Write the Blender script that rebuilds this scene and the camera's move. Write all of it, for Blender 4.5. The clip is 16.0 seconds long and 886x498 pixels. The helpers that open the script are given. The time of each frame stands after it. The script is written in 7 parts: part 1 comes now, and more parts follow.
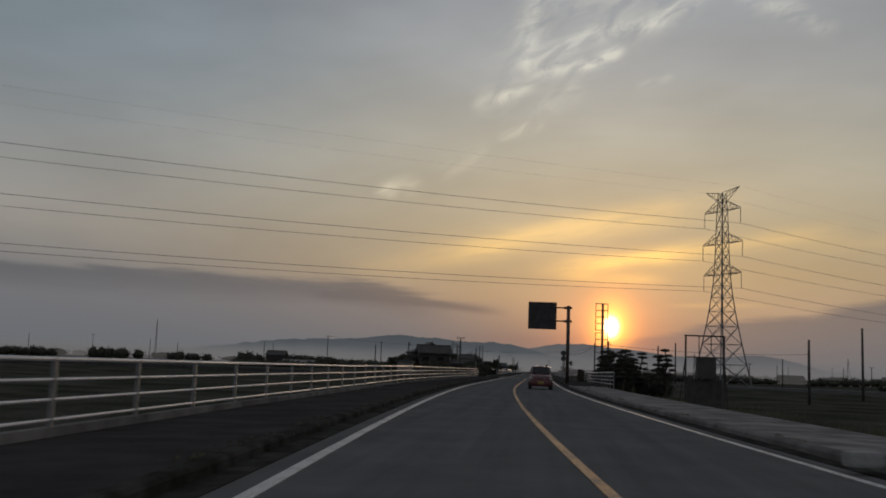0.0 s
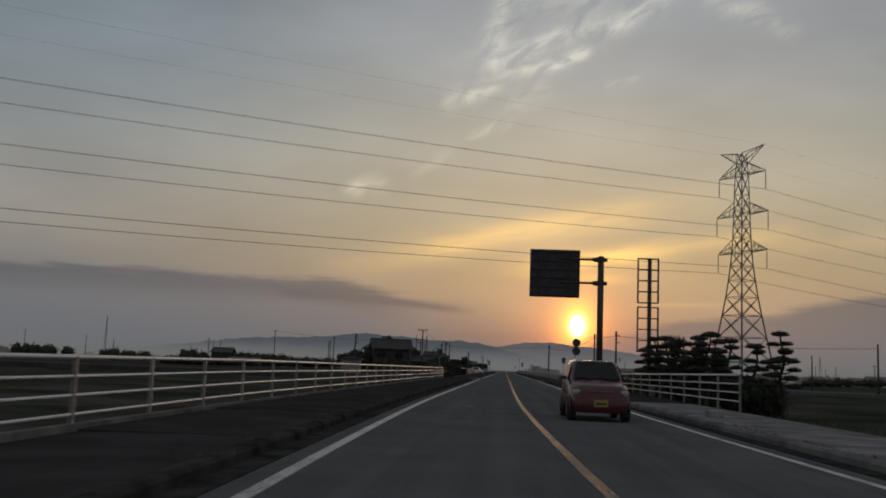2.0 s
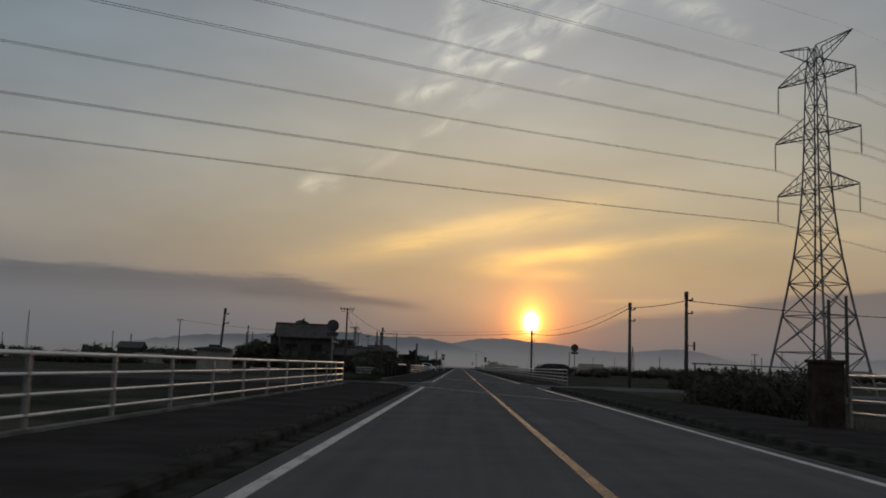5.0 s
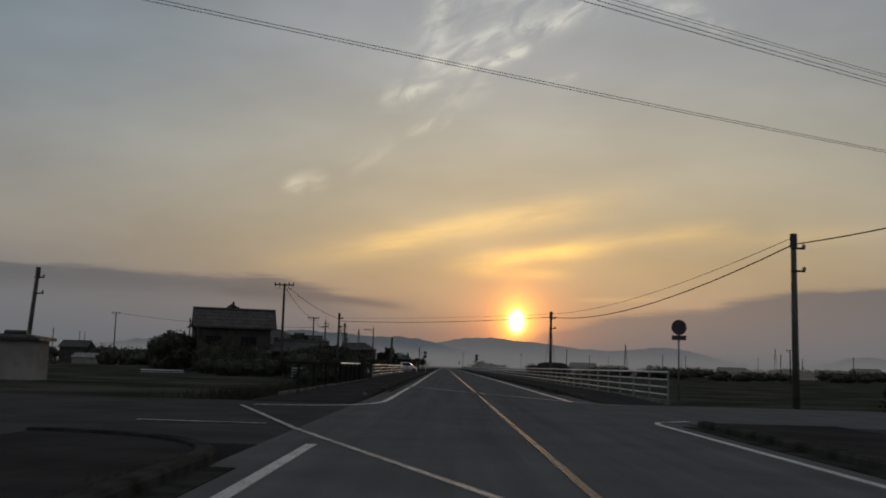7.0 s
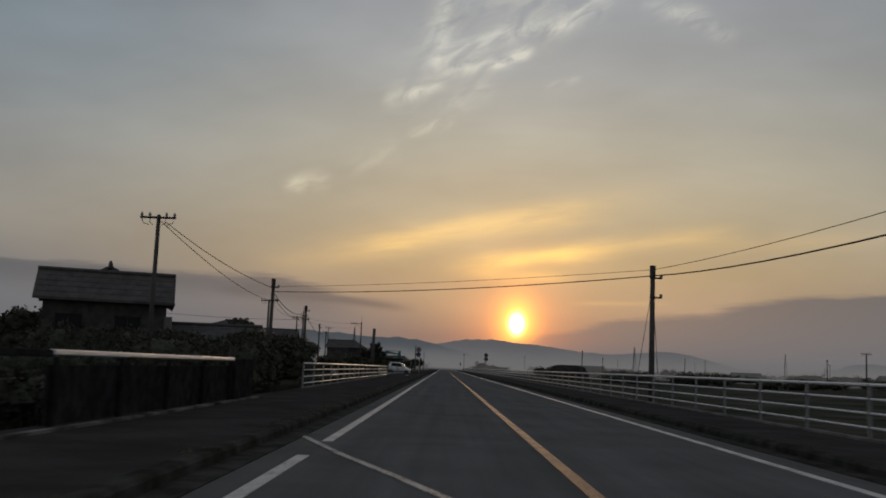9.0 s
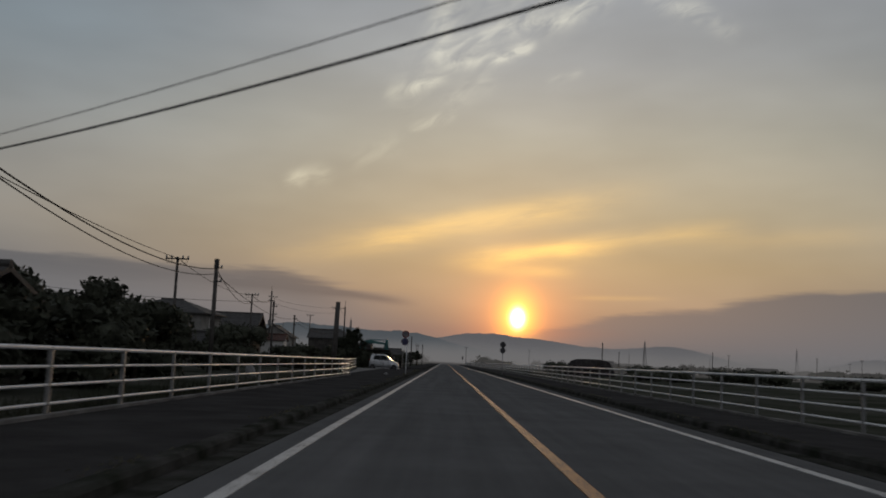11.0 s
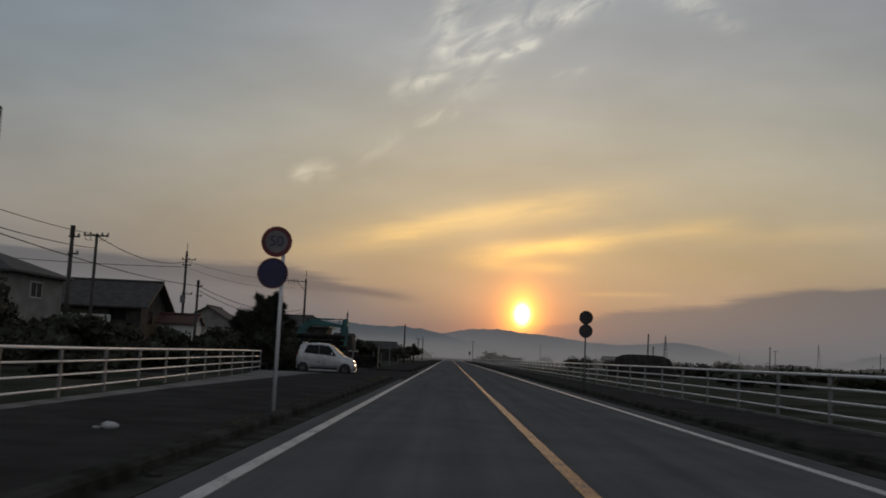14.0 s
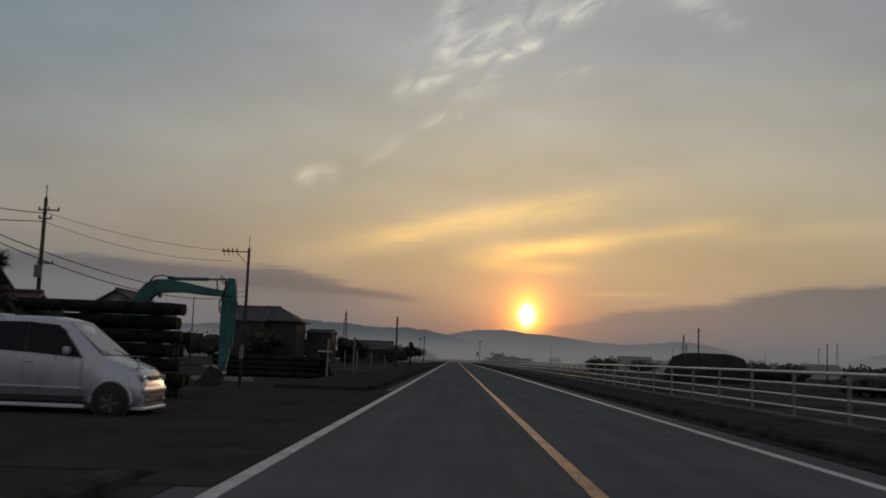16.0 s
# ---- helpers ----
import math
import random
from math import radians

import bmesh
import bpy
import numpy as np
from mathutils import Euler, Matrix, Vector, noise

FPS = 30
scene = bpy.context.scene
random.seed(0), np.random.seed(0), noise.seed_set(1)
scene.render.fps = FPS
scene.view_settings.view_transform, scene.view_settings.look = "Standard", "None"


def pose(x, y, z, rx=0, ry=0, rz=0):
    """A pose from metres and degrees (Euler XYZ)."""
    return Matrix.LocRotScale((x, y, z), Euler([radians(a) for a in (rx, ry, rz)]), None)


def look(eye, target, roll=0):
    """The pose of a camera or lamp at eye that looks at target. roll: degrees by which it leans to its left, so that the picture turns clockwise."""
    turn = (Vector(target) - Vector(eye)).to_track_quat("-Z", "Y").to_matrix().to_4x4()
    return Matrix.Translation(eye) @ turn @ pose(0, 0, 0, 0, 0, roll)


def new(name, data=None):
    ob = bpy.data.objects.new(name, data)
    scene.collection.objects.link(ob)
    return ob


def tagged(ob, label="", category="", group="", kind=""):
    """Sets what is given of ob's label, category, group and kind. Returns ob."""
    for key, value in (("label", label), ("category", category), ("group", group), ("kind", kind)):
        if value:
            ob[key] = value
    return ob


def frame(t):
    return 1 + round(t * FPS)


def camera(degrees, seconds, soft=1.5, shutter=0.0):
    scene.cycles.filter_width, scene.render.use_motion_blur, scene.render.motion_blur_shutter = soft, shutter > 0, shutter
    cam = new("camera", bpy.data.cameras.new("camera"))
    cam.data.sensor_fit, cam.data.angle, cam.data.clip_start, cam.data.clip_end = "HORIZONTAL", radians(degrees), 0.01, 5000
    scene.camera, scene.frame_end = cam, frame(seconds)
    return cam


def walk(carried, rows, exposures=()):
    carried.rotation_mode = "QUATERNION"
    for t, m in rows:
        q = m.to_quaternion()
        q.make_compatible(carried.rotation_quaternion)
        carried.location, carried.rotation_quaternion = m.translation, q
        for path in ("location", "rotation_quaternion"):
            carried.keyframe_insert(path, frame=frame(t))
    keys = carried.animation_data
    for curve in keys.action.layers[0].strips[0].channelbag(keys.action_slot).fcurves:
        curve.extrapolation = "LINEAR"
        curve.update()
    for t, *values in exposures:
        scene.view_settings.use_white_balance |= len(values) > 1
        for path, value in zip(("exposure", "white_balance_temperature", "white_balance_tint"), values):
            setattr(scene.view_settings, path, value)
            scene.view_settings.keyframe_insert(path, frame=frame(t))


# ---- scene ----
cam = camera(49.87, 16.0, soft=1.8, shutter=0.2)

# the road: a gentle right-hand bend that runs out into a straight
BEND_END, BEND = 77.92, 0.000955


def road(s, l=0.0, z=0.0):
    """World place at s metres along the road and l metres right of its yellow line."""
    if s >= BEND_END:
        return Vector((l, s, z))
    a = (BEND_END - s) * BEND
    return Vector(((1 - math.cos(a)) / BEND + l * math.cos(a), BEND_END - math.sin(a) / BEND + l * math.sin(a), z))


def heading(s):
    return math.degrees(max(0.0, (BEND_END - s) * BEND))


EYE = 1.126
# seconds, metres along the road, metres right of the yellow line, yaw, pitch, roll
DRIVE = [(0, -0.135, -1.395, 5.639, 7.086, -2.210), (0.5, 9.186, -1.410, 5.025, 7.124, -2.570), (1, 18.421, -1.397, 4.588, 7.182, -2.652),
         (1.5, 27.603, -1.404, 4.019, 7.239, -2.572), (2, 36.696, -1.366, 3.667, 7.090, -2.199), (2.5, 45.798, -1.361, 3.103, 7.092, -2.501),
         (3, 54.909, -1.368, 2.693, 7.102, -2.629), (3.5, 63.981, -1.392, 2.246, 7.066, -2.699), (4, 72.882, -1.405, 1.842, 7.046, -2.486),
         (6.5, 116.909, -1.430, 0.099, 6.894, -1.389), (7, 125.935, -1.403, 0.094, 6.987, -1.570), (7.5, 135.024, -1.411, -0.092, 7.097, -1.889),
         (8, 144.193, -1.431, 0.005, 7.080, -2.011), (8.5, 153.455, -1.459, 0.044, 7.045, -1.919), (9, 162.774, -1.472, 0.065, 7.075, -2.308),
         (11.5, 207.851, -1.377, 0.110, 6.678, -2.544), (12, 216.658, -1.333, 0.077, 6.716, -2.268), (12.5, 225.471, -1.259, 0.041, 6.617, -2.169),
         (13, 234.293, -1.204, 0.090, 6.672, -1.985), (13.5, 243.166, -1.224, 0.182, 6.600, -2.337), (14, 252.066, -1.295, 0.373, 6.471, -2.620),
         (14.5, 261.126, -1.295, 0.487, 6.530, -2.441), (15, 270.320, -1.280, 0.595, 6.497, -2.328), (15.5, 279.639, -1.301, 0.612, 6.506, -2.280),
         (16, 289.035, -1.307, 0.675, 6.539, -2.170)]
PATH = []
for t, s, l, yaw, pitch, roll in DRIVE:
    e = road(s, l, EYE)
    PATH.append((t, pose(e.x, e.y, e.z, 90 + pitch, roll, yaw)))
walk(cam, PATH)

# ---- sky and sun ----
SUN_AZ, SUN_EL = 4.24, 2.76
world = bpy.data.worlds.new("dawn_sky")
scene.world = world
world.use_nodes = True
WT = world.node_tree
WT.nodes.clear()


class Calc:
    """Small helper that chains math nodes in one node tree."""

    def __init__(self, tree):
        self.tree = tree

    def put(self, sock, value):
        if isinstance(value, (int, float)):
            sock.default_value = value
        elif isinstance(value, (tuple, list)):
            sock.default_value = value
        else:
            self.tree.links.new(value, sock)

    def m(self, op, a, b=0.0, c=0.0):
        n = self.tree.nodes.new("ShaderNodeMath")
        n.operation = op
        for i, v in enumerate((a, b, c)):
            self.put(n.inputs[i], v)
        return n.outputs[0]

    def add(self, a, b):
        return self.m("ADD", a, b)

    def sub(self, a, b):
        return self.m("SUBTRACT", a, b)

    def mul(self, a, b):
        return self.m("MULTIPLY", a, b)

    def gauss(self, a, mid, wide):
        d = self.m("DIVIDE", self.sub(a, mid), wide)
        return self.m("EXPONENT", self.mul(self.mul(d, d), -1.0))

    def ease(self, a, lo, hi):
        n = self.tree.nodes.new("ShaderNodeMapRange")
        n.interpolation_type = "SMOOTHSTEP"
        self.put(n.inputs[0], a)
        n.inputs[1].default_value, n.inputs[2].default_value = lo, hi
        return n.outputs[0]

    def ramp(self, fac, stops, mode="LINEAR"):
        n = self.tree.nodes.new("ShaderNodeValToRGB")
        n.color_ramp.interpolation = mode
        while len(n.color_ramp.elements) < len(stops):
            n.color_ramp.elements.new(0.5)
        for e, (p, c) in zip(n.color_ramp.elements, stops):
            e.position, e.color = p, (*c, 1) if isinstance(c, tuple) else (c, c, c, 1)
        self.put(n.inputs[0], fac)
        return n.outputs[0]

    def mix(self, fac, a, b, kind="MIX"):
        n = self.tree.nodes.new("ShaderNodeMix")
        n.data_type, n.blend_type, n.clamp_result = "RGBA", kind, False
        self.put(n.inputs[0], fac)
        self.put(n.inputs[6], (*a, 1) if isinstance(a, tuple) else a)
        self.put(n.inputs[7], (*b, 1) if isinstance(b, tuple) else b)
        return n.outputs[2]

    def noise(self, vec, scale, detail=4, rough=0.55, warp=0.0):
        n = self.tree.nodes.new("ShaderNodeTexNoise")
        n.inputs["Scale"].default_value, n.inputs["Detail"].default_value = scale, detail
        n.inputs["Roughness"].default_value, n.inputs["Distortion"].default_value = rough, warp
        if vec is not None:
            self.tree.links.new(vec, n.inputs["Vector"])
        return n.outputs[0]

    def vec(self, x, y, z=0.0):
        n = self.tree.nodes.new("ShaderNodeCombineXYZ")
        for i, v in enumerate((x, y, z)):
            self.put(n.inputs[i], v)
        return n.outputs[0]


k = Calc(WT)
where = WT.nodes.new("ShaderNodeTexCoord").outputs["Generated"]
split = WT.nodes.new("ShaderNodeSeparateXYZ")
WT.links.new(where, split.inputs[0])
u = k.mul(k.m("ARCTAN2", split.outputs[0], split.outputs[1]), 57.2958)   # degrees east of the road's line
v = k.mul(k.m("ARCSINE", split.outputs[2]), 57.2958)                      # degrees above the horizon
du, dv = k.sub(u, SUN_AZ), k.sub(v, SUN_EL)
r = k.m("SQRT", k.add(k.mul(du, du), k.mul(dv, dv)))
# thin high veil, warm towards the sun and grey away from it
veil = k.ramp(k.m("DIVIDE", v, 60.0), [(0.0, (0.15, 0.142, 0.144)), (0.035, (0.235, 0.18, 0.155)), (0.06, (0.345, 0.25, 0.175)), (0.1, (0.40, 0.305, 0.185)),
                                       (0.15, (0.41, 0.35, 0.24)), (0.22, (0.395, 0.375, 0.305)), (0.30, (0.345, 0.352, 0.345)),
                                       (0.38, (0.295, 0.312, 0.332)), (0.6, (0.2, 0.215, 0.238)), (1.0, (0.19, 0.2, 0.222))])
side = k.ramp(k.m("DIVIDE", v, 60.0), [(0.0, (0.122, 0.13, 0.14)), (0.07, (0.16, 0.162, 0.168)), (0.12, (0.26, 0.242, 0.215)), (0.2, (0.26, 0.263, 0.253)),
                                       (0.3, (0.185, 0.21, 0.225)), (0.45, (0.155, 0.172, 0.195)), (1.0, (0.19, 0.2, 0.222))])
away = k.ease(k.m("ABSOLUTE", k.add(du, -4.0)), 4.0, 40.0)
sky = k.mix(away, veil, side)
sky = k.mix(k.mul(k.mul(k.ease(u, -8.0, -24.0), k.ease(v, 9.0, 19.0)), 0.5), sky, (0.18, 0.225, 0.255))
sky = k.mix(k.mul(k.mul(k.ease(u, 6.0, 22.0), k.ease(v, 9.0, 17.0)), 0.16), sky, (0.0, 0.0, 0.0))
behind = k.ease(k.m("ABSOLUTE", du), 35.0, 110.0)
sky = k.mix(behind, sky, k.ramp(k.m("DIVIDE", v, 60.0), [(0.0, (0.25, 0.25, 0.26)), (0.5, (0.235, 0.242, 0.258)), (1.0, (0.19, 0.2, 0.222))]))
# soft mottling of the veil
mott = k.noise(k.vec(k.mul(u, 0.07), k.mul(v, 0.2)), 1.0, 3, 0.5)
sky = k.mix(1.0, sky, k.ramp(mott, [(0.3, 0.88), (0.7, 1.1)]), "MULTIPLY")
def strand(u0, v0, u1, v1, wide):
    """A soft streak of cloud between two directions in the sky."""
    n = math.hypot(u1 - u0, v1 - v0)
    ax, ay = (u1 - u0) / n, (v1 - v0) / n
    du0, dv0 = k.sub(u, u0), k.sub(v, v0)
    along = k.m("DIVIDE", k.add(k.mul(du0, ax), k.mul(dv0, ay)), n)
    across = k.sub(k.mul(dv0, ax), k.mul(du0, ay))
    return k.mul(k.gauss(across, 0.0, wide), k.mul(k.ease(along, -0.3, 0.25), k.ease(along, 1.3, 0.75)))


def gather(rows):
    total = None
    for *line, amount in rows:
        one = k.mul(strand(*line), amount)
        total = one if total is None else k.add(total, one)
    return total


# yellow streaks of lit cloud over the sun
grain = k.noise(k.vec(k.mul(u, 0.16), k.mul(k.sub(v, k.mul(u, 0.13)), 0.9)), 1.0, 5, 0.58, 0.35)
streak = gather([(-5.5, 7.1, 9.5, 9.9, 0.85, 0.42), (-1.5, 8.0, 6.5, 9.3, 0.6, 0.14), (1.0, 6.2, 9.0, 7.1, 0.6, 0.62), (3.0, 6.3, 8.0, 7.2, 0.32, 0.4), (7.5, 7.3, 16.0, 8.3, 0.55, 0.3),
                 (2.0, 5.6, 7.0, 5.6, 0.4, 0.35), (-10.0, 5.9, -2.0, 7.3, 0.7, 0.14), (8.0, 4.1, 12.5, 4.2, 0.14, 0.16), (15.0, 7.6, 24.0, 8.0, 0.6, 0.1)])
sky = k.mix(k.mul(streak, k.ramp(grain, [(0.28, 0.35), (0.7, 1.3)])), sky, (0.62, 0.33, 0.02), "ADD")
# torn bright wisps high up
wv = k.vec(k.mul(k.sub(u, k.mul(v, 0.25)), 0.55), k.mul(k.sub(v, k.mul(u, 0.35)), 1.0))
tear = k.noise(wv, 0.9, 5, 0.56, 0.7)
puff = gather([(-0.1, 22.5, -1.3, 19.6, 0.65, 0.8), (-1.3, 19.8, -1.1, 17.8, 0.6, 0.75), (-1.1, 16.8, -4.0, 15.8, 0.42, 1.1), (-0.3, 14.7, -2.4, 13.85, 0.3, 1.0),
               (-3.7, 12.9, -6.1, 11.7, 0.6, 0.35), (-7.6, 10.9, -9.9, 10.35, 0.5, 0.9), (9.5, 22.2, 6.2, 20.3, 0.55, 0.9), (6.5, 20.4, 3.2, 20.1, 0.45, 0.8),
               (3.4, 20.2, -0.4, 18.4, 0.6, 0.75), (4.5, 18.9, 2.4, 18.1, 0.34, 1.35), (2.7, 18.2, -0.6, 17.6, 0.36, 0.95), (2.2, 16.9, -0.5, 15.5, 0.6, 0.45),
               (7.5, 17.4, 5.8, 16.8, 0.3, 0.4), (11.8, 21.4, 14.8, 20.6, 0.55, 0.8), (14.6, 20.6, 16.6, 19.4, 0.5, 0.45), (0.5, 22.0, 6.0, 22.0, 1.2, 0.4)])
halo_puff = gather([(0.0, 23.0, -3.0, 15.0, 1.6, 0.2), (9.0, 22.0, 0.0, 18.0, 1.5, 0.2)])
wisp = k.add(k.mul(puff, k.ease(tear, 0.28, 0.74)), k.mul(halo_puff, k.ease(tear, 0.3, 0.7)))
sky = k.mix(wisp, sky, (0.25, 0.23, 0.16), "ADD")
# low grey cloud: a feathered band and a thin finger, with blue-grey haze beneath
feather = k.noise(k.vec(k.mul(u, 0.13), k.mul(v, 1.1)), 1.0, 5, 0.55, 0.3)
rag = k.mul(k.sub(feather, 0.5), 1.6)
west = k.sub(k.add(5.1, k.mul(rag, 0.95)), v)
west = k.sub(west, k.mul(k.ease(u, -12.0, -4.0), 0.9))
haze = k.mul(k.ease(west, -0.15, 0.75), k.ease(u, 1.0, -9.0))
sky = k.mix(k.mul(haze, 0.9), sky, k.ramp(k.m("DIVIDE", v, 6.0), [(0.0, (0.132, 0.142, 0.153)), (0.4, (0.14, 0.148, 0.16)), (0.8, (0.155, 0.158, 0.166))]))
band = k.mul(k.mul(k.ease(west, -0.12, 0.3), k.ease(west, 2.1, 0.5)), k.ease(u, -4.6, -9.5))
finger = k.mul(gather([(-13.0, 4.05, -7.6, 4.0, 0.34, 0.7), (-8.5, 4.0, -2.9, 3.45, 0.24, 0.95)]), k.ease(feather, 0.25, 0.55))
sky = k.mix(k.mul(k.m("MINIMUM", k.add(k.mul(band, k.ramp(feather, [(0.25, 0.65), (0.65, 1.0)])), finger), 1.0), 0.85), sky, (0.097, 0.103, 0.114))
edge = k.mul(k.ramp(k.m("DIVIDE", u, 40.0), [(0.0, 0.1), (0.1, 0.2), (0.2, 0.27), (0.29, 0.335), (0.37, 0.38), (0.44, 0.435), (0.54, 0.495), (0.62, 0.515), (1.0, 0.54)], "LINEAR"), 10.0)
under = k.mul(k.ease(k.sub(k.add(edge, rag), v), -0.12, 0.45), k.ease(u, 0.5, 4.5))
bank = k.ramp(k.m("DIVIDE", v, 6.0), [(0.0, (0.143, 0.148, 0.157)), (0.4, (0.137, 0.14, 0.149)), (0.75, (0.12, 0.121, 0.13)), (1.0, (0.114, 0.114, 0.121))])
sky = k.mix(k.mul(under, 0.92), sky, bank)
# a dusky bar of cloud just under and beside the sun
sky = k.mix(k.mul(gather([(-4.0, 1.75, 9.0, 1.9, 0.4, 0.6)]), k.ramp(feather, [(0.3, 0.5), (0.6, 1.0)])), sky, (0.19, 0.14, 0.135))
# glow of the low sun in the haze, and its disc
dim = k.sub(1.0, k.mul(under, 0.35))
halo = k.mul(k.m("EXPONENT", k.mul(r, -0.6)), dim)
sky = k.mix(halo, sky, (0.8, 0.2, 0.0), "ADD")
squash = k.m("SQRT", k.add(k.mul(du, du), k.mul(k.mul(dv, dv), 0.55)))
sky = k.mix(k.mul(k.gauss(squash, 0.0, 0.98), dim), sky, (1.6, 0.66, 0.03), "ADD")
sky = k.mix(k.gauss(squash, 0.0, 0.31), sky, (9.0, 7.0, 4.6), "ADD")
sky = k.mix(k.mul(k.gauss(r, 0.0, 2.6), dim), sky, (0.22, 0.05, 0.0), "ADD")
below = k.ease(v, 0.0, -1.5)
sky = k.mix(below, sky, (0.05, 0.05, 0.048))
sky = k.mix(1.0, sky, (0.985, 1.0, 1.025), "MULTIPLY")
# clear air behind the veil
air = WT.nodes.new("ShaderNodeTexSky")
air.sky_type, air.sun_disc = "NISHITA", False
air.sun_elevation, air.sun_rotation = radians(SUN_EL), radians(SUN_AZ)
air.dust_density = 4.0
bg, clear_bg, both, out = (WT.nodes.new(n) for n in ("ShaderNodeBackground", "ShaderNodeBackground", "ShaderNodeAddShader", "ShaderNodeOutputWorld"))
WT.links.new(sky, bg.inputs[0])
WT.links.new(air.outputs[0], clear_bg.inputs[0])
bg.inputs[1].default_value, clear_bg.inputs[1].default_value = 1.04, 0.006
WT.links.new(bg.outputs[0], both.inputs[0])
WT.links.new(clear_bg.outputs[0], both.inputs[1])
WT.links.new(both.outputs[0], out.inputs[0])

sun = new("sun", bpy.data.lights.new("sun", "SUN"))
sun.data.energy, sun.data.angle, sun.data.color = 0.5, radians(10.0), (1.0, 0.66, 0.4)
az, el = radians(SUN_AZ), radians(SUN_EL)
sun.matrix_world = look((60 * math.sin(az), 60 * math.cos(az), 60 * math.tan(el)), (0, 0, 0))

# ---- materials ----


def surface(name, colour, rough=0.8, metal=0.0, scale=3.0, vary=0.3, bump=0.2, fine=40.0, spec=0.5, tint=None):
    """A weathered surface: large blotches and fine grain in colour, roughness and relief."""
    mt = bpy.data.materials.new(name)
    mt.use_nodes = True
    nt = mt.node_tree
    c = Calc(nt)
    b = nt.nodes["Principled BSDF"]
    co = nt.nodes.new("ShaderNodeTexCoord").outputs["Object"]
    big, small = c.noise(co, scale, 5, 0.6), c.noise(co, fine, 4, 0.6)
    info = nt.nodes.new("ShaderNodeObjectInfo").outputs["Random"]
    dark = tuple(x * (1 - vary) for x in colour)
    lite = tuple(min(1, x * (1 + vary)) for x in colour)
    if tint:
        dark = tint
    col = c.mix(c.ease(big, 0.3, 0.7), dark, lite)
    col = c.mix(1.0, col, c.ramp(small, [(0.25, 1 - vary * 0.6), (0.75, 1 + vary * 0.6)]), "MULTIPLY")
    col = c.mix(1.0, col, c.ramp(info, [(0.0, 1 - vary * 0.35), (1.0, 1 + vary * 0.35)]), "MULTIPLY")
    nt.links.new(col, b.inputs["Base Color"])
    nt.links.new(c.ramp(big, [(0.2, max(0.05, rough - 0.12)), (0.8, min(1, rough + 0.1))]), b.inputs["Roughness"])
    b.inputs["Metallic"].default_value = metal
    b.inputs["Specular IOR Level"].default_value = spec
    if bump:
        bn = nt.nodes.new("ShaderNodeBump")
        bn.inputs["Strength"].default_value, bn.inputs["Distance"].default_value = bump, 0.02
        nt.links.new(c.add(c.mul(big, 0.5), small), bn.inputs["Height"])
        nt.links.new(bn.outputs[0], b.inputs["Normal"])
    return mt


def paint_line(name, colour, wear):
    """Road paint worn through to the asphalt in flecks."""
    mt = bpy.data.materials.new(name)
    mt.use_nodes = True
    nt = mt.node_tree
    c = Calc(nt)
    b = nt.nodes["Principled BSDF"]
    co = nt.nodes.new("ShaderNodeTexCoord").outputs["Object"]
    fleck = c.add(c.mul(c.noise(co, 28.0, 5, 0.7), 0.7), c.mul(c.noise(co, 1.3, 3), 0.3))
    nt.links.new(c.mix(c.ease(fleck, wear, wear + 0.12), (0.05, 0.05, 0.05), colour), b.inputs["Base Color"])
    b.inputs["Roughness"].default_value = 0.7
    return mt


def asphalt_surface():
    mt = bpy.data.materials.new("asphalt")
    mt.use_nodes = True
    nt = mt.node_tree
    c = Calc(nt)
    b = nt.nodes["Principled BSDF"]
    co = nt.nodes.new("ShaderNodeTexCoord").outputs["Object"]
    sp = nt.nodes.new("ShaderNodeSeparateXYZ")
    nt.links.new(co, sp.inputs[0])
    grit, blot = c.noise(co, 90.0, 4, 0.7), c.noise(co, 0.55, 5, 0.6)
    long = c.noise(c.vec(c.mul(sp.outputs[0], 2.2), c.mul(sp.outputs[1], 0.05)), 1.0, 4, 0.6)
    col = c.mix(c.ease(blot, 0.3, 0.72), (0.115, 0.114, 0.114), (0.138, 0.137, 0.137))
    col = c.mix(1.0, col, c.ramp(long, [(0.3, 0.86), (0.7, 1.14)]), "MULTIPLY")
    col = c.mix(1.0, col, c.ramp(grit, [(0.3, 0.7), (0.75, 1.4)]), "MULTIPLY")
    nt.links.new(col, b.inputs["Base Color"])
    nt.links.new(c.ramp(long, [(0.3, 0.86), (0.7, 0.74)]), b.inputs["Roughness"])
    b.inputs["Specular IOR Level"].default_value = 0.0
    bn = nt.nodes.new("ShaderNodeBump")
    bn.inputs["Strength"].default_value, bn.inputs["Distance"].default_value = 0.5, 0.008
    nt.links.new(grit, bn.inputs["Height"])
    nt.links.new(bn.outputs[0], b.inputs["Normal"])
    return mt


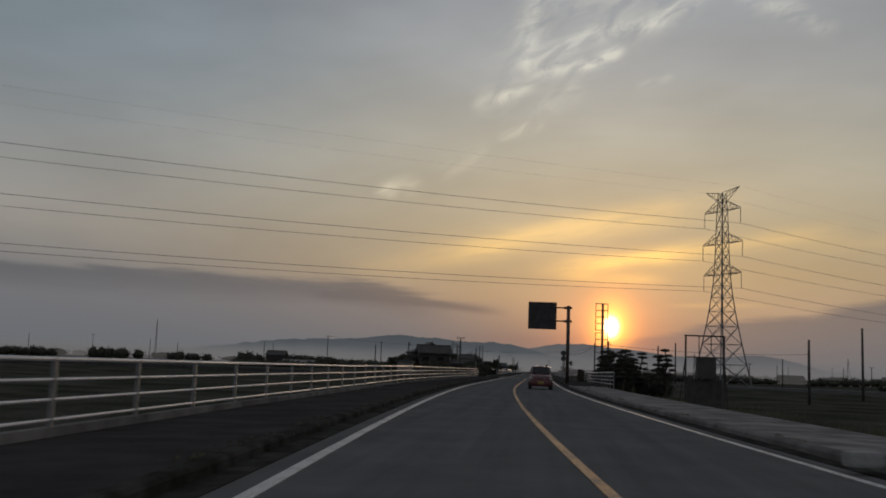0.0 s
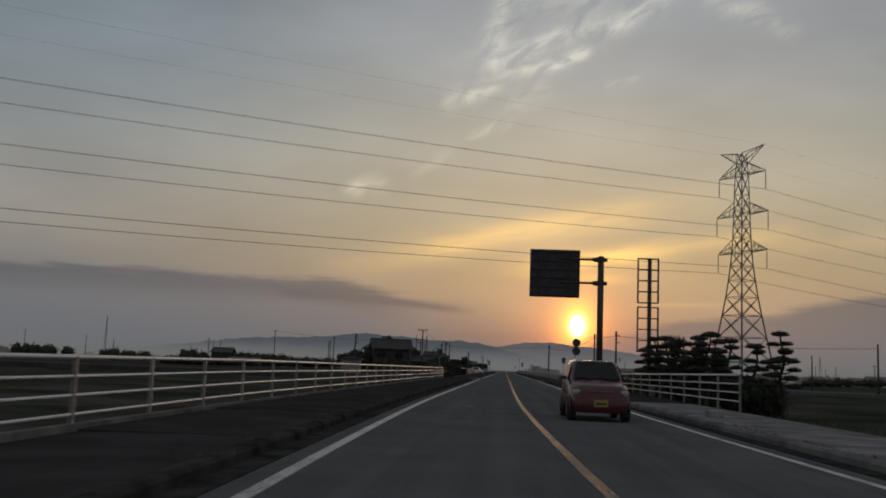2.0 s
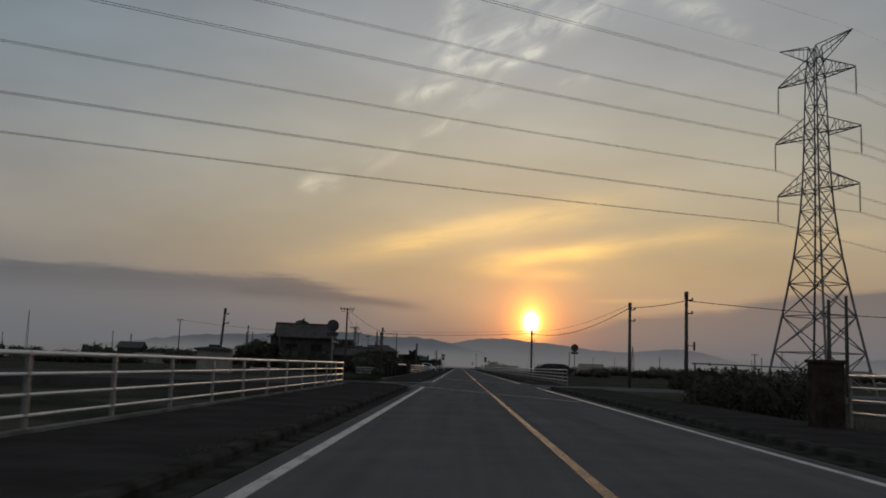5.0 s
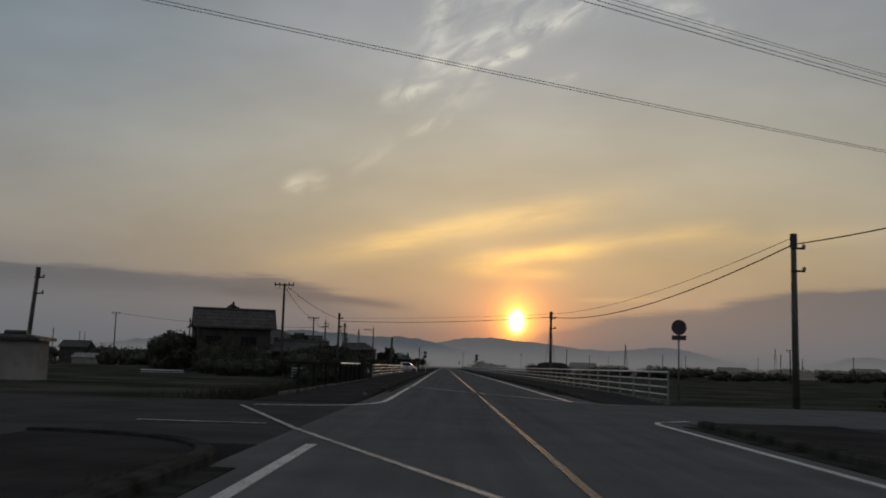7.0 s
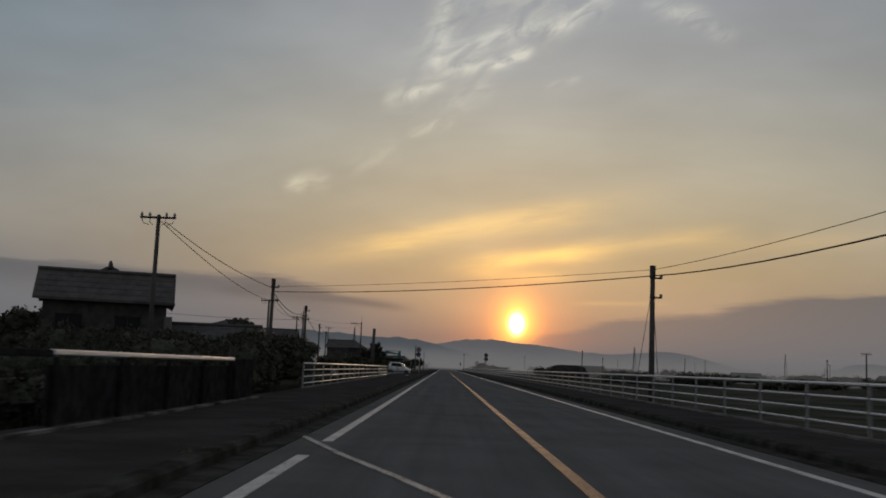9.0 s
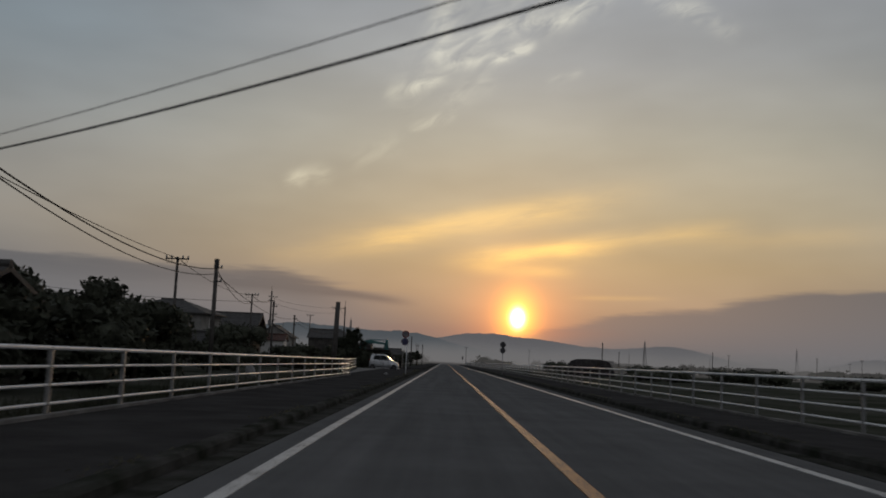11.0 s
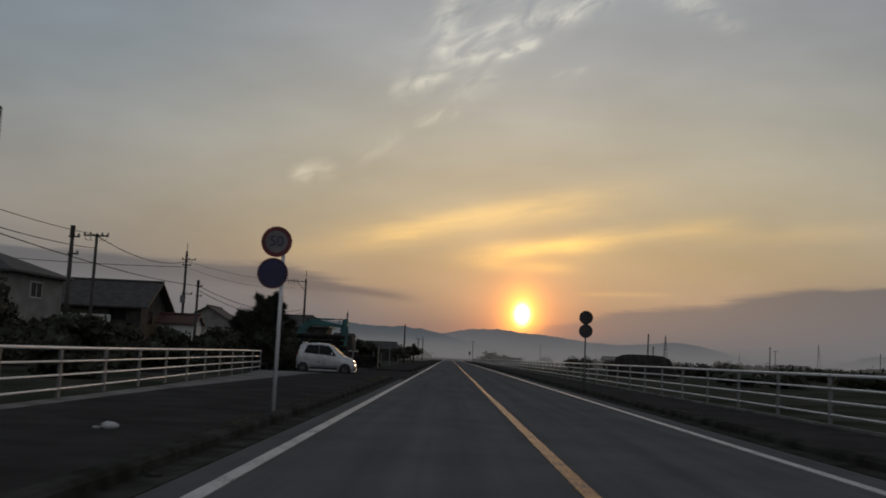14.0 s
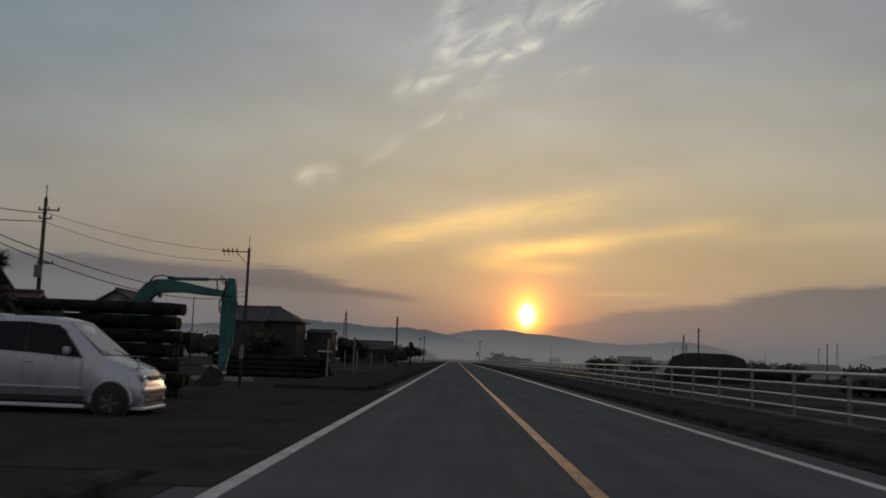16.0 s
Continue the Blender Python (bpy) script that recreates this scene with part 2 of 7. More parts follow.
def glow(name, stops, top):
    """Emissive far land, the air's haze painted in, paler towards the misty foot."""
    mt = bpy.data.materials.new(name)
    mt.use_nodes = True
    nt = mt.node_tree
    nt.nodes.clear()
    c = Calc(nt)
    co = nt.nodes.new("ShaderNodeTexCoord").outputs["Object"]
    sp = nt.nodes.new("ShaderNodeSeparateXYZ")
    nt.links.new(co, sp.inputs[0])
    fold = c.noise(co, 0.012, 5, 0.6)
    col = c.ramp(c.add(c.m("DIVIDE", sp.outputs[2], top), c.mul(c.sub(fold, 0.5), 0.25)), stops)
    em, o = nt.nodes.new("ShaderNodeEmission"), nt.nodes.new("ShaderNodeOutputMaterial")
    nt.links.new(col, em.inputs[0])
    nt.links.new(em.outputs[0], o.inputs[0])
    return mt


# Emissive see-through sheet imitating haze, densest near the ground.
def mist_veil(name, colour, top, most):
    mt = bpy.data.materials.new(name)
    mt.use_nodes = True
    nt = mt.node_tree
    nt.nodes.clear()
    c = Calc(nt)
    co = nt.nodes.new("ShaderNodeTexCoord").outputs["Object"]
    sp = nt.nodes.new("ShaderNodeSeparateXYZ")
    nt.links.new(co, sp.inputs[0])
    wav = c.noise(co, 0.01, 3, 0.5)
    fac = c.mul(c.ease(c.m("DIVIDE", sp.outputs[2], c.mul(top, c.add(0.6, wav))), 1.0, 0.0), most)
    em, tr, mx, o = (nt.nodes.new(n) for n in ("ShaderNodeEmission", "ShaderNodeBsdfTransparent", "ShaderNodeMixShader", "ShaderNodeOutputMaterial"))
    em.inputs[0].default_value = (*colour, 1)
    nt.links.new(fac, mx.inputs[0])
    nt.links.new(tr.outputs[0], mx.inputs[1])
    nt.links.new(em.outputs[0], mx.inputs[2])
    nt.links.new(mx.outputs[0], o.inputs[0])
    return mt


def glass(name, colour, rough=0.05):
    mt = bpy.data.materials.new(name)
    mt.use_nodes = True
    b = mt.node_tree.nodes["Principled BSDF"]
    b.inputs["Base Color"].default_value = (*colour, 1)
    b.inputs["Roughness"].default_value = rough
    b.inputs["Specular IOR Level"].default_value = 0.35
    return mt


ASPHALT = asphalt_surface()
SIDE_ASPHALT = surface("side_road_asphalt", (0.072, 0.07, 0.069), 0.9, 0, 0.5, 0.2, 0.4, 70, 0.0)
PAVING = surface("paving_asphalt", (0.05, 0.048, 0.047), 0.9, 0, 0.7, 0.2, 0.4, 60, 0.0)
GRAVEL = surface("gravel_path", (0.18, 0.173, 0.165), 0.95, 0, 0.8, 0.35, 0.5, 45, 0.0)
BED_EDGE = surface("stained_concrete_edging", (0.12, 0.116, 0.11), 0.9, 0, 1.1, 0.55, 0.3, 25, 0.0, (0.03, 0.03, 0.028))
# kerb and gutter tone: moss plus the shadow band along the kerb, painted in
KERB = surface("kerb_concrete", (0.045, 0.043, 0.041), 0.9, 0, 1.6, 0.45, 0.4, 30, 0.0, (0.024, 0.026, 0.02))
CONCRETE = surface("concrete", (0.24, 0.24, 0.235), 0.88, 0, 1.2, 0.3, 0.3, 30)
SOIL = surface("field_soil", (0.052, 0.051, 0.044), 0.95, 0, 0.15, 0.45, 0.6, 6, 0.0, (0.026, 0.03, 0.02))
GRASS = surface("grass", (0.1, 0.094, 0.062), 0.8, 0, 0.4, 0.4, 0.0, 8, 0.0)
PLOT_GRASS = surface("dark_plot_grass", (0.045, 0.047, 0.033), 0.85, 0, 0.4, 0.4, 0.0, 8, 0.0)
WHITE_LINE = paint_line("white_road_paint", (0.52, 0.52, 0.51), 0.38)
THIN_LINE = paint_line("worn_white_seam", (0.4, 0.4, 0.39), 0.42)
YELLOW_LINE = paint_line("yellow_road_paint", (0.37, 0.18, 0.065), 0.42)
DULL_YELLOW = paint_line("dull_yellow_road_paint", (0.34, 0.19, 0.07), 0.45)
FADED_YELLOW = paint_line("faded_yellow_road_paint", (0.16, 0.09, 0.05), 0.5)
RAIL = surface("painted_steel_rail", (0.68, 0.68, 0.69), 0.45, 0.0, 2.0, 0.12, 0.05, 30, 0.35)
POST = surface("weathered_steel_post", (0.21, 0.21, 0.208), 0.5, 0.3, 2.0, 0.2, 0.1, 30)
GALV = surface("galvanised_steel", (0.17, 0.17, 0.172), 0.6, 0.3, 3.0, 0.2, 0.05, 30)
DARK_STEEL = surface("dark_painted_steel", (0.045, 0.042, 0.04), 0.6, 0.3, 3.0, 0.35, 0.1, 30)
BROWN_STEEL = surface("brown_painted_steel", (0.07, 0.05, 0.04), 0.55, 0.2, 3.0, 0.3, 0.1, 30)
POLE = surface("aged_concrete_pole", (0.08, 0.074, 0.068), 0.9, 0, 1.0, 0.3, 0.2, 20, 0.1)
CABLE = surface("cable_sheath", (0.03, 0.03, 0.03), 0.8, 0, 2.0, 0.2, 0.0, 20, 0.05)
CONDUCTOR = surface("aluminium_conductor", (0.3, 0.3, 0.3), 0.5, 0.6, 2.0, 0.2, 0.0, 20)
PORCELAIN = surface("porcelain", (0.35, 0.33, 0.3), 0.3, 0, 4.0, 0.2, 0.0, 20)
SIGN_BACK = surface("sign_sheet_back", (0.06, 0.057, 0.06), 0.7, 0.3, 2.5, 0.35, 0.05, 18)
# red, face and blue tones are darkened to hold the back-lit signs' shade
SIGN_RED = surface("sign_red", (0.16, 0.035, 0.04), 0.7, 0, 3.0, 0.2, 0.0, 20)
SIGN_FACE = surface("dimmed_sign_face", (0.2, 0.185, 0.185), 0.7, 0, 3.0, 0.2, 0.0, 20, 0.1)
SIGN_WHITE = surface("sign_white", (0.5, 0.5, 0.5), 0.5, 0, 3.0, 0.15, 0.0, 20)
SIGN_BLUE = surface("sign_blue", (0.045, 0.042, 0.1), 0.7, 0, 3.0, 0.2, 0.0, 20)
BARK = surface("bark", (0.06, 0.048, 0.036), 0.95, 0, 6.0, 0.4, 0.8, 30, 0.1)
LEAF = surface("broad_leaves", (0.055, 0.058, 0.042), 0.75, 0, 1.2, 0.4, 0.0, 12, 0.08)
NEEDLE = surface("pine_needles", (0.045, 0.05, 0.036), 0.75, 0, 1.5, 0.4, 0.0, 14, 0.08)
HEDGE = surface("hedge_leaves", (0.05, 0.045, 0.024), 0.7, 0, 1.0, 0.4, 0.0, 10, 0.2)
TILE = surface("kawara_roof_tile", (0.08, 0.076, 0.073), 0.75, 0, 1.5, 0.25, 0.1, 20, 0.12)
RUST_ROOF = surface("rusted_metal_roof", (0.09, 0.045, 0.034), 0.7, 0.2, 1.5, 0.4, 0.1, 20)
WALL_DARK = surface("charred_board_wall", (0.06, 0.055, 0.05), 0.9, 0, 1.5, 0.35, 0.3, 20, 0.2)
WALL_PLASTER = surface("grey_plaster", (0.25, 0.24, 0.225), 0.9, 0, 1.0, 0.2, 0.2, 20, 0.1)
WALL_WHITE = surface("white_board", (0.6, 0.59, 0.56), 0.8, 0, 1.0, 0.15, 0.1, 20)
TIMBER = surface("dark_timber", (0.048, 0.037, 0.03), 0.95, 0, 3.0, 0.4, 0.5, 25, 0.03)
BLACK_TIMBER = surface("black_timber", (0.026, 0.026, 0.027), 1.0, 0, 3.0, 0.35, 0.1, 25, 0.0)
LOG_END = surface("sawn_log_end", (0.035, 0.028, 0.023), 0.9, 0, 5.0, 0.3, 0.2, 30, 0.05)
PLANK = surface("sawn_plank", (0.3, 0.27, 0.23), 0.9, 0, 5.0, 0.25, 0.2, 30, 0.05)
PANE = glass("window_pane", (0.014, 0.015, 0.016), 0.15)
PANE.node_tree.nodes["Principled BSDF"].inputs["Specular IOR Level"].default_value = 0.12
CAR_GLASS = glass("car_glass", (0.01, 0.011, 0.012), 0.12)
CAR_GLASS.node_tree.nodes["Principled BSDF"].inputs["Specular IOR Level"].default_value = 0.15
WINDSCREEN = glass("windscreen_glass", (0.02, 0.022, 0.023), 0.04)
WINDSCREEN.node_tree.nodes["Principled BSDF"].inputs["Specular IOR Level"].default_value = 0.9
# bark colour is darkened to hold the low light on the pile
LOG_BARK = surface("dark_log_bark", (0.022, 0.019, 0.017), 0.95, 0, 4.0, 0.4, 0.6, 25, 0.02)
TYRE = surface("tyre_rubber", (0.02, 0.02, 0.02), 0.85, 0, 8, 0.2, 0.2, 30)
SILVER = surface("silver_car_paint", (0.5, 0.51, 0.525), 0.3, 0.5, 1.0, 0.06, 0.0, 20)
RED_PAINT = surface("dark_red_car_paint", (0.078, 0.017, 0.02), 0.25, 0.1, 1.0, 0.08, 0.0, 20)
PLASTIC = surface("black_plastic", (0.03, 0.03, 0.03), 0.6, 0, 3, 0.2, 0.0, 20)
LENS = glass("lamp_lens", (0.3, 0.3, 0.29), 0.1)
RED_LENS = glass("red_lens", (0.35, 0.02, 0.02), 0.15)
AMBER = glass("amber_lens", (0.5, 0.18, 0.03), 0.2)
TEAL = surface("teal_machine_paint", (0.032, 0.12, 0.116), 0.6, 0.0, 1.5, 0.3, 0.1, 12)
FILM = surface("greenhouse_sheet", (0.04, 0.036, 0.035), 0.95, 0, 0.6, 0.3, 0.1, 8, 0.0)
PLATE = surface("number_plate", (0.34, 0.25, 0.06), 0.6, 0, 3, 0.1, 0.0, 20)

# ---- mesh helpers ----


def link_mesh(name, verts, faces, material, parent=None, label="", smooth=False):
    me = bpy.data.meshes.new(name)
    me.from_pydata([tuple(p) for p in verts], [], faces)
    me.materials.append(material)
    if smooth:
        me.polygons.foreach_set("use_smooth", [True] * len(me.polygons))
    me.update()
    ob = new(name, me)
    if parent is not None:
        ob.parent = parent
        if label:
            ob["label"] = label
    return ob


def part(name, bm, material, parent=None, label="", smooth=False):
    """Links a bmesh as one mesh object under a thing or a part."""
    bmesh.ops.recalc_face_normals(bm, faces=bm.faces)
    me = bpy.data.meshes.new(name)
    bm.to_mesh(me)
    bm.free()
    me.materials.append(material)
    if smooth:
        me.polygons.foreach_set("use_smooth", [True] * len(me.polygons))
    ob = new(name, me)
    if parent is not None:
        ob.parent = parent
    if label:
        ob["label"] = label
    return ob


def thing(name, x, y, z, label, category, group="", turn=0.0):
    ob = new(name)
    ob.empty_display_size = 0.2
    ob.matrix_basis = pose(x, y, z, 0, 0, turn)
    return tagged(ob, label, category, group)


def block(bm, c, d, turn=0.0, bevel=0.0, tilt=None):
    m = Matrix.Translation(c) @ Matrix.Rotation(radians(turn), 4, "Z")
    if tilt:
        m = m @ tilt
    got = bmesh.ops.create_cube(bm, size=1.0, matrix=m @ Matrix.Diagonal((*d, 1)))
    if bevel:
        edges = list({e for v in got["verts"] for e in v.link_edges})
        bmesh.ops.bevel(bm, geom=edges, offset=bevel, segments=2, profile=0.6, affect="EDGES")
    return bm


def tube(bm, pts, radius, sides=8, ends=True):
    """A round bar along a line of points; radius is one number or one for each point."""
    pts = [Vector(p) for p in pts]
    rad = radius if isinstance(radius, (list, tuple)) else [radius] * len(pts)
    rings = []
    for i, p in enumerate(pts):
        d = (pts[min(i + 1, len(pts) - 1)] - pts[max(i - 1, 0)]).normalized()
        up = Vector((0, 0, 1)) if abs(d.z) < 0.95 else Vector((1, 0, 0))
        a = d.cross(up).normalized()
        b = a.cross(d)
        rings.append([bm.verts.new(p + (a * math.cos(q) + b * math.sin(q)) * rad[i]) for q in (2 * math.pi * j / sides for j in range(sides))])
    for r0, r1 in zip(rings, rings[1:]):
        for j in range(sides):
            bm.faces.new((r0[j], r0[(j + 1) % sides], r1[(j + 1) % sides], r1[j]))
    if ends:
        bm.faces.new(rings[0][::-1])
        bm.faces.new(rings[-1])
    return bm


def bar(a, b, radius, sides=8):
    return tube(bmesh.new(), [a, b], radius, sides)


def sweep(line, profile, cap=True):
    """Verts and faces of a cross-section (l, z) carried along a line of (x, y) points."""
    vs, fs, n = [], [], len(profile)
    pts = [Vector((p[0], p[1], 0)) for p in line]
    for i, p in enumerate(pts):
        d = (pts[min(i + 1, len(pts) - 1)] - pts[max(i - 1, 0)]).normalized()
        right = Vector((d.y, -d.x, 0))
        vs += [p + right * l + Vector((0, 0, z)) for l, z in profile]
    for i in range(len(pts) - 1):
        for j in range(n):
            a, b = i * n + j, i * n + (j + 1) % n
            fs.append((a, b, b + n, a + n))
    if cap:
        fs += [tuple(range(n)), tuple(range((len(pts) - 1) * n, len(pts) * n))[::-1]]
    return vs, fs


def road_line(s0, s1, step=4.0, l=0.0):
    n = max(1, round((s1 - s0) / step))
    return [road(s0 + (s1 - s0) * i / n, l) for i in range(n + 1)]


def sagged(a, b, sag, n=14):
    a, b = Vector(a), Vector(b)
    return [a.lerp(b, i / n) - Vector((0, 0, 4 * sag * (i / n) * (1 - i / n))) for i in range(n + 1)]


# ---- ground, road, pavements ----


def ground_z(x, y):
    """Fields lie below the road; the plots along its left side come up to it."""
    t = min(1.0, max(0.0, (y - 136) / 8.0)) * min(1.0, max(0.0, (x + 75) / 25.0)) * (1.0 if x < 0 else 0.0)
    z = -0.75 + 0.63 * t - (0.2 if x < 0 and y > 296 else 0.0)
    if x > 6.6 and 140 < y < 166:
        z = -0.35
    d = max(0.0, abs(x) - 12.0)
    return z + min(0.22, d * 0.01) * noise.noise((x * 0.05, y * 0.05, 0.0))


def steps(near, far, fine, growth):
    out, x, d = [], near, fine
    while x < far:
        out.append(x)
        x += d
        d *= growth
    return out + [far]


xs = sorted({*[-v for v in steps(0, 5000, 3.0, 1.14)], *steps(0, 5000, 3.0, 1.14)})
ys = [-v for v in steps(60, 900, 6, 1.4)][::-1] + list(np.arange(-54, 520, 4.0)) + steps(520, 5200, 6, 1.14)
gv = [(x, y, ground_z(x, y)) for y in ys for x in xs]
nx = len(xs)
gf = [(j * nx + i, j * nx + i + 1, (j + 1) * nx + i + 1, (j + 1) * nx + i) for j in range(len(ys) - 1) for i in range(nx - 1)]
tagged(link_mesh("ground", gv, gf, SOIL, smooth=True), "dark farm fields with sparse grass under dawn light", "ground", kind="structure")

vs, fs = sweep(road_line(-60, 900), [(-3.9, 0.0), (3.9, 0.0), (3.9, -1.2), (-3.9, -1.2)])
tagged(link_mesh("road", vs, fs, ASPHALT), "two-lane asphalt road, grey and slightly worn", "road", kind="structure")


def marking(name, line, width, material, label, z=0.012):
    crown = [(p[0], p[1]) for p in line]
    va, fa = sweep(crown, [(-width / 2, z), (width / 2, z), (width / 2, z - 0.008), (-width / 2, z - 0.008)])
    return tagged(link_mesh(name, va, fa, material), label, "road marking", kind="structure")


EDGE = "solid white edge line on the asphalt"
marking("edge_line", road_line(-60, 139.3, 4, -3.21), 0.15, WHITE_LINE, EDGE, 0.008)
turn_in = [(-6.3, 150.9), (-4.6, 151.5), (-3.85, 152.3), (-3.42, 153.5), (-3.22, 155.0)] + [road(s, -3.18 + 0.0025 * (s - 157)) for s in np.arange(157, 175, 3.0)] + [(-3.13, 174.5)]
marking("edge_line", turn_in, 0.15, WHITE_LINE, EDGE, 0.008)
marking("edge_line", [(-3.11, 176.7), (-3.11, 190.0), (-3.13, 205.0)] + road_line(216, 700, 4, -3.16), 0.15, WHITE_LINE, EDGE, 0.008)
marking("edge_line", road_line(-60, 146.6, 4, 3.2), 0.12, WHITE_LINE, EDGE, 0.008)
marking("edge_line", [(3.2, 146.6), (3.35, 147.4), (4.2, 148.1)], 0.12, WHITE_LINE, EDGE, 0.01)
marking("edge_line", road_line(159.2, 700, 4, 3.01), 0.15, WHITE_LINE, EDGE, 0.008)
CENTRE = "solid yellow centre line on the asphalt"
marking("centre_line", road_line(-60, 131.5, 4, -0.03), 0.13, DULL_YELLOW, CENTRE, 0.008)
marking("centre_line", road_line(131.5, 163.3, 4, -0.03), 0.1, FADED_YELLOW, "faded yellow centre line across the junction", 0.008)
marking("centre_line", road_line(169.0, 700, 4, -0.03), 0.15, YELLOW_LINE, CENTRE, 0.008)
SEAM = "thin pale seam slanting across the asphalt"
marking("seam", [(-6.5, 150.3), (-3.9, 142.3), (-0.38, 132.9), (1.4, 128.6), (2.9, 124.4)], 0.1, THIN_LINE, SEAM, 0.012)
marking("seam", [(-4.9, 181.6), (-4.63, 180.7), (-3.4, 176.95), (-2.74, 174.9), (-1.9, 172.6), (-1.36, 171.05), (0.25, 166.7), (1.0, 164.75), (1.68, 162.75), (3.1, 159.4), (4.46, 156.6)], 0.1, THIN_LINE, SEAM, 0.012)
marking("stop_line", [(-7.0, 143.6), (-4.6, 143.4)], 0.12, THIN_LINE, "worn white stop line on a side road", 0.012)

marking("road_patch", [(-1.62, 65.4), (-1.6, 65.9)], 0.3, GRAVEL, "small pale worn patch on the asphalt", 0.01)

# side roads and the yard in front of the car
for name, x0, x1, y0, y1, mt, lab in (("side_road", -260, -3.9, 139.2, 153.6, SIDE_ASPHALT, "narrow dark asphalt side road joining at a junction"),
                                      ("side_road", 3.9, 260, 147.4, 158.6, ASPHALT, "narrow asphalt side road between the fields"),
                                      ("yard", -22, -3.9, 298, 320, PAVING, "dark asphalt yard beside the road"),
                                      ("yard", -22, -7.06, 320, 352, PAVING, "dark asphalt yard behind the pavement")):
    bm = bmesh.new()
    sag = 0.1 if name == "yard" else 0.0   # the yard dips away from the road
    block(bm, ((x0 + x1) / 2, (y0 + y1) / 2, -0.44 - sag), (x1 - x0, y1 - y0, 0.86))
    if sag:
        for w in bm.verts:
            if w.co.x > -5:
                w.co.z += sag
    tagged(part(name, bm, mt), lab, "road", kind="structure")

LEFT = [(-7.06, 0.1), (-4.08, 0.1), (-4.08, -1.2), (-7.06, -1.2)]
RIGHT = [(4.08, 0.1), (6.75, 0.1), (6.75, -1.2), (4.08, -1.2)]
KERB_L = [(-4.08, 0.14), (-3.92, 0.14), (-3.88, 0.1), (-3.86, -0.3), (-4.08, -0.3)]
KERB_R = [(-l, z) for l, z in KERB_L][::-1]
GUTTER_L = [(-3.87, 0.014), (-3.56, 0.012), (-3.56, -0.02), (-3.87, -0.02)]
GUTTER_R = [(-l, z) for l, z in GUTTER_L][::-1]
for a, b, low in ((-60, 42, 0.02), (42, 50, 0.045), (50, 57, 0.075), (57, 136.1, 0.1), (166.0, 297.0, 0.1), (320.0, 700, 0.1)):
    va, fa = sweep(road_line(a, b), [(-7.06, low)] + LEFT[1:])
    tagged(link_mesh("pavement", va, fa, PAVING), "dark asphalt pavement between kerb and fence", "pavement", kind="structure")
for a, b in ((-60, 136.1), (166.0, 297.0), (320.0, 700)):
    line = road_line(a, b)
    va, fa = sweep(line, KERB_L)
    tagged(link_mesh("kerb", va, fa, KERB), "low concrete kerb, dark with moss and painted-in shade", "kerb", kind="structure")
    va, fa = sweep(line, GUTTER_L)
    tagged(link_mesh("gutter", va, fa, KERB), "narrow dark gutter strip along the kerb", "gutter", kind="structure")
va, fa = sweep(road_line(297.0, 320.0), [(-3.92, 0.016), (-3.27, 0.012), (-3.27, -0.02), (-3.92, -0.02)])
tagged(link_mesh("gutter", va, fa, PAVING), "dark asphalt strip across the mouth of a yard", "gutter", kind="structure")
for a, b in ((-60, 74.0), (74.0, 146.0), (168.0, 700)):
    line = road_line(a, b)
    va, fa = sweep(line, RIGHT)
    tagged(link_mesh("pavement", va, fa, GRAVEL if a < 0 else PAVING), "gritty pavement between kerb and field" if a < 0 else "dark asphalt pavement between kerb and fence", "pavement", kind="structure")
    va, fa = sweep(line, KERB_R)
    tagged(link_mesh("kerb", va, fa, GRAVEL if a < 0 else KERB), "low grey concrete kerb, worn along its edge" if a < 0 else "low concrete kerb, dark with moss and painted-in shade", "kerb", kind="structure")
    va, fa = sweep(line, GUTTER_R)
    tagged(link_mesh("gutter", va, fa, KERB), "narrow dark gutter strip along the kerb", "gutter", kind="structure")
# rounded kerbs at the junction corners
for name, l0, l1, z1, mt, lab in (("pavement", -6.98, -4.08, 0.1, PAVING, "dark asphalt pavement ramping down to a junction"), ("kerb", -4.08, -3.86, 0.14, KERB, "concrete kerb dropping towards a junction"),
                                  ("pavement", 4.08, 6.75, 0.1, PAVING, "dark asphalt pavement ramping down to a junction"), ("kerb", 3.86, 4.08, 0.14, KERB, "concrete kerb dropping towards a junction")):
    vs, fs = [], []
    for y, f in ((153.6, 0.0), (157.0, 0.12), (161.0, 0.55), (166.0, 1.0)) if l0 < 0 else ((158.6, 0.0), (161.0, 0.12), (164.0, 0.55), (168.0, 1.0)):
        z = 0.006 + (z1 - 0.006) * f
        vs += [(l0, y, z), (l1, y, z), (l1, y, -0.6), (l0, y, -0.6)]
    for i in range(3):
        fs += [(i * 4 + j, i * 4 + (j + 1) % 4, i * 4 + 4 + (j + 1) % 4, i * 4 + 4 + j) for j in range(4)]
    tagged(link_mesh(name, vs, [f[::-1] for f in fs] + [(0, 1, 2, 3), (15, 14, 13, 12)], mt), lab, name, kind="structure")
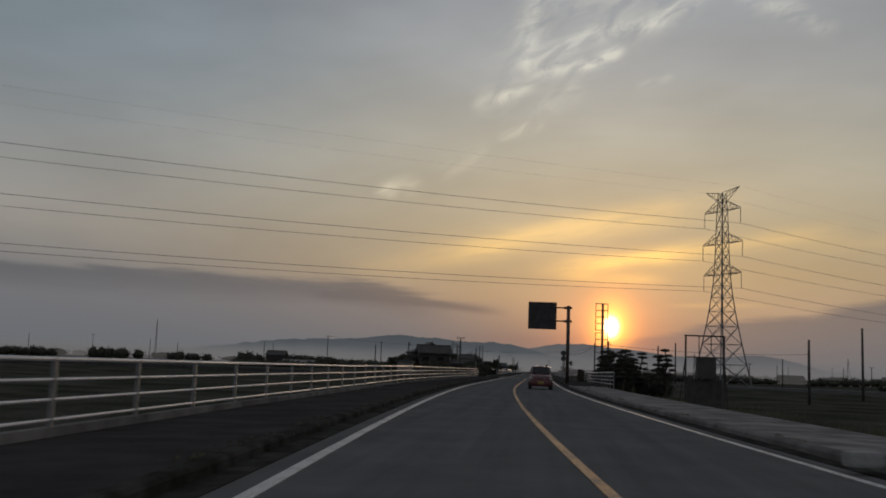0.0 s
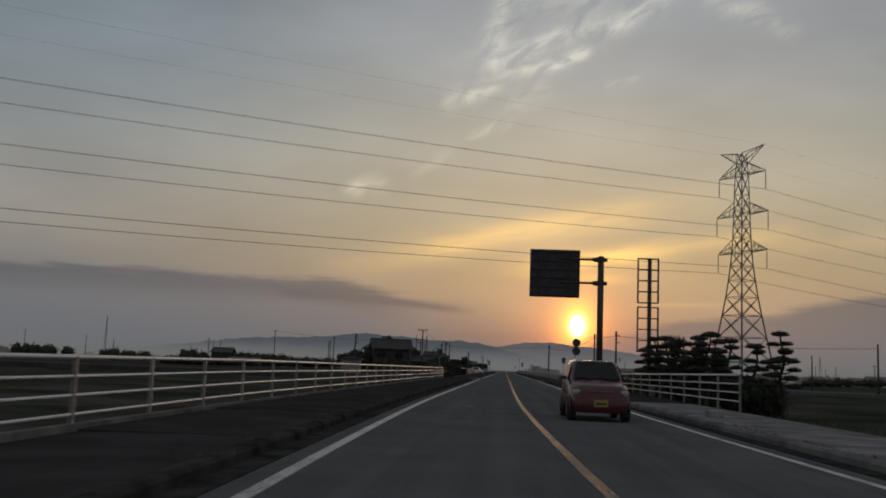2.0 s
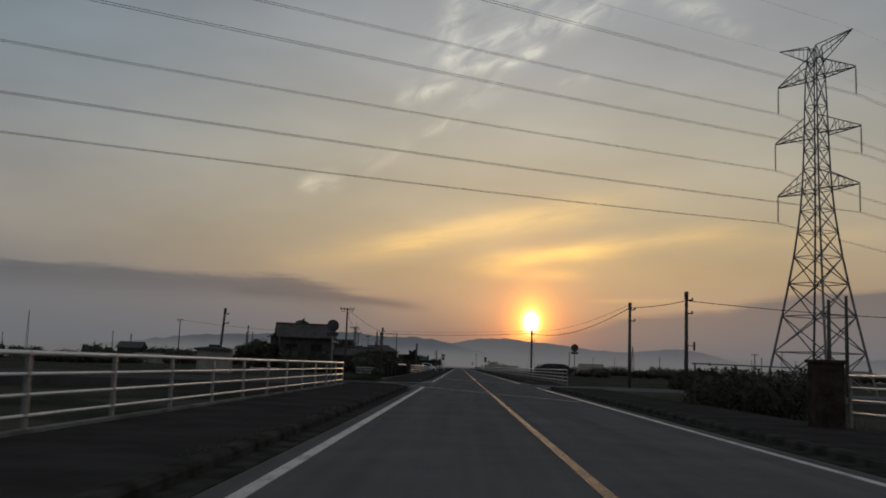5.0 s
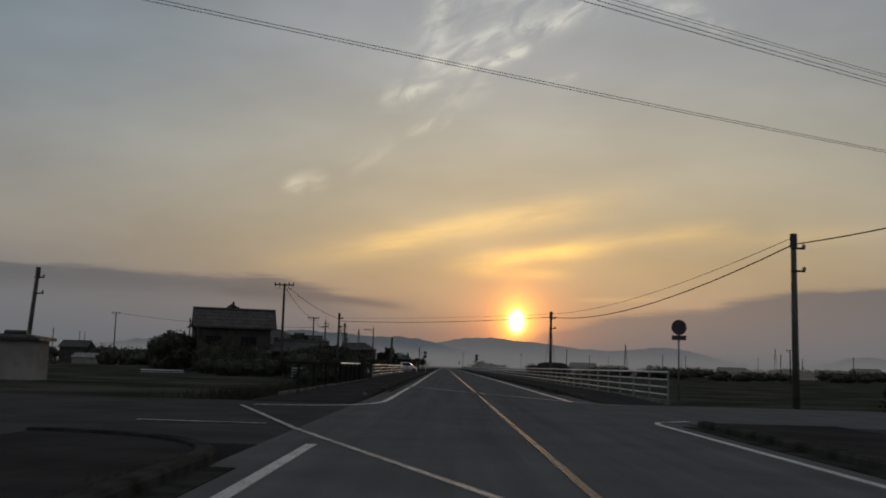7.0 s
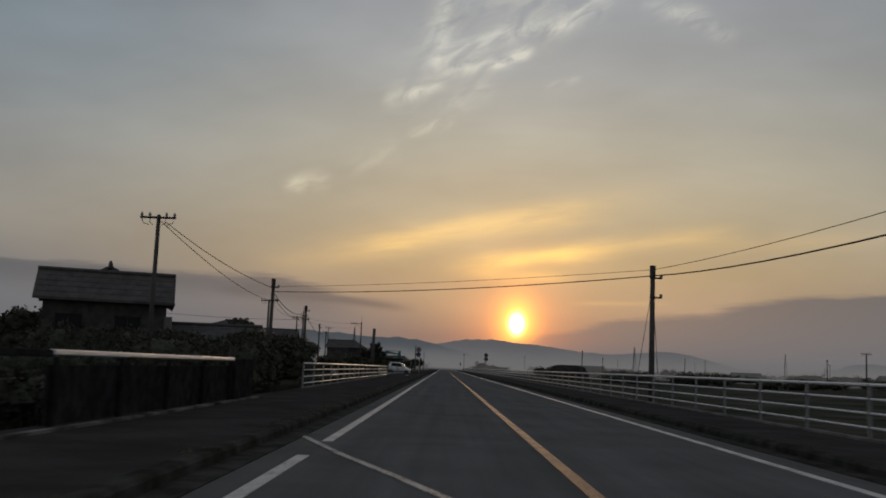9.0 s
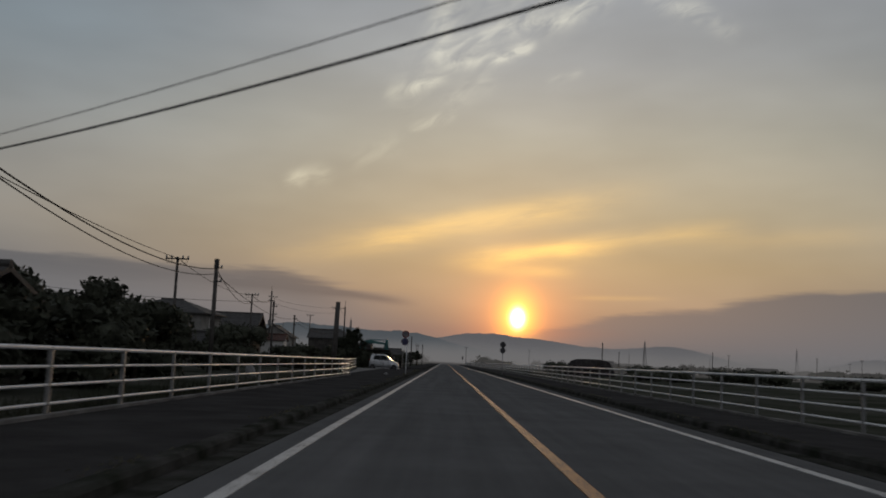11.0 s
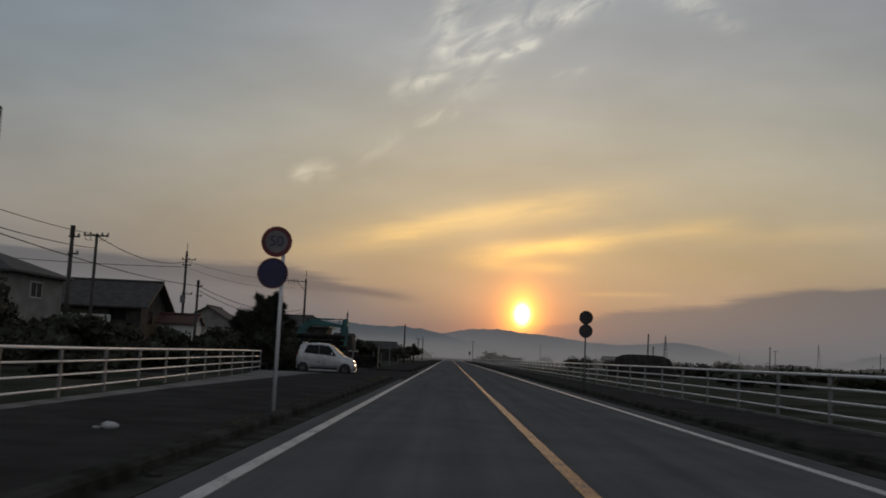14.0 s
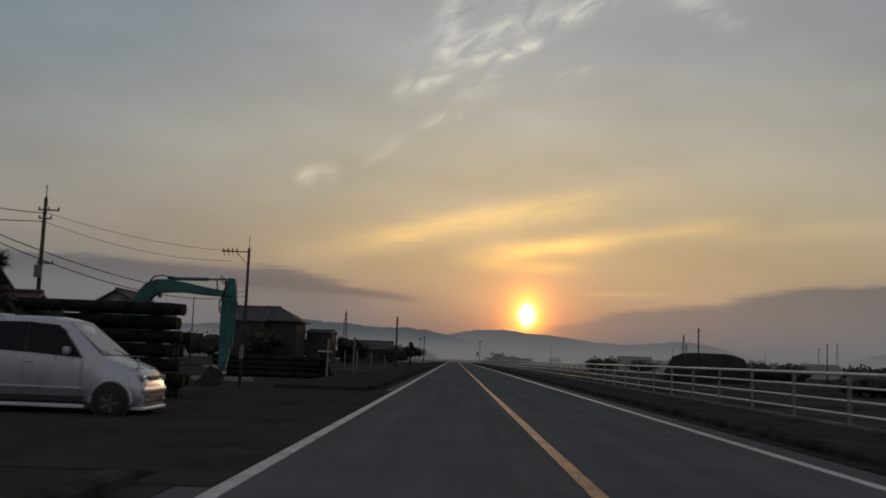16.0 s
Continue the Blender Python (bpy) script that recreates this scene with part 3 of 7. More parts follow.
for strip, z, mt, lab in (([(-6.99, 252.0), (-6.99, 297.0), (-7.5, 298.6), (-7.75, 296.0), (-7.9, 275.0), (-7.6, 264.0), (-7.25, 257.0)], 0.095, PAVING, "dark widened edge of the pavement"),
                          ([(-7.6, 264.0), (-7.9, 275.0), (-7.75, 296.0), (-7.5, 298.6), (-7.8, 301.0), (-10.9, 300.6), (-9.9, 293.0), (-8.75, 276.0), (-8.3, 266.0)], 0.06, GRAVEL, "pale gritty strip between pavement and fence"),
                          ([(-7.25, 257.0), (-7.6, 264.0), (-8.3, 266.0), (-8.75, 276.0), (-9.9, 293.0), (-10.9, 300.6), (-12.5, 300.4), (-11.8, 290.0), (-10.9, 272.0), (-9.8, 262.0), (-8.5, 255.0), (-7.3, 252.5)], 0.03, SOIL, "dark earth under the set-back fence")):
    bm = bmesh.new()
    top_face = bm.faces.new([bm.verts.new((x, y, z)) for x, y in strip])
    wall_faces = bmesh.ops.extrude_face_region(bm, geom=[top_face])
    bmesh.ops.translate(bm, verts=[w for w in wall_faces["geom"] if isinstance(w, bmesh.types.BMVert)], vec=(0, 0, -0.5))
    bmesh.ops.recalc_face_normals(bm, faces=list(bm.faces))
    tagged(part("pavement", bm, mt), lab, "pavement", kind="structure")
arc = [(-7.06 + 3.09 * math.cos(radians(q)), 136.1 + 3.09 * math.sin(radians(q))) for q in np.linspace(0, 90, 13)]
va, fa = sweep(arc, [(-0.11, 0.14), (0.08, 0.14), (0.11, 0.1), (0.11, -0.3), (-0.11, -0.3)])
tagged(link_mesh("kerb", va, fa, KERB), "rounded concrete kerb at the junction corner", "kerb", kind="structure")
bm = bmesh.new()
fan = bm.faces.new([bm.verts.new((-7.06, 136.1, 0.1))] + [bm.verts.new((-7.06 + 2.99 * math.cos(radians(q)), 136.1 + 2.99 * math.sin(radians(q)), 0.1)) for q in np.linspace(0, 90, 13)])
down = bmesh.ops.extrude_face_region(bm, geom=[fan])
bmesh.ops.translate(bm, verts=[w for w in down["geom"] if isinstance(w, bmesh.types.BMVert)], vec=(0, 0, -0.6))
bmesh.ops.recalc_face_normals(bm, faces=list(bm.faces))
tagged(part("pavement", bm, PAVING), "dark rounded pavement corner at a junction", "pavement", kind="structure")

# ---- far land ----


def ridge(name, dist, az0, az1, height, material, seed, label):
    vs, fs = [], []
    n = 320
    for i in range(n + 1):
        a = az0 + (az1 - az0) * i / n
        h = height(a) * (1 + 0.05 * noise.fractal((a * 0.35 + seed, 0, 0), 1.0, 2.0, 5)) + 5 * noise.noise((a * 1.7 + seed, 3, 0)) + 2.2 * noise.noise((a * 5.1 + seed, 9, 0))
        x, y = dist * math.sin(radians(a)), 150 + dist * math.cos(radians(a))
        vs += [(x, y, -12), (x, y, max(2.0, h)), (x * 1.02, 150 + (y - 150) * 1.02, max(1.0, h * 0.6))]
    for i in range(n):
        o = i * 3
        fs += [(o, o + 3, o + 4, o + 1), (o + 1, o + 4, o + 5, o + 2)]
    return tagged(link_mesh(name, vs, fs, material, smooth=True), label, "hill", kind="structure")


def bump(a, mid, wide, h):
    return h * math.exp(-((a - mid) / wide) ** 2)


# ridge colours are self-lit and carry the haze, palest at the foot
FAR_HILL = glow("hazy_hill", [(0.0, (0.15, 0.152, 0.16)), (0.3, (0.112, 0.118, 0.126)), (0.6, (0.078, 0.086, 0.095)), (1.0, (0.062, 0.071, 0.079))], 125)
PALE_HILL = glow("haze_paled_hill", [(0.0, (0.15, 0.15, 0.158)), (0.5, (0.122, 0.121, 0.128)), (1.0, (0.104, 0.102, 0.108))], 110)
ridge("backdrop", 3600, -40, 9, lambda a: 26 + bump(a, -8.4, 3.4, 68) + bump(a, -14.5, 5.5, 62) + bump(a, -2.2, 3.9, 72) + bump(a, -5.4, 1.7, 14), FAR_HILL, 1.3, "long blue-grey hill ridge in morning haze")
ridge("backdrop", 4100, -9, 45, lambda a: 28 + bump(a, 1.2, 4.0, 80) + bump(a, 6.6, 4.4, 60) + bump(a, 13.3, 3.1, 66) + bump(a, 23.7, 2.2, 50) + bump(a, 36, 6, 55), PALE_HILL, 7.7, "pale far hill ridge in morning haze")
# three glowing sheets added across the plain in place of hazy air
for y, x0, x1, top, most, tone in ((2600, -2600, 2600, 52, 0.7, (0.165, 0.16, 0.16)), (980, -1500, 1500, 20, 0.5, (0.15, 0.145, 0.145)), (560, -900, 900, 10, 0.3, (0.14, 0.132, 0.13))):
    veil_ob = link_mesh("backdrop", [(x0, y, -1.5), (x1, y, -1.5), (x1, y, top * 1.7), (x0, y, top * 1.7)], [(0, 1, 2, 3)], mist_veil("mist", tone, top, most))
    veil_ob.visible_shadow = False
    tagged(veil_ob, "upright self-lit sheet standing in for ground mist", "mist", kind="structure")

# ---- fences ----


def fence(line, label, base=0.1, rails=(1.12, 0.86, 0.60, 0.34), beam=True, top=0.031, beam_posts=None, dip=None):
    """Posts at the points of a line with round rails between them, on a low concrete beam; dip(y) lowers it along its way."""
    p0 = line[0]
    ob = thing("fence", p0[0], p0[1], base, label, "fence", "pavement fences")
    loc = [Vector((p[0] - p0[0], p[1] - p0[1], dip(p[1]) if dip else 0)) for p in line]
    high = rails[0] + 0.02 - base
    bm = block(bmesh.new(), (0, 0, high / 2), (0.06, 0.075, high), 0, 0.012)
    post = part("post", bm, POST, ob)
    post.location = loc[0]
    for p in loc[1:]:
        q = post.copy()
        scene.collection.objects.link(q)
        q.location = p
    for i, z in enumerate(rails):
        part("rail", tube(bmesh.new(), [p + Vector((0, 0, z - base)) for p in loc], top if i == 0 else 0.022, 8), RAIL, ob, "", True)
    if beam:
        va, fa = sweep(loc[:beam_posts], [(-0.08, 0.05), (0.08, 0.05), (0.08, -0.35), (-0.08, -0.35)])
        link_mesh("base_beam", va, fa, GRAVEL, ob, "low concrete base beam")
    return ob


fence([road(68.7 - 3.127 * i, -6.93) for i in range(38, 0, -1)] + [road(s, -6.93) for s in np.arange(68.7, 134.0, 3.086)] + [road(136.1, -6.93)], "white four-rail steel fence along the pavement above the fields", rails=(1.12, 0.85, 0.585, 0.32),
      dip=lambda y: -0.08 * min(1.0, max(0.0, (60.0 - y) / 20.0)))


def plot_dip(y):
    """The fence before the houses sinks a little and comes up again."""
    return -0.05 - 0.05 * min(1.0, max(0.0, (y - 215) / 35.0)) - 0.05 * math.exp(-((y - 270.0) / 13.0) ** 2)


line = [(-6.95, y) for y in np.arange(200.21, 253.5, 3.07)] + [(-6.98, 255.4), (-7.45, 258.4), (-7.95, 261.4), (-8.4, 264.4)] + [(-8.52 - 0.204 * i, 267.4 + 2.98 * i) for i in range(12)]
fence(line, "white four-rail steel fence that steps back from the pavement", beam_posts=19, dip=plot_dip)
fence([(6.35, y) for y in np.arange(225.92 - 3.03 * 22, 560, 3.03)], "long white four-rail steel fence above the fields")
fence([(6.74 - 0.005 * i, 67.0 + 3.06 * i) for i in range(12)], "white four-rail steel fence in front of clipped pines", rails=(1.25, 0.97, 0.7, 0.43), beam=False, dip=lambda y: -0.0032 * (y - 67.0))
fence([(7.3 - 0.15 * i, 101.6 + 3.1 * i) for i in range(4)], "short white four-rail steel fence set back from the pavement", rails=(1.2, 0.95, 0.69, 0.43), beam=False)
fence([(-26.4 + 1.15 * i, 205.0 + 0.1 * i) for i in range(4)], "low white fence at the edge of a plot", base=-0.3, rails=(0.14, -0.02), beam=False, top=0.04)
fence([(-13.0 + 1.2 * i, 198.9 + 0.05 * i) for i in range(4)], "short white four-rail fence beside garden hedges", base=-0.2, rails=(0.64, 0.44, 0.24, 0.04), beam=False)

# ---- road signs ----


def big_sign():
    ob = thing("guide_sign", 4.06, 84.05, 0.1, "back of a large dark road guide sign on a steel post", "road sign")
    part("post", tube(bmesh.new(), [(0, 0, 0), (0, 0, 6.72)], 0.155, 18), BROWN_STEEL, ob, "", True)
    part("cap", tube(bmesh.new(), [(0, 0, 6.70), (0, 0, 6.77), (0, 0, 6.82)], [0.17, 0.17, 0.06], 18), BROWN_STEEL, ob)
    part("base_plate", block(bmesh.new(), (0, 0, 0.02), (0.6, 0.6, 0.04), 0, 0.01), BROWN_STEEL, ob)
    bm = block(bmesh.new(), (-2.265, 0, 5.88), (2.47, 0.05, 2.38), 0, 0.012)
    panel = part("panel", bm, SIGN_BACK, ob, "dark sheet panel seen from behind")
    for z in (4.82, 5.24, 5.66, 6.08, 6.5, 6.94):
        part("rib", block(bmesh.new(), (-2.265, -0.05, z), (2.4, 0.05, 0.07), 0, 0.008), DARK_STEEL, panel)
    for x in (-3.02, -1.5):
        part("stiffener", block(bmesh.new(), (x, -0.1, 5.88), (0.1, 0.05, 2.25), 0, 0.008), DARK_STEEL, panel)
    for z in (5.45, 6.62):
        arm = part("arm", bar((-2.0, -0.02, z), (0.25, -0.02, z), 0.06, 12), BROWN_STEEL, ob, "", True)
        part("collar", tube(bmesh.new(), [(-0.42, -0.02, z), (-0.34, -0.02, z), (-0.14, -0.02, z)], [0.07, 0.11, 0.13], 12), BROWN_STEEL, arm)
        part("band", tube(bmesh.new(), [(0, 0, z - 0.12), (0, 0, z + 0.12)], 0.175, 18), BROWN_STEEL, arm)
        part("end_stub", block(bmesh.new(), (0.24, -0.02, z), (0.14, 0.16, 0.18), 0, 0.02), BROWN_STEEL, arm)
    return ob


big_sign()


def disc(bm, c, radius, thick=0.02, sides=36):
    tube(bm, [Vector(c) + Vector((0, -thick / 2, 0)), Vector(c) + Vector((0, thick / 2, 0))], radius, sides)
    return bm


def disc_sign(x, y, base, discs, label, radius=0.25, off=0.0, plate=False, front=False, turn=0.0, lean=0.0):
    """A thin post with round plates; seen from behind unless front."""
    ob = thing("road_sign", x, y, base, label, "road sign", "round road signs", turn)
    high = max(discs) - base
    part("post", tube(bmesh.new(), [(0, 0, 0), (lean * high, 0, high + radius * 0.8)], 0.032, 12), RAIL if front else GALV, ob, "", True)
    for i, z in enumerate(discs):
        zz, side = z - base, -1 if front else 1
        p = (off + lean * zz - (0.035 * i if front else 0), -0.05, zz)
        if front:
            d = part("disc", disc(bmesh.new(), p, radius), SIGN_RED if i == 0 else SIGN_BLUE, ob, "red-rimmed round plate" if i == 0 else "dark blue round plate")
            if i == 0:
                part("face", disc(bmesh.new(), (p[0], p[1] - 0.012, p[2]), radius * 0.72, 0.008), SIGN_FACE, d, "dull pale inner face")
                cu = bpy.data.curves.new("numerals", "FONT")
                cu.body, cu.align_x, cu.align_y, cu.size, cu.extrude = "50", "CENTER", "CENTER", radius * 0.95, 0.002
                tx = new("numerals", cu)
                tx.parent = d
                tx.matrix_basis = pose(p[0], p[1] - 0.02, p[2], 90, 0, 0)
                cu.materials.append(SIGN_BLUE)
                tx["label"] = "dark blue speed numerals"
            else:
                part("rim", tube(bmesh.new(), [Vector((p[0] + radius * 0.94 * math.cos(q), p[1] - 0.012, p[2] + radius * 0.94 * math.sin(q))) for q in np.linspace(0, 2 * math.pi, 37)], 0.008, 6), SIGN_RED, d)
        else:
            d = part("disc", disc(bmesh.new(), p, radius), SIGN_BACK, ob, "grey back of a round plate")
            part("bracket", block(bmesh.new(), (p[0], p[1] + 0.03, p[2]), (radius * 1.3, 0.03, 0.05), 0, 0.006), SIGN_BACK, d)
    if plate:
        part("plate", block(bmesh.new(), (off, -0.05, min(discs) - base - radius - 0.1), (radius * 1.9, 0.02, 0.17), 0, 0.006), SIGN_BACK, ob, "small rectangular plate")
    return ob


disc_sign(4.04, 100.2, 0.1, (3.08, 2.52), "two round sign plates seen from behind on a thin post", 0.27, off=0.08)
disc_sign(-7.1, 133.1, -0.4, (2.74,), "round sign with a small plate on a thin post", 0.27, plate=True)
disc_sign(6.95, 160.2, 0.1, (2.72,), "round sign with a small plate beside a fence end", 0.27, plate=True)
disc_sign(-4.2, 268.22, 0.1, (2.948, 2.408), "speed limit sign over a dark blue round sign", 0.262, off=-0.12, front=True)
disc_sign(4.03, 289.8, 0.1, (2.93, 2.4), "two grey round sign plates on a thin kerbside post", 0.27)
disc_sign(5.2, 560.0, 0.1, (3.0, 2.43), "far round sign plates on a thin post", 0.28)


def billboard_frame():
    ob = thing("billboard_frame", 7.4, 91.0, -0.6, "empty dark steel billboard frame on a single mast", "billboard frame")
    part("mast", bar((0.08, 0, 0), (0.08, 0, 8.27), 0.115, 14), BROWN_STEEL, ob, "", True)
    for z0, z1 in ((3.03, 5.53), (5.78, 8.28)):
        bm = bmesh.new()
        for y in (-0.14, 0.14):
            for x in (-0.565, 0.565):
                block(bm, (x, y, (z0 + z1) / 2), (0.05, 0.05, z1 - z0))
            for i in range(5):
                block(bm, (0, y, z0 + (z1 - z0) * i / 4), (1.17, 0.045, 0.05))
        for x in (-0.565, 0.565):
            for i in range(5):
                block(bm, (x, 0, z0 + (z1 - z0) * i / 4), (0.05, 0.3, 0.05))
        part("lattice", bm, BROWN_STEEL, ob)
    return ob


billboard_frame()


def water_gate():
    ob = thing("gate_hoist", 8.75, 42.6, -0.75, "steel gate-hoist frame with a machine box over a field channel", "hoist frame")
    for x in (-0.82, 0.82):
        part("upright", block(bmesh.new(), (x, 0, 1.85), (0.07, 0.09, 3.7), 0, 0.01), DARK_STEEL, ob)
        part("stay", bar((x * 1.0, 0.02, 2.75), (x * 1.35, 0.4, 0.0), 0.028, 8), DARK_STEEL, ob)
    for x in (-0.25, 0.27):
        part("guide_rod", bar((x, 0, 2.9), (x, 0, 3.68), 0.02, 8), DARK_STEEL, ob)
    part("crossbeam", block(bmesh.new(), (0, 0, 3.68), (1.75, 0.09, 0.06), 0, 0.01), DARK_STEEL, ob)
    part("crossbeam", block(bmesh.new(), (0, 0, 2.75), (1.72, 0.06, 0.05), 0, 0.01), DARK_STEEL, ob)
    part("machine_box", block(bmesh.new(), (0.05, 0, 2.3), (0.8, 0.5, 0.95), 0, 0.03), POLE, ob, "dark grey machine box")
    part("gate_leaf", block(bmesh.new(), (0, 0.02, 1.15), (1.5, 0.08, 1.3), 0, 0.02), DARK_STEEL, ob, "dark steel gate leaf")
    part("plinth", block(bmesh.new(), (0, 0, 0.1), (2.3, 0.9, 0.6), 0, 0.03), CONCRETE, ob, "concrete plinth")
    return ob


water_gate()

# small concrete marker by the kerb
ob = thing("marker_block", 5.57, 12.4, 0.1, "small rounded concrete block on the pavement edge", "concrete block")
part("body", block(bmesh.new(), (0, 0, 0.09), (0.42, 0.3, 0.2), 12, 0.05), CONCRETE, ob)
ob = thing("marker_block", 5.0, 62.5, 0.1, "small rounded concrete block on the pavement edge", "concrete block")
part("body", block(bmesh.new(), (0, 0, 0.09), (0.42, 0.3, 0.2), 25, 0.05), CONCRETE, ob)

ob = thing("marker_block", -4.12, 159.0, 0.03, "small pale concrete marker on the kerb", "concrete block")
part("body", block(bmesh.new(), (0, 0, 0.06), (0.13, 0.17, 0.11), 8, 0.03), GRAVEL, ob)

# ---- transmission tower and its lines ----
TOWER, TURN = Vector((38.1, 196.3, -0.75)), 121.8     # local x runs along the arms, towards the far tips


def tower():
    ob = thing("transmission_tower", *TOWER, "tall lattice steel transmission tower with three arms each side", "pylon", turn=TURN)
    levels = [(0, 4.1), (4.6, 3.35), (8.6, 2.72), (12.2, 2.2), (15.2, 1.8), (18.0, 1.5), (20.4, 1.27), (22.7, 1.12), (25.2, 1.02), (27.4, 0.95), (29.6, 0.9), (32.4, 0.84), (35.7, 0.75), (37.6, 0.62), (39.4, 0.5)]
    corner = ((1, 1), (-1, 1), (-1, -1), (1, -1))
    for sx, sy in corner:
        part("leg", tube(bmesh.new(), [(sx * w, sy * w, z) for z, w in levels], [0.15 - 0.0022 * z for z, w in levels], 6), GALV, ob)
    for i in range(4):
        (ax, ay), (bx, by) = corner[i], corner[(i + 1) % 4]
        bm = bmesh.new()
        for (z0, w0), (z1, w1) in zip(levels, levels[1:]):
            rad = 0.07 if z0 < 14 else 0.055
            tube(bm, [(ax * w0, ay * w0, z0), (bx * w1, by * w1, z1)], rad, 5)
            tube(bm, [(bx * w0, by * w0, z0), (ax * w1, ay * w1, z1)], rad, 5)
            if z0 > 3:
                tube(bm, [(ax * w0, ay * w0, z0), (bx * w0, by * w0, z0)], rad * 0.8, 5)
        part("bracing", bm, GALV, ob)
    ends = []
    for z, reach, w in ((22.7, 5.4, 1.12), (29.0, 5.7, 0.9), (35.7, 5.2, 0.75)):
        for sx in (-1, 1):
            bm = bmesh.new()
            tip = Vector((sx * reach, 0, z))
            for sy in (-1, 1):
                root = Vector((sx * w, sy * w, z))
                up = Vector((sx * w * 0.9, sy * w * 0.9, z + 2.2))
                tube(bm, [root, tip], 0.07, 5)
                tube(bm, [up, tip + Vector((0, 0, 0.1))], 0.06, 5)
                for f in (0.25, 0.5, 0.75):
                    tube(bm, [root.lerp(tip, f), up.lerp(tip, f)], 0.035, 4)
                    tube(bm, [root.lerp(tip, f - 0.25), up.lerp(tip, f)], 0.035, 4)
            for f in (0.2, 0.45, 0.7):
                a, b = Vector((sx * w, w, z)).lerp(tip, f), Vector((sx * w, -w, z)).lerp(tip, f + 0.15)
                tube(bm, [a, b], 0.035, 4)
            arm = part("arm", bm, GALV, ob)
            string = bmesh.new()
            tube(string, [tip, tip - Vector((0, 0, 3.1))], 0.05, 6)
            for j in range(11):
                q = tip - Vector((0, 0, 0.35 + j * 0.24))
                tube(string, [q, q - Vector((0, 0, 0.07))], [0.13, 0.07], 8)
            part("insulator", string, PORCELAIN, arm, "hanging insulator string")
            ends.append(tip - Vector((0, 0, 3.1)))
    bm = bmesh.new()
    for sx in (-1, 1):
        tip = Vector((sx * 4.9, 0, 40.1))
        for sy in (-1, 1):
            root, low = Vector((sx * 0.5, sy * 0.5, 39.4)), Vector((sx * 0.62, sy * 0.62, 37.6))
            tube(bm, [root, tip], 0.06, 5)
            tube(bm, [low, tip], 0.06, 5)
            for f in (0.3, 0.6):
                tube(bm, [root.lerp(tip, f), low.lerp(tip, f)], 0.035, 4)
        ends.append(tip)
    part("earth_wire_arm", bm, GALV, ob)
    return ob, ends


tower_ob, line_ends = tower()
turn = Matrix.Rotation(radians(TURN), 3, "Z")
along = turn @ Vector((0, 1, 0))
near_way = Vector((math.cos(radians(215.95)), math.sin(radians(215.95)), 0))      # the line bends at the tower, towards the near left
for i, e in enumerate(line_ends):
    p = TOWER + turn @ e
    thin = i >= 6
    for way, span, drop in ((1, 205, 1.5), (-1, 230, 5.0)):
        ob = thing("power_line", p.x, p.y, p.z, "earth wire of the transmission line" if thin else "twin conductor of the transmission line", "power line", "transmission lines")
        far = near_way * span + Vector((0, 0, -4.43)) if way > 0 else -along * span
        for k2 in ((0.0,) if thin else (-0.2, 0.2)):
            o = turn @ Vector((k2, 0, 0))
            part("wire", tube(bmesh.new(), sagged(o, far + o, drop, 24), 0.008 if thin else 0.019, 5), CONDUCTOR, ob)

# ---- utility poles ----


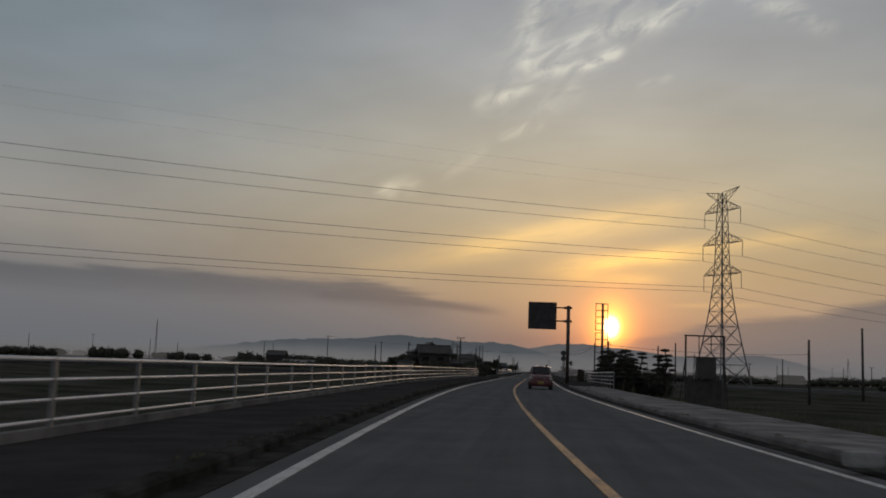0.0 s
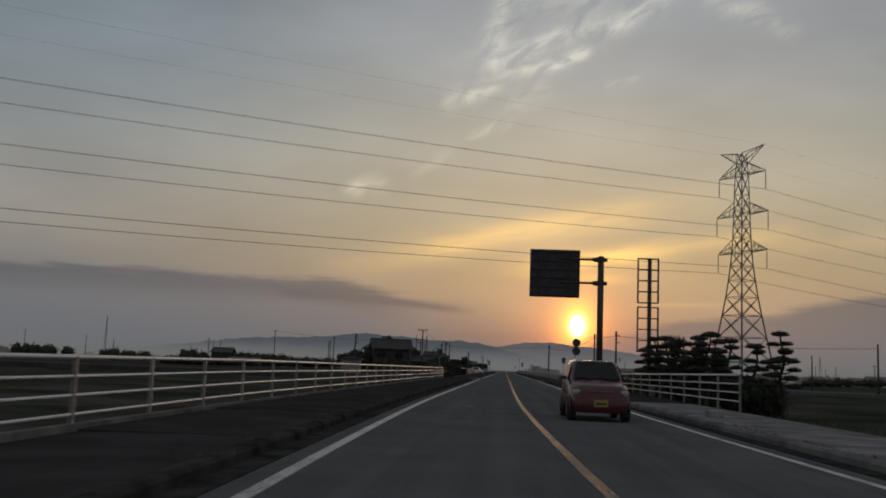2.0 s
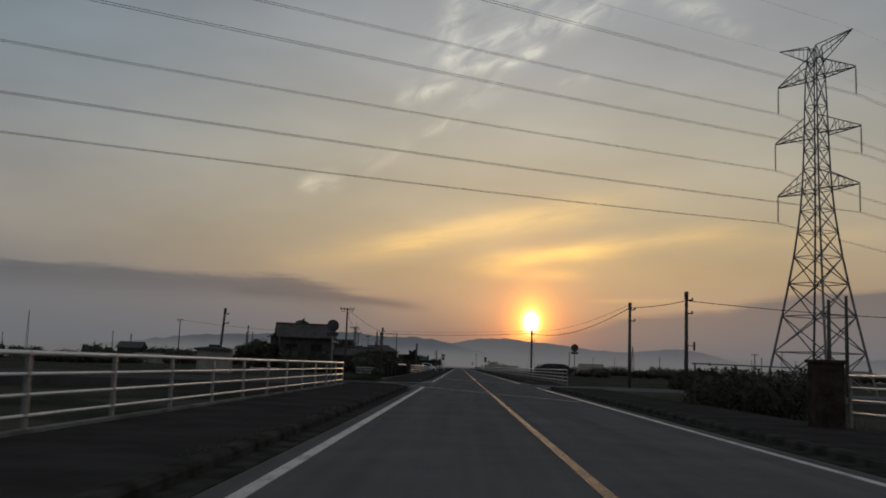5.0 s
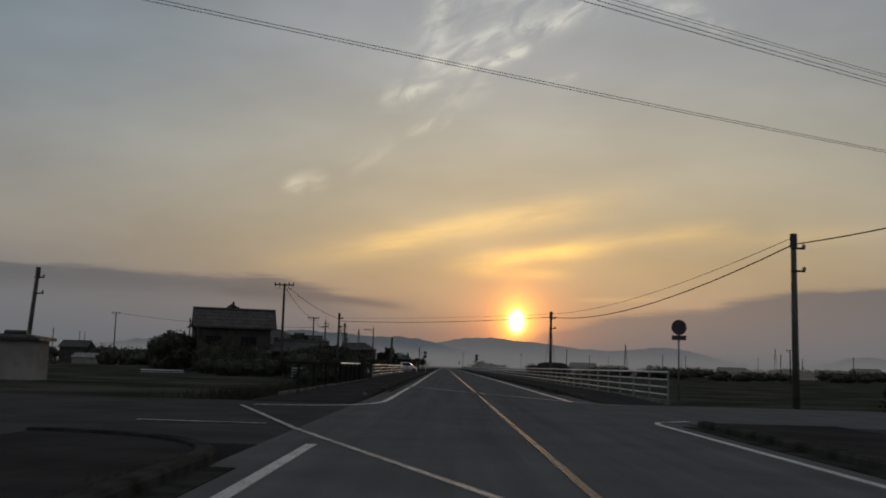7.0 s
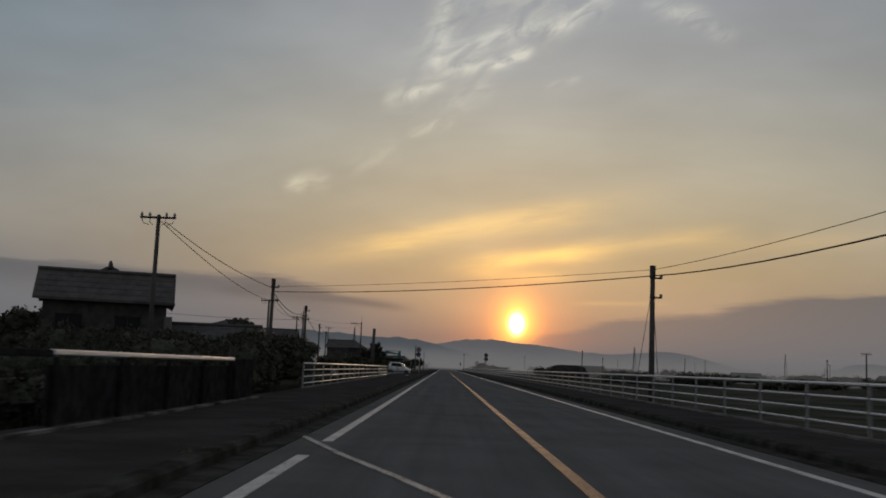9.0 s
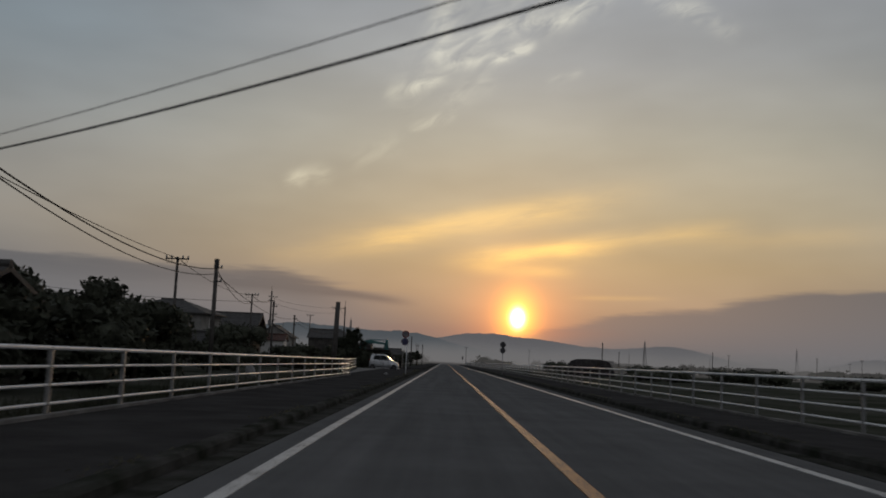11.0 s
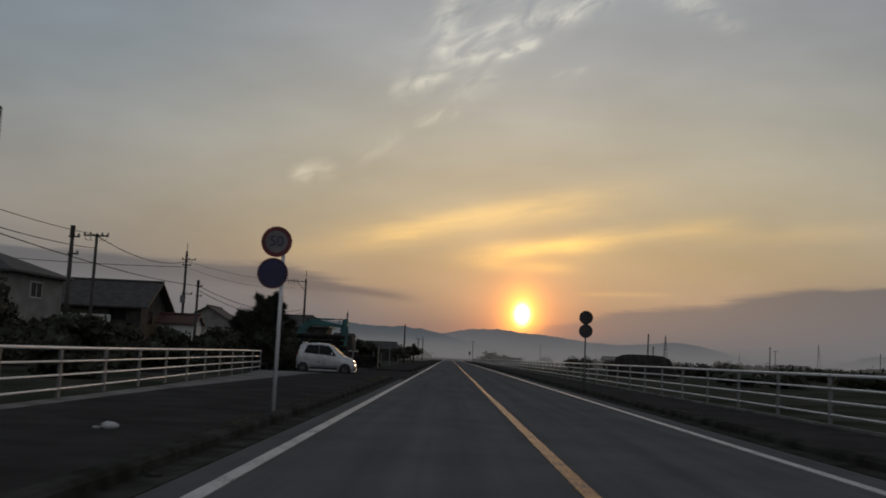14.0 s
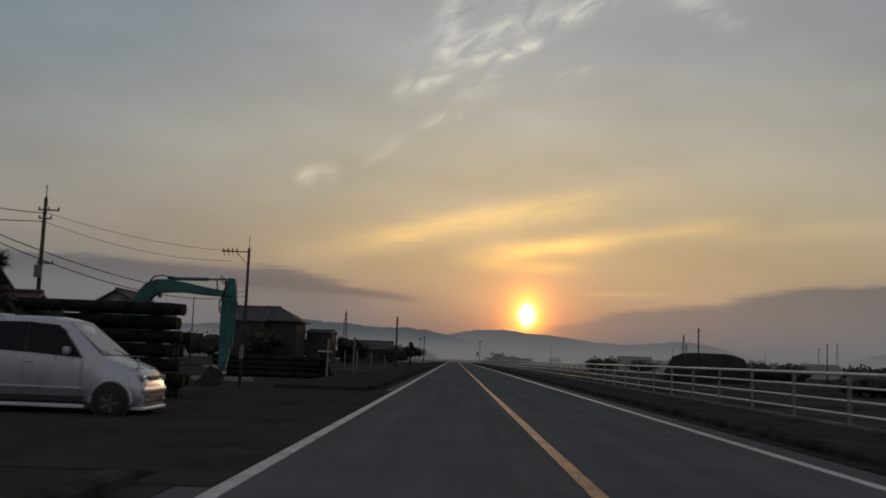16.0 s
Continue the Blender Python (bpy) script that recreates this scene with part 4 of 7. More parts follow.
def pole(x, y, top, label, kind="plain", base=None, radius=0.13, lean=(0, 0), turn=0.0):
    z0 = ground_z(x, y) - 0.05 if base is None else base
    ob = thing("utility_pole", x, y, z0, label, "utility pole", "utility poles", turn)
    h = top - z0
    tip = Vector((lean[0] * h, lean[1] * h, h))
    part("shaft", tube(bmesh.new(), [(0, 0, 0), tip], [radius, radius * 0.72], 12), POLE, ob, "", True)

    def fitting(name, bm, label=""):
        return part(name, bm, DARK_STEEL, ob, label)

    def insul(parent, c, hgt=0.2):
        part("insulator", tube(bmesh.new(), [c, Vector(c) + Vector((0, 0, hgt * 0.5)), Vector(c) + Vector((0, 0, hgt))], [0.05, 0.075, 0.03], 8), PORCELAIN, parent)
    if kind == "tee":
        arm = fitting("crossarm", block(bmesh.new(), tip + Vector((0, -0.1, -0.15)), (1.7, 0.09, 0.1), 0, 0.01))
        for x2 in (-0.78, -0.4, 0.4, 0.78):
            insul(arm, tip + Vector((x2, -0.1, -0.1)))
            part("jumper", tube(bmesh.new(), [tip + Vector((x2, -0.1, -0.1)), tip + Vector((x2 * 0.9, -0.12, -0.42)), tip + Vector((x2 * 0.55, -0.1, -0.5))], 0.02, 5), CABLE, arm)
    if kind == "tall":
        for dz, w, o in ((-0.9, 1.5, 0.3), (-1.5, 0.9, 0.1), (-4.6, 1.1, 0.35)):
            arm = fitting("crossarm", block(bmesh.new(), tip + Vector((o, -0.1, dz)), (w, 0.08, 0.09), 0, 0.01))
            for f in (-0.45, 0.0, 0.45):
                insul(arm, tip + Vector((o + f * w, -0.1, dz + 0.03)))
        part("transformer", tube(bmesh.new(), [tip + Vector((0, -0.3, -5.6)), tip + Vector((0, -0.3, -4.75))], 0.28, 14), GALV, ob, "grey pole transformer")
        part("top_spike", bar(tip, tip + Vector((0, 0, 0.9)), 0.035, 6), DARK_STEEL, ob)
    if kind == "side":
        arm = fitting("crossarm", block(bmesh.new(), tip + Vector((-1.15, 0, -0.35)), (2.5, 0.08, 0.1), 0, 0.01))
        part("brace", bar(tip + Vector((-1.1, 0, -0.4)), tip + Vector((0, 0, -1.6)), 0.03, 6), DARK_STEEL, arm)
        for x2 in (-2.3, -1.9, -1.5, -1.1):
            insul(arm, tip + Vector((x2, 0, -0.3)), 0.28)
            part("dropper", bar(tip + Vector((x2, 0, -0.38)), tip + Vector((x2 + 0.12, 0, -0.75)), 0.03, 6), CABLE, arm)
        part("top_spike", bar(tip, tip + Vector((0, 0, 1.1)), 0.03, 6), DARK_STEEL, ob)
    if kind == "cap":
        part("cap", tube(bmesh.new(), [tip - Vector((0, 0, 0.45)), tip + Vector((0, 0, 0.02))], radius * 0.95, 12), DARK_STEEL, ob)
        for dz in (-0.5, -1.3):
            arm = fitting("bracket", block(bmesh.new(), tip + Vector((0.12, -0.08, dz)), (0.5, 0.07, 0.07), 0, 0.01))
            insul(arm, tip + Vector((0.33, -0.08, dz + 0.02)), 0.14)
    return ob


P = "weathered grey utility pole beside the road"
pole(10.75, 159.2, 6.05, P, "cap")
boxed = pole(12.2, 148.2, 6.03, P, "cap")
part("box_arm", bar((0.05, -0.05, 3.2), (0.42, -0.05, 3.2), 0.025, 6), DARK_STEEL, boxed)
part("meter_box", block(bmesh.new(), (0.46, -0.05, 3.17), (0.1, 0.16, 0.52), 0, 0.02), DARK_STEEL, boxed, "small dark box on a short arm")
pole(19.15, 144.1, 5.5, "weathered grey utility pole in a field")
pole(22.5, 150.0, 6.25, "weathered grey utility pole in a field")
pole(42.2, 149.8, 5.7, "weathered grey utility pole in a field")
pole(52.0, 205.0, 5.6, "weathered grey utility pole in a field")
pole(24.0, 82.5, 4.6, "weathered grey utility pole in a field")
pole(35.6, 105.0, 6.95, "tall weathered grey utility pole in a field", radius=0.15)
stayed = pole(6.95, 201.8, 5.6, "weathered grey utility pole behind the fence", "cap")
for x, y in ((-0.55, 1.6), (0.8, 1.8)):
    part("guy_wire", bar((0, 0, 5.6), (x, y, 0.0), 0.012, 5), CABLE, stayed, "thin steel guy wire")
pole(-15.36, 207.7, 7.8, "utility pole with a crossarm beside a dark house", "tee")
pole(-11.9, 219.5, 5.95, P, "cap", lean=(0.008, 0))
pole(-22.45, 173.9, 5.5, "leaning utility pole behind a flat-roofed hut", "cap", lean=(0.065, 0))
pole(-14.95, 254.3, 6.45, "utility pole with cable brackets above garden trees", "cap", radius=0.15)
pole(-20.95, 267.2, 7.75, "utility pole with a crossarm behind garden trees", "tee")
pole(-9.42, 267.95, 5.05, "thick cut-off pole stub standing behind the fence", "plain", radius=0.22, lean=(0.022, 0))
pole(-19.05, 295.9, 6.4, "slim weathered utility pole beside a plastered house", "cap", radius=0.12)
pole(-25.3, 315.4, 8.3, "utility pole with a crossarm between houses", "tee")
pole(-22.5, 331.3, 6.55, "utility pole with cable brackets between houses", "cap")
pole(-30.1, 354.2, 11.2, "tall utility pole with crossarms and a transformer", "tall", radius=0.17)
pole(-20.1, 374.0, 10.3, "tall utility pole with a one-sided crossarm", "side", radius=0.16)
pole(-9.24, 419.0, 6.5, "dark bare utility pole beside the road", radius=0.16)
pole(-41.9, 436.0, 9.1, "thin bare utility pole behind the yard", radius=0.1)
pole(-72.0, 330.0, 10.6, "distant utility pole across the fields", "tee", radius=0.15)
pole(-33.0, 420.0, 10.5, "utility pole with a crossarm behind the yard", "tee")
pole(40.0, 452.0, 7.8, "utility pole with brackets behind a greenhouse", "cap", radius=0.16)
pole(-18.5, 764.0, 10.6, "far utility pole by the road", "tee", radius=0.17)
pole(-10.0, 560.0, 7.0, "far utility pole by the road", "cap", radius=0.15)
pole(-14.0, 640.0, 8.0, "far utility pole by the road", "tee", radius=0.16)
pole(9.5, 700.0, 9.0, "far utility pole by the road", "tee", radius=0.17)
rp = random.Random(5)
for x, y, top in ((88, 520, 8), (120, 610, 9), (64, 560, 7.5), (150, 590, 9), (190, 640, 10), (110, 780, 11), (170, 820, 11), (235, 760, 10), (60, 900, 12), (105, 430, 7.5), (145, 470, 8), (72, 330, 6.5), (128, 380, 7.5),
                  (-125, 449, 9.5), (-118, 410, 9.2), (-165, 430, 8), (-195, 470, 10), (-150, 520, 11), (-210, 380, 9), (-240, 500, 12), (-55, 330, 8), (-48, 300, 8.5), (-60, 360, 9)):
    pole(x, y, top, "distant utility pole across the fields", rp.choice(("plain", "tee", "cap")), radius=0.16, turn=rp.uniform(-20, 20))


def cable(a, b, sag, radius, label="dark overhead cable between utility poles"):
    ob = thing("overhead_cable", *a, label, "cable", "overhead cables")
    part("wire", tube(bmesh.new(), sagged((0, 0, 0), Vector(b) - Vector(a), sag, 16), radius, 5), CABLE, ob)


cable((10.75, 159.2, 5.7), (6.95, 201.8, 5.2), 0.9, 0.025)
cable((10.75, 159.2, 5.95), (6.95, 201.8, 5.45), 0.6, 0.012)
cable((6.95, 201.8, 5.2), (-11.85, 219.5, 5.2), 0.25, 0.022)
cable((6.95, 201.8, 5.45), (-11.85, 219.5, 5.5), 0.15, 0.01)
cable((10.75, 159.2, 5.7), (12.2, 148.2, 5.5), 0.1, 0.022)
cable((12.2, 148.2, 5.5), (42.2, 149.8, 5.2), 0.5, 0.022)
cable((-11.85, 219.5, 5.2), (-14.95, 254.3, 5.9), 0.7, 0.025)
cable((-11.85, 219.5, 5.0), (-14.95, 254.3, 5.6), 0.8, 0.02)
cable((-14.95, 254.3, 5.9), (-25.3, 315.4, 7.3), 0.9, 0.022)
cable((-14.95, 254.3, 5.6), (-22.5, 331.3, 6.1), 0.9, 0.022)
cable((-15.36, 207.7, 7.6), (-20.95, 267.2, 7.65), 0.6, 0.022)
cable((-15.06, 207.7, 7.5), (-11.85, 219.5, 5.4), 0.3, 0.02)
cable((-20.95, 267.2, 7.65), (-25.3, 315.4, 8.2), 0.7, 0.02)
cable((-25.3, 315.4, 8.15), (-30.1, 354.2, 10.1), 0.8, 0.03)
cable((-22.5, 331.3, 6.1), (-20.1, 374.0, 6.4), 1.0, 0.026)
cable((-22.5, 331.3, 5.75), (-20.1, 374.0, 6.0), 1.2, 0.026)
cable((-30.1, 354.2, 10.15), (-21.5, 374.0, 10.0), 0.5, 0.016)
cable((-30.1, 354.2, 9.5), (-21.5, 374.0, 9.1), 0.7, 0.016)
cable((-30.1, 354.2, 9.5), (-72.0, 330.0, 10.5), 1.0, 0.03)


def lattice_mast(x, y, h, label, width=0.035, bars=12, rad=0.16):
    ob = thing("lattice_mast", x, y, ground_z(x, y) - 0.1, label, "mast", "far masts")
    for q in (90, 210, 330):
        c, s = math.cos(radians(q)), math.sin(radians(q))
        part("leg", bar((c * h * width, s * h * width, 0), (c * 0.3, s * 0.3, h * 0.94), rad, 5), GALV, ob)
    bm = bmesh.new()
    for i in range(bars):
        for q in (90, 210, 330):
            f0, f1 = i / bars, (i + 1) / bars
            r0, r1 = h * width * (1 - f0) + 0.3 * f0, h * width * (1 - f1) + 0.3 * f1
            a, b = radians(q), radians(q + 120)
            tube(bm, [(math.cos(a) * r0, math.sin(a) * r0, h * 0.94 * f0), (math.cos(b) * r1, math.sin(b) * r1, h * 0.94 * f1)], rad * 0.55, 4)
    part("bracing", bm, GALV, ob)
    part("spire", bar((0, 0, h * 0.9), (0, 0, h), rad * 0.8, 5), GALV, ob)


lattice_mast(-360, 878, 38, "far slender lattice mast across the plain")
for x, y, h in ((145.5, 906, 24), (-71.6, 900, 31), (420, 1350, 36)):
    lattice_mast(x, y, h, "far lattice pylon in the haze", 0.09, 9, 0.2)

# ---- trees and shrubs ----


def leaf_cloud(blobs, count, size, rnd, flat=0.0, core=0.74, loose=0.3):
    """Many small leaf faces round each blob, over a lumpy dark core."""
    vs, fs = [], []
    for c, rad in blobs:
        c, rad = Vector(c), Vector(rad)
        ico = bmesh.new()
        bmesh.ops.create_icosphere(ico, subdivisions=2, radius=1.0)
        base = len(vs)
        off = rnd.uniform(0, 50)
        for w in ico.verts:
            j = core + 0.28 * noise.noise(w.co * 1.9 + Vector((off, 0, 0)))
            vs.append(c + Vector((w.co.x * rad.x, w.co.y * rad.y, w.co.z * rad.z)) * j)
        fs += [tuple(base + w.index for w in f.verts) for f in ico.faces]
        ico.free()
        for _ in range(count):
            d = Vector((rnd.gauss(0, 1), rnd.gauss(0, 1), rnd.gauss(0, 1))).normalized()
            q = 0.72 + 0.28 * noise.noise(d * 1.9 + Vector((off, 0, 0))) + rnd.uniform(0.0, loose)
            p = c + Vector((d.x * rad.x, d.y * rad.y, d.z * rad.z)) * q
            a = Vector((rnd.gauss(0, 1), rnd.gauss(0, 1), rnd.gauss(0, 1) * (1 - flat))).normalized()
            b = a.cross(Vector((rnd.gauss(0, 1), rnd.gauss(0, 1), rnd.gauss(0, 1)))).normalized()
            s = size * rnd.uniform(0.55, 1.3)
            n = len(vs)
            vs += [p - a * s, p + b * s * 0.5, p + a * s, p - b * s * 0.5]
            fs.append((n, n + 1, n + 2, n + 3))
    return vs, fs


def tree(x, y, top, wide, seed, label, material=None, blobs=9, count=150, size=0.16, base=None, deep=None, category="tree", low=0.32):
    rnd = random.Random(seed)
    z0 = ground_z(x, y) - 0.05 if base is None else base
    ob = thing("tree", x, y, z0, label, category, "garden trees")
    h = top - z0
    deep = deep or wide
    fork = h * 0.3
    bm = tube(bmesh.new(), [(0, 0, 0), (0.05, 0, fork), (0.1, 0.05, h * 0.6)], [h * 0.035 + 0.03, h * 0.026 + 0.02, 0.03], 9)
    got = []
    for i in range(blobs):
        a, f = i * 2.4 + rnd.uniform(-0.4, 0.4), rnd.uniform(0.25, 0.85)
        c = Vector((math.cos(a) * wide * 0.36 * f ** 0.3, math.sin(a) * deep * 0.36 * f ** 0.3, h * (low + (0.82 - low) * rnd.random())))
        if i == 0:
            c = Vector((0, 0, h * 0.8))
        k3 = rnd.uniform(0.75, 1.15)
        rad = (wide * 0.24 * k3, deep * 0.24 * k3, min(h * 0.2, wide * 0.24) * k3)
        c.z = min(c.z, h - rad[2] * 1.1)
        got.append((c, rad))
        tube(bm, [(0.03, 0, fork * rnd.uniform(0.6, 1.2)), (c.x * 0.5, c.y * 0.5, (fork + c.z) * 0.5), c], [0.05, 0.035, 0.015], 6)
    part("trunk", bm, BARK, ob, "", True)
    vs, fs = leaf_cloud(got, count, size, rnd)
    link_mesh("crown", vs, fs, material or LEAF, ob)
    return ob


def needle_dome(c, rx, ry, rz, rnd, count):
    """A clipped pad of needles: domed above, nearly flat below, with a fringe of short needles."""
    c, vs, fs = Vector(c), [], []
    ico = bmesh.new()
    bmesh.ops.create_icosphere(ico, subdivisions=2, radius=1.0)
    off = rnd.uniform(0, 50)
    for w in ico.verts:
        j = 0.9 + 0.16 * noise.noise(w.co * 2.3 + Vector((off, 0, 0)))
        vs.append(c + Vector((w.co.x * rx, w.co.y * ry, w.co.z * (rz if w.co.z > 0 else rz * 0.42))) * j)
    fs += [tuple(w.index for w in f.verts) for f in ico.faces]
    ico.free()
    for _ in range(count):
        d = Vector((rnd.gauss(0, 1), rnd.gauss(0, 1), rnd.gauss(0.15, 0.8))).normalized()
        j = 0.88 + 0.16 * noise.noise(d * 2.3 + Vector((off, 0, 0)))
        p = c + Vector((d.x * rx, d.y * ry, d.z * (rz if d.z > 0 else rz * 0.42))) * j
        tip = p + (Vector((d.x * 0.8, d.y * 0.8, 0.35 + 0.5 * abs(d.z))).normalized() + Vector((rnd.gauss(0, 0.3), rnd.gauss(0, 0.3), rnd.gauss(0, 0.2)))) * rnd.uniform(0.04, 0.09)
        side = d.cross(Vector((rnd.gauss(0, 1), rnd.gauss(0, 1), rnd.gauss(0, 1)))).normalized() * 0.014
        n = len(vs)
        vs += [p - side, p + side, tip]
        fs.append((n, n + 1, n + 2))
    return vs, fs


def cloud_pine(x, y, top, wide, seed, label, tiers=6, ragged=False):
    """A clipped garden pine: a bent trunk with flat pads of needles, or a ragged crown of shoots on top."""
    rnd = random.Random(seed)
    z0 = ground_z(x, y) - 0.05
    ob = thing("garden_pine", x, y, z0, label, "tree", "clipped pines")
    h = top - z0
    spine = [Vector((0.1 * math.sin(i * 1.3 + seed), 0.1 * math.cos(i * 1.7 + seed), h * 0.96 * i / 9)) for i in range(10)]
    spine[0] = Vector((0, 0, 0))
    part("trunk", tube(bmesh.new(), spine, [0.12 - 0.009 * i for i in range(10)], 9), BARK, ob, "", True)
    for i in range(tiers):
        f = 0.4 + 0.47 * i / max(1, tiers - 1)
        stem = spine[min(9, round(f * 9))]
        for sgn in range(3 if i < tiers - 2 else 2):
            a = i * 1.9 + sgn * 2 * math.pi / (3 if i < tiers - 2 else 2) + rnd.uniform(-0.5, 0.5)
            reach = wide * 0.5 * (1.15 - 0.8 * f) * rnd.uniform(0.7, 1.15)
            c = stem + Vector((math.cos(a) * reach, math.sin(a) * reach, h * f - stem.z + rnd.uniform(-0.1, 0.06)))
            rx = wide * (0.27 - 0.1 * f) * rnd.uniform(0.85, 1.2)
            limb = part("limb", tube(bmesh.new(), [stem, (stem + c) * 0.5 - Vector((0, 0, 0.05)), c], [0.045, 0.035, 0.02], 6), BARK, ob)
            vs, fs = needle_dome(c, rx, rx * rnd.uniform(0.8, 1.1), max(0.11, rx * 0.5), rnd, 420)
            link_mesh("needle_pad", vs, fs, NEEDLE, limb)
    if ragged:
        vs, fs = leaf_cloud([(spine[9] + Vector((rnd.uniform(-0.25, 0.25), rnd.uniform(-0.25, 0.25), -0.15 - 0.12 * j)), (0.3, 0.3, 0.24)) for j in range(4)], 160, 0.06, rnd)
        for _ in range(260):
            p = spine[9] + Vector((rnd.gauss(0, 0.22), rnd.gauss(0, 0.22), rnd.uniform(-0.25, 0.05)))
            tip = p + Vector((rnd.gauss(0, 0.05), rnd.gauss(0, 0.05), rnd.uniform(0.12, 0.3)))
            n = len(vs)
            vs += [p - Vector((0.012, 0, 0)), p + Vector((0.012, 0.006, 0)), tip]
            fs.append((n, n + 1, n + 2))
        link_mesh("leader_shoots", vs, fs, NEEDLE, ob)
    else:
        rx = wide * rnd.uniform(0.24, 0.29)
        vs, fs = needle_dome(Vector((spine[9].x, spine[9].y, h - rx * 0.42)), rx, rx * 0.95, rx * 0.42, rnd, 700)
        link_mesh("needle_pad", vs, fs, NEEDLE, ob)
    return ob


def wild_pine(x, y, top, wide, seed, label, tips=()):
    """A bushy pine with tufts of needles at the ends of upturned limbs; tips are its longest shoots (dx, dz)."""
    rnd = random.Random(seed)
    z0 = ground_z(x, y) - 0.05
    ob = thing("pine_tree", x, y, z0, label, "tree")
    h = top - z0
    part("trunk", tube(bmesh.new(), [(0, 0, 0), (0.1, 0, h * 0.4), (-0.05, 0.05, h * 0.75), (0.1, 0, h * 0.96)], [0.2, 0.16, 0.09, 0.04], 10), BARK, ob, "", True)
    tufts = []
    for i in range(46):
        f = rnd.uniform(0.3, 0.98)
        a = rnd.uniform(0, 2 * math.pi)
        reach = wide * 0.5 * (1.12 - f) ** 0.6 * rnd.uniform(0.55, 1.0)
        c = Vector((math.cos(a) * reach, math.sin(a) * reach, h * f))
        s = rnd.uniform(0.26, 0.4) * (1.6 - 0.85 * f) * 1.25
        tufts.append((c, (s, s, s * 0.8)))
        part("limb", tube(bmesh.new(), [(0, 0, h * f * 0.8), (c.x * 0.6, c.y * 0.6, h * f * 0.84), c], [0.05, 0.035, 0.02], 6), BARK, ob)
    for dx, dz in tips:
        c = Vector((dx, rnd.uniform(-0.2, 0.2), dz - z0))
        tufts.append((c, (0.3, 0.3, 0.26)))
        part("limb", tube(bmesh.new(), [(dx * 0.2, 0, c.z - 0.9), (dx * 0.8, 0, c.z - 0.45), c], [0.05, 0.04, 0.025], 6), BARK, ob)
    shoots = len(tufts)
    for i in range(14):
        a = i * 0.7
        c = Vector((math.cos(a) * wide * 0.3, math.sin(a) * wide * 0.3, h * (0.2 + 0.09 * (i % 4))))
        tufts.append((c, (wide * 0.22, wide * 0.22, h * 0.16)))
    vs, fs = leaf_cloud(tufts[shoots:], 300, 0.13, rnd)
    for c, rad in tufts[:shoots]:
        s = rad[0]
        for _ in range(320):
            d = Vector((rnd.gauss(0, 1), rnd.gauss(0, 1), rnd.gauss(0.35, 0.9))).normalized()
            root = c + Vector((rnd.gauss(0, 0.3), rnd.gauss(0, 0.3), rnd.gauss(0, 0.25))) * s
            wide2 = d.cross(Vector((rnd.gauss(0, 1), rnd.gauss(0, 1), rnd.gauss(0, 1)))).normalized() * 0.02
            n = len(vs)
            vs += [root - wide2, root + wide2, root + d * s * rnd.uniform(0.6, 1.15)]
            fs.append((n, n + 1, n + 2))
    link_mesh("crown", vs, fs, NEEDLE, ob)
    return ob


def shrub(x, y, top, wx, wy, seed, label, material=None, category="hedge", count=260, n=5, size=0.09):
    rnd = random.Random(seed)
    z0 = ground_z(x, y) - 0.1
    ob = thing("shrub", x, y, z0, label, category, "shrubs")
    h = top - z0
    got = []
    for i in range(n):
        f = (i + 0.5) / n - 0.5
        ax = Vector((f * wx * 0.8, 0, 0)) if wx > wy else Vector((0, f * wy * 0.8, 0))
        rad = (wx * 0.55 if wx <= wy else wx / n * 0.9, wy * 0.55 if wy <= wx else wy / n * 0.9, h * 0.52 * rnd.uniform(0.9, 1.08))
        got.append((ax + Vector((rnd.uniform(-0.1, 0.1), rnd.uniform(-0.1, 0.1), h * 0.5)), rad))
    bm = bmesh.new()
    for c, rad in got:
        tube(bm, [(c.x, c.y, 0), (c.x + 0.03, c.y, h * 0.5)], [0.05, 0.02], 6)
    part("stems", bm, BARK, ob)
    vs, fs = leaf_cloud(got, count, size, rnd)
    link_mesh("foliage", vs, fs, material or HEDGE, ob)
    return ob


PINE = "clipped cloud-pruned pine behind a white fence"
for i, (x, y, top, wide, tiers, ragged) in enumerate(((7.6, 89.4, 3.22, 1.5, 6, False), (8.0, 88.1, 3.24, 1.6, 6, False), (7.95, 85.4, 3.1, 1.7, 6, True), (8.5, 82.6, 3.1, 1.8, 6, False), (8.7, 81.0, 3.22, 1.9, 6, False),
                                                      (10.46, 84.75, 3.1, 1.5, 5, False), (12.1, 86.1, 2.95, 1.7, 5, False), (12.2, 81.8, 3.38, 1.7, 6, False), (7.65, 92.8, 2.72, 1.7, 5, False),
                                                      (9.2, 90.0, 2.6, 2.0, 5, False), (9.4, 86.6, 2.7, 2.0, 5, False), (9.5, 83.4, 2.6, 2.0, 5, False))):
    cloud_pine(x, y, top, wide, 11 + i, PINE, tiers, ragged)
shrub(8.9, 86.6, 1.75, 1.5, 12.0, 3, "dense dark clipped shrubs under garden pines", NEEDLE, "shrub", 520, 6)
shrub(11.6, 84.4, 0.95, 3.4, 1.6, 4, "low dark shrubs under garden pines", NEEDLE, "shrub", 420, 5)
shrub(14.3, 158.0, 1.25, 1.9, 1.9, 5, "round dark bush at the field edge", LEAF, "bush", 1400, 1)
for i in range(5):
    shrub(7.3 + 1.22 * i, 124.0 + 1.3 * i, 1.4, 1.7, 1.7, 80 + i, "dark clipped hedge bush behind a garden rail", LEAF, "bush", 900, 1)
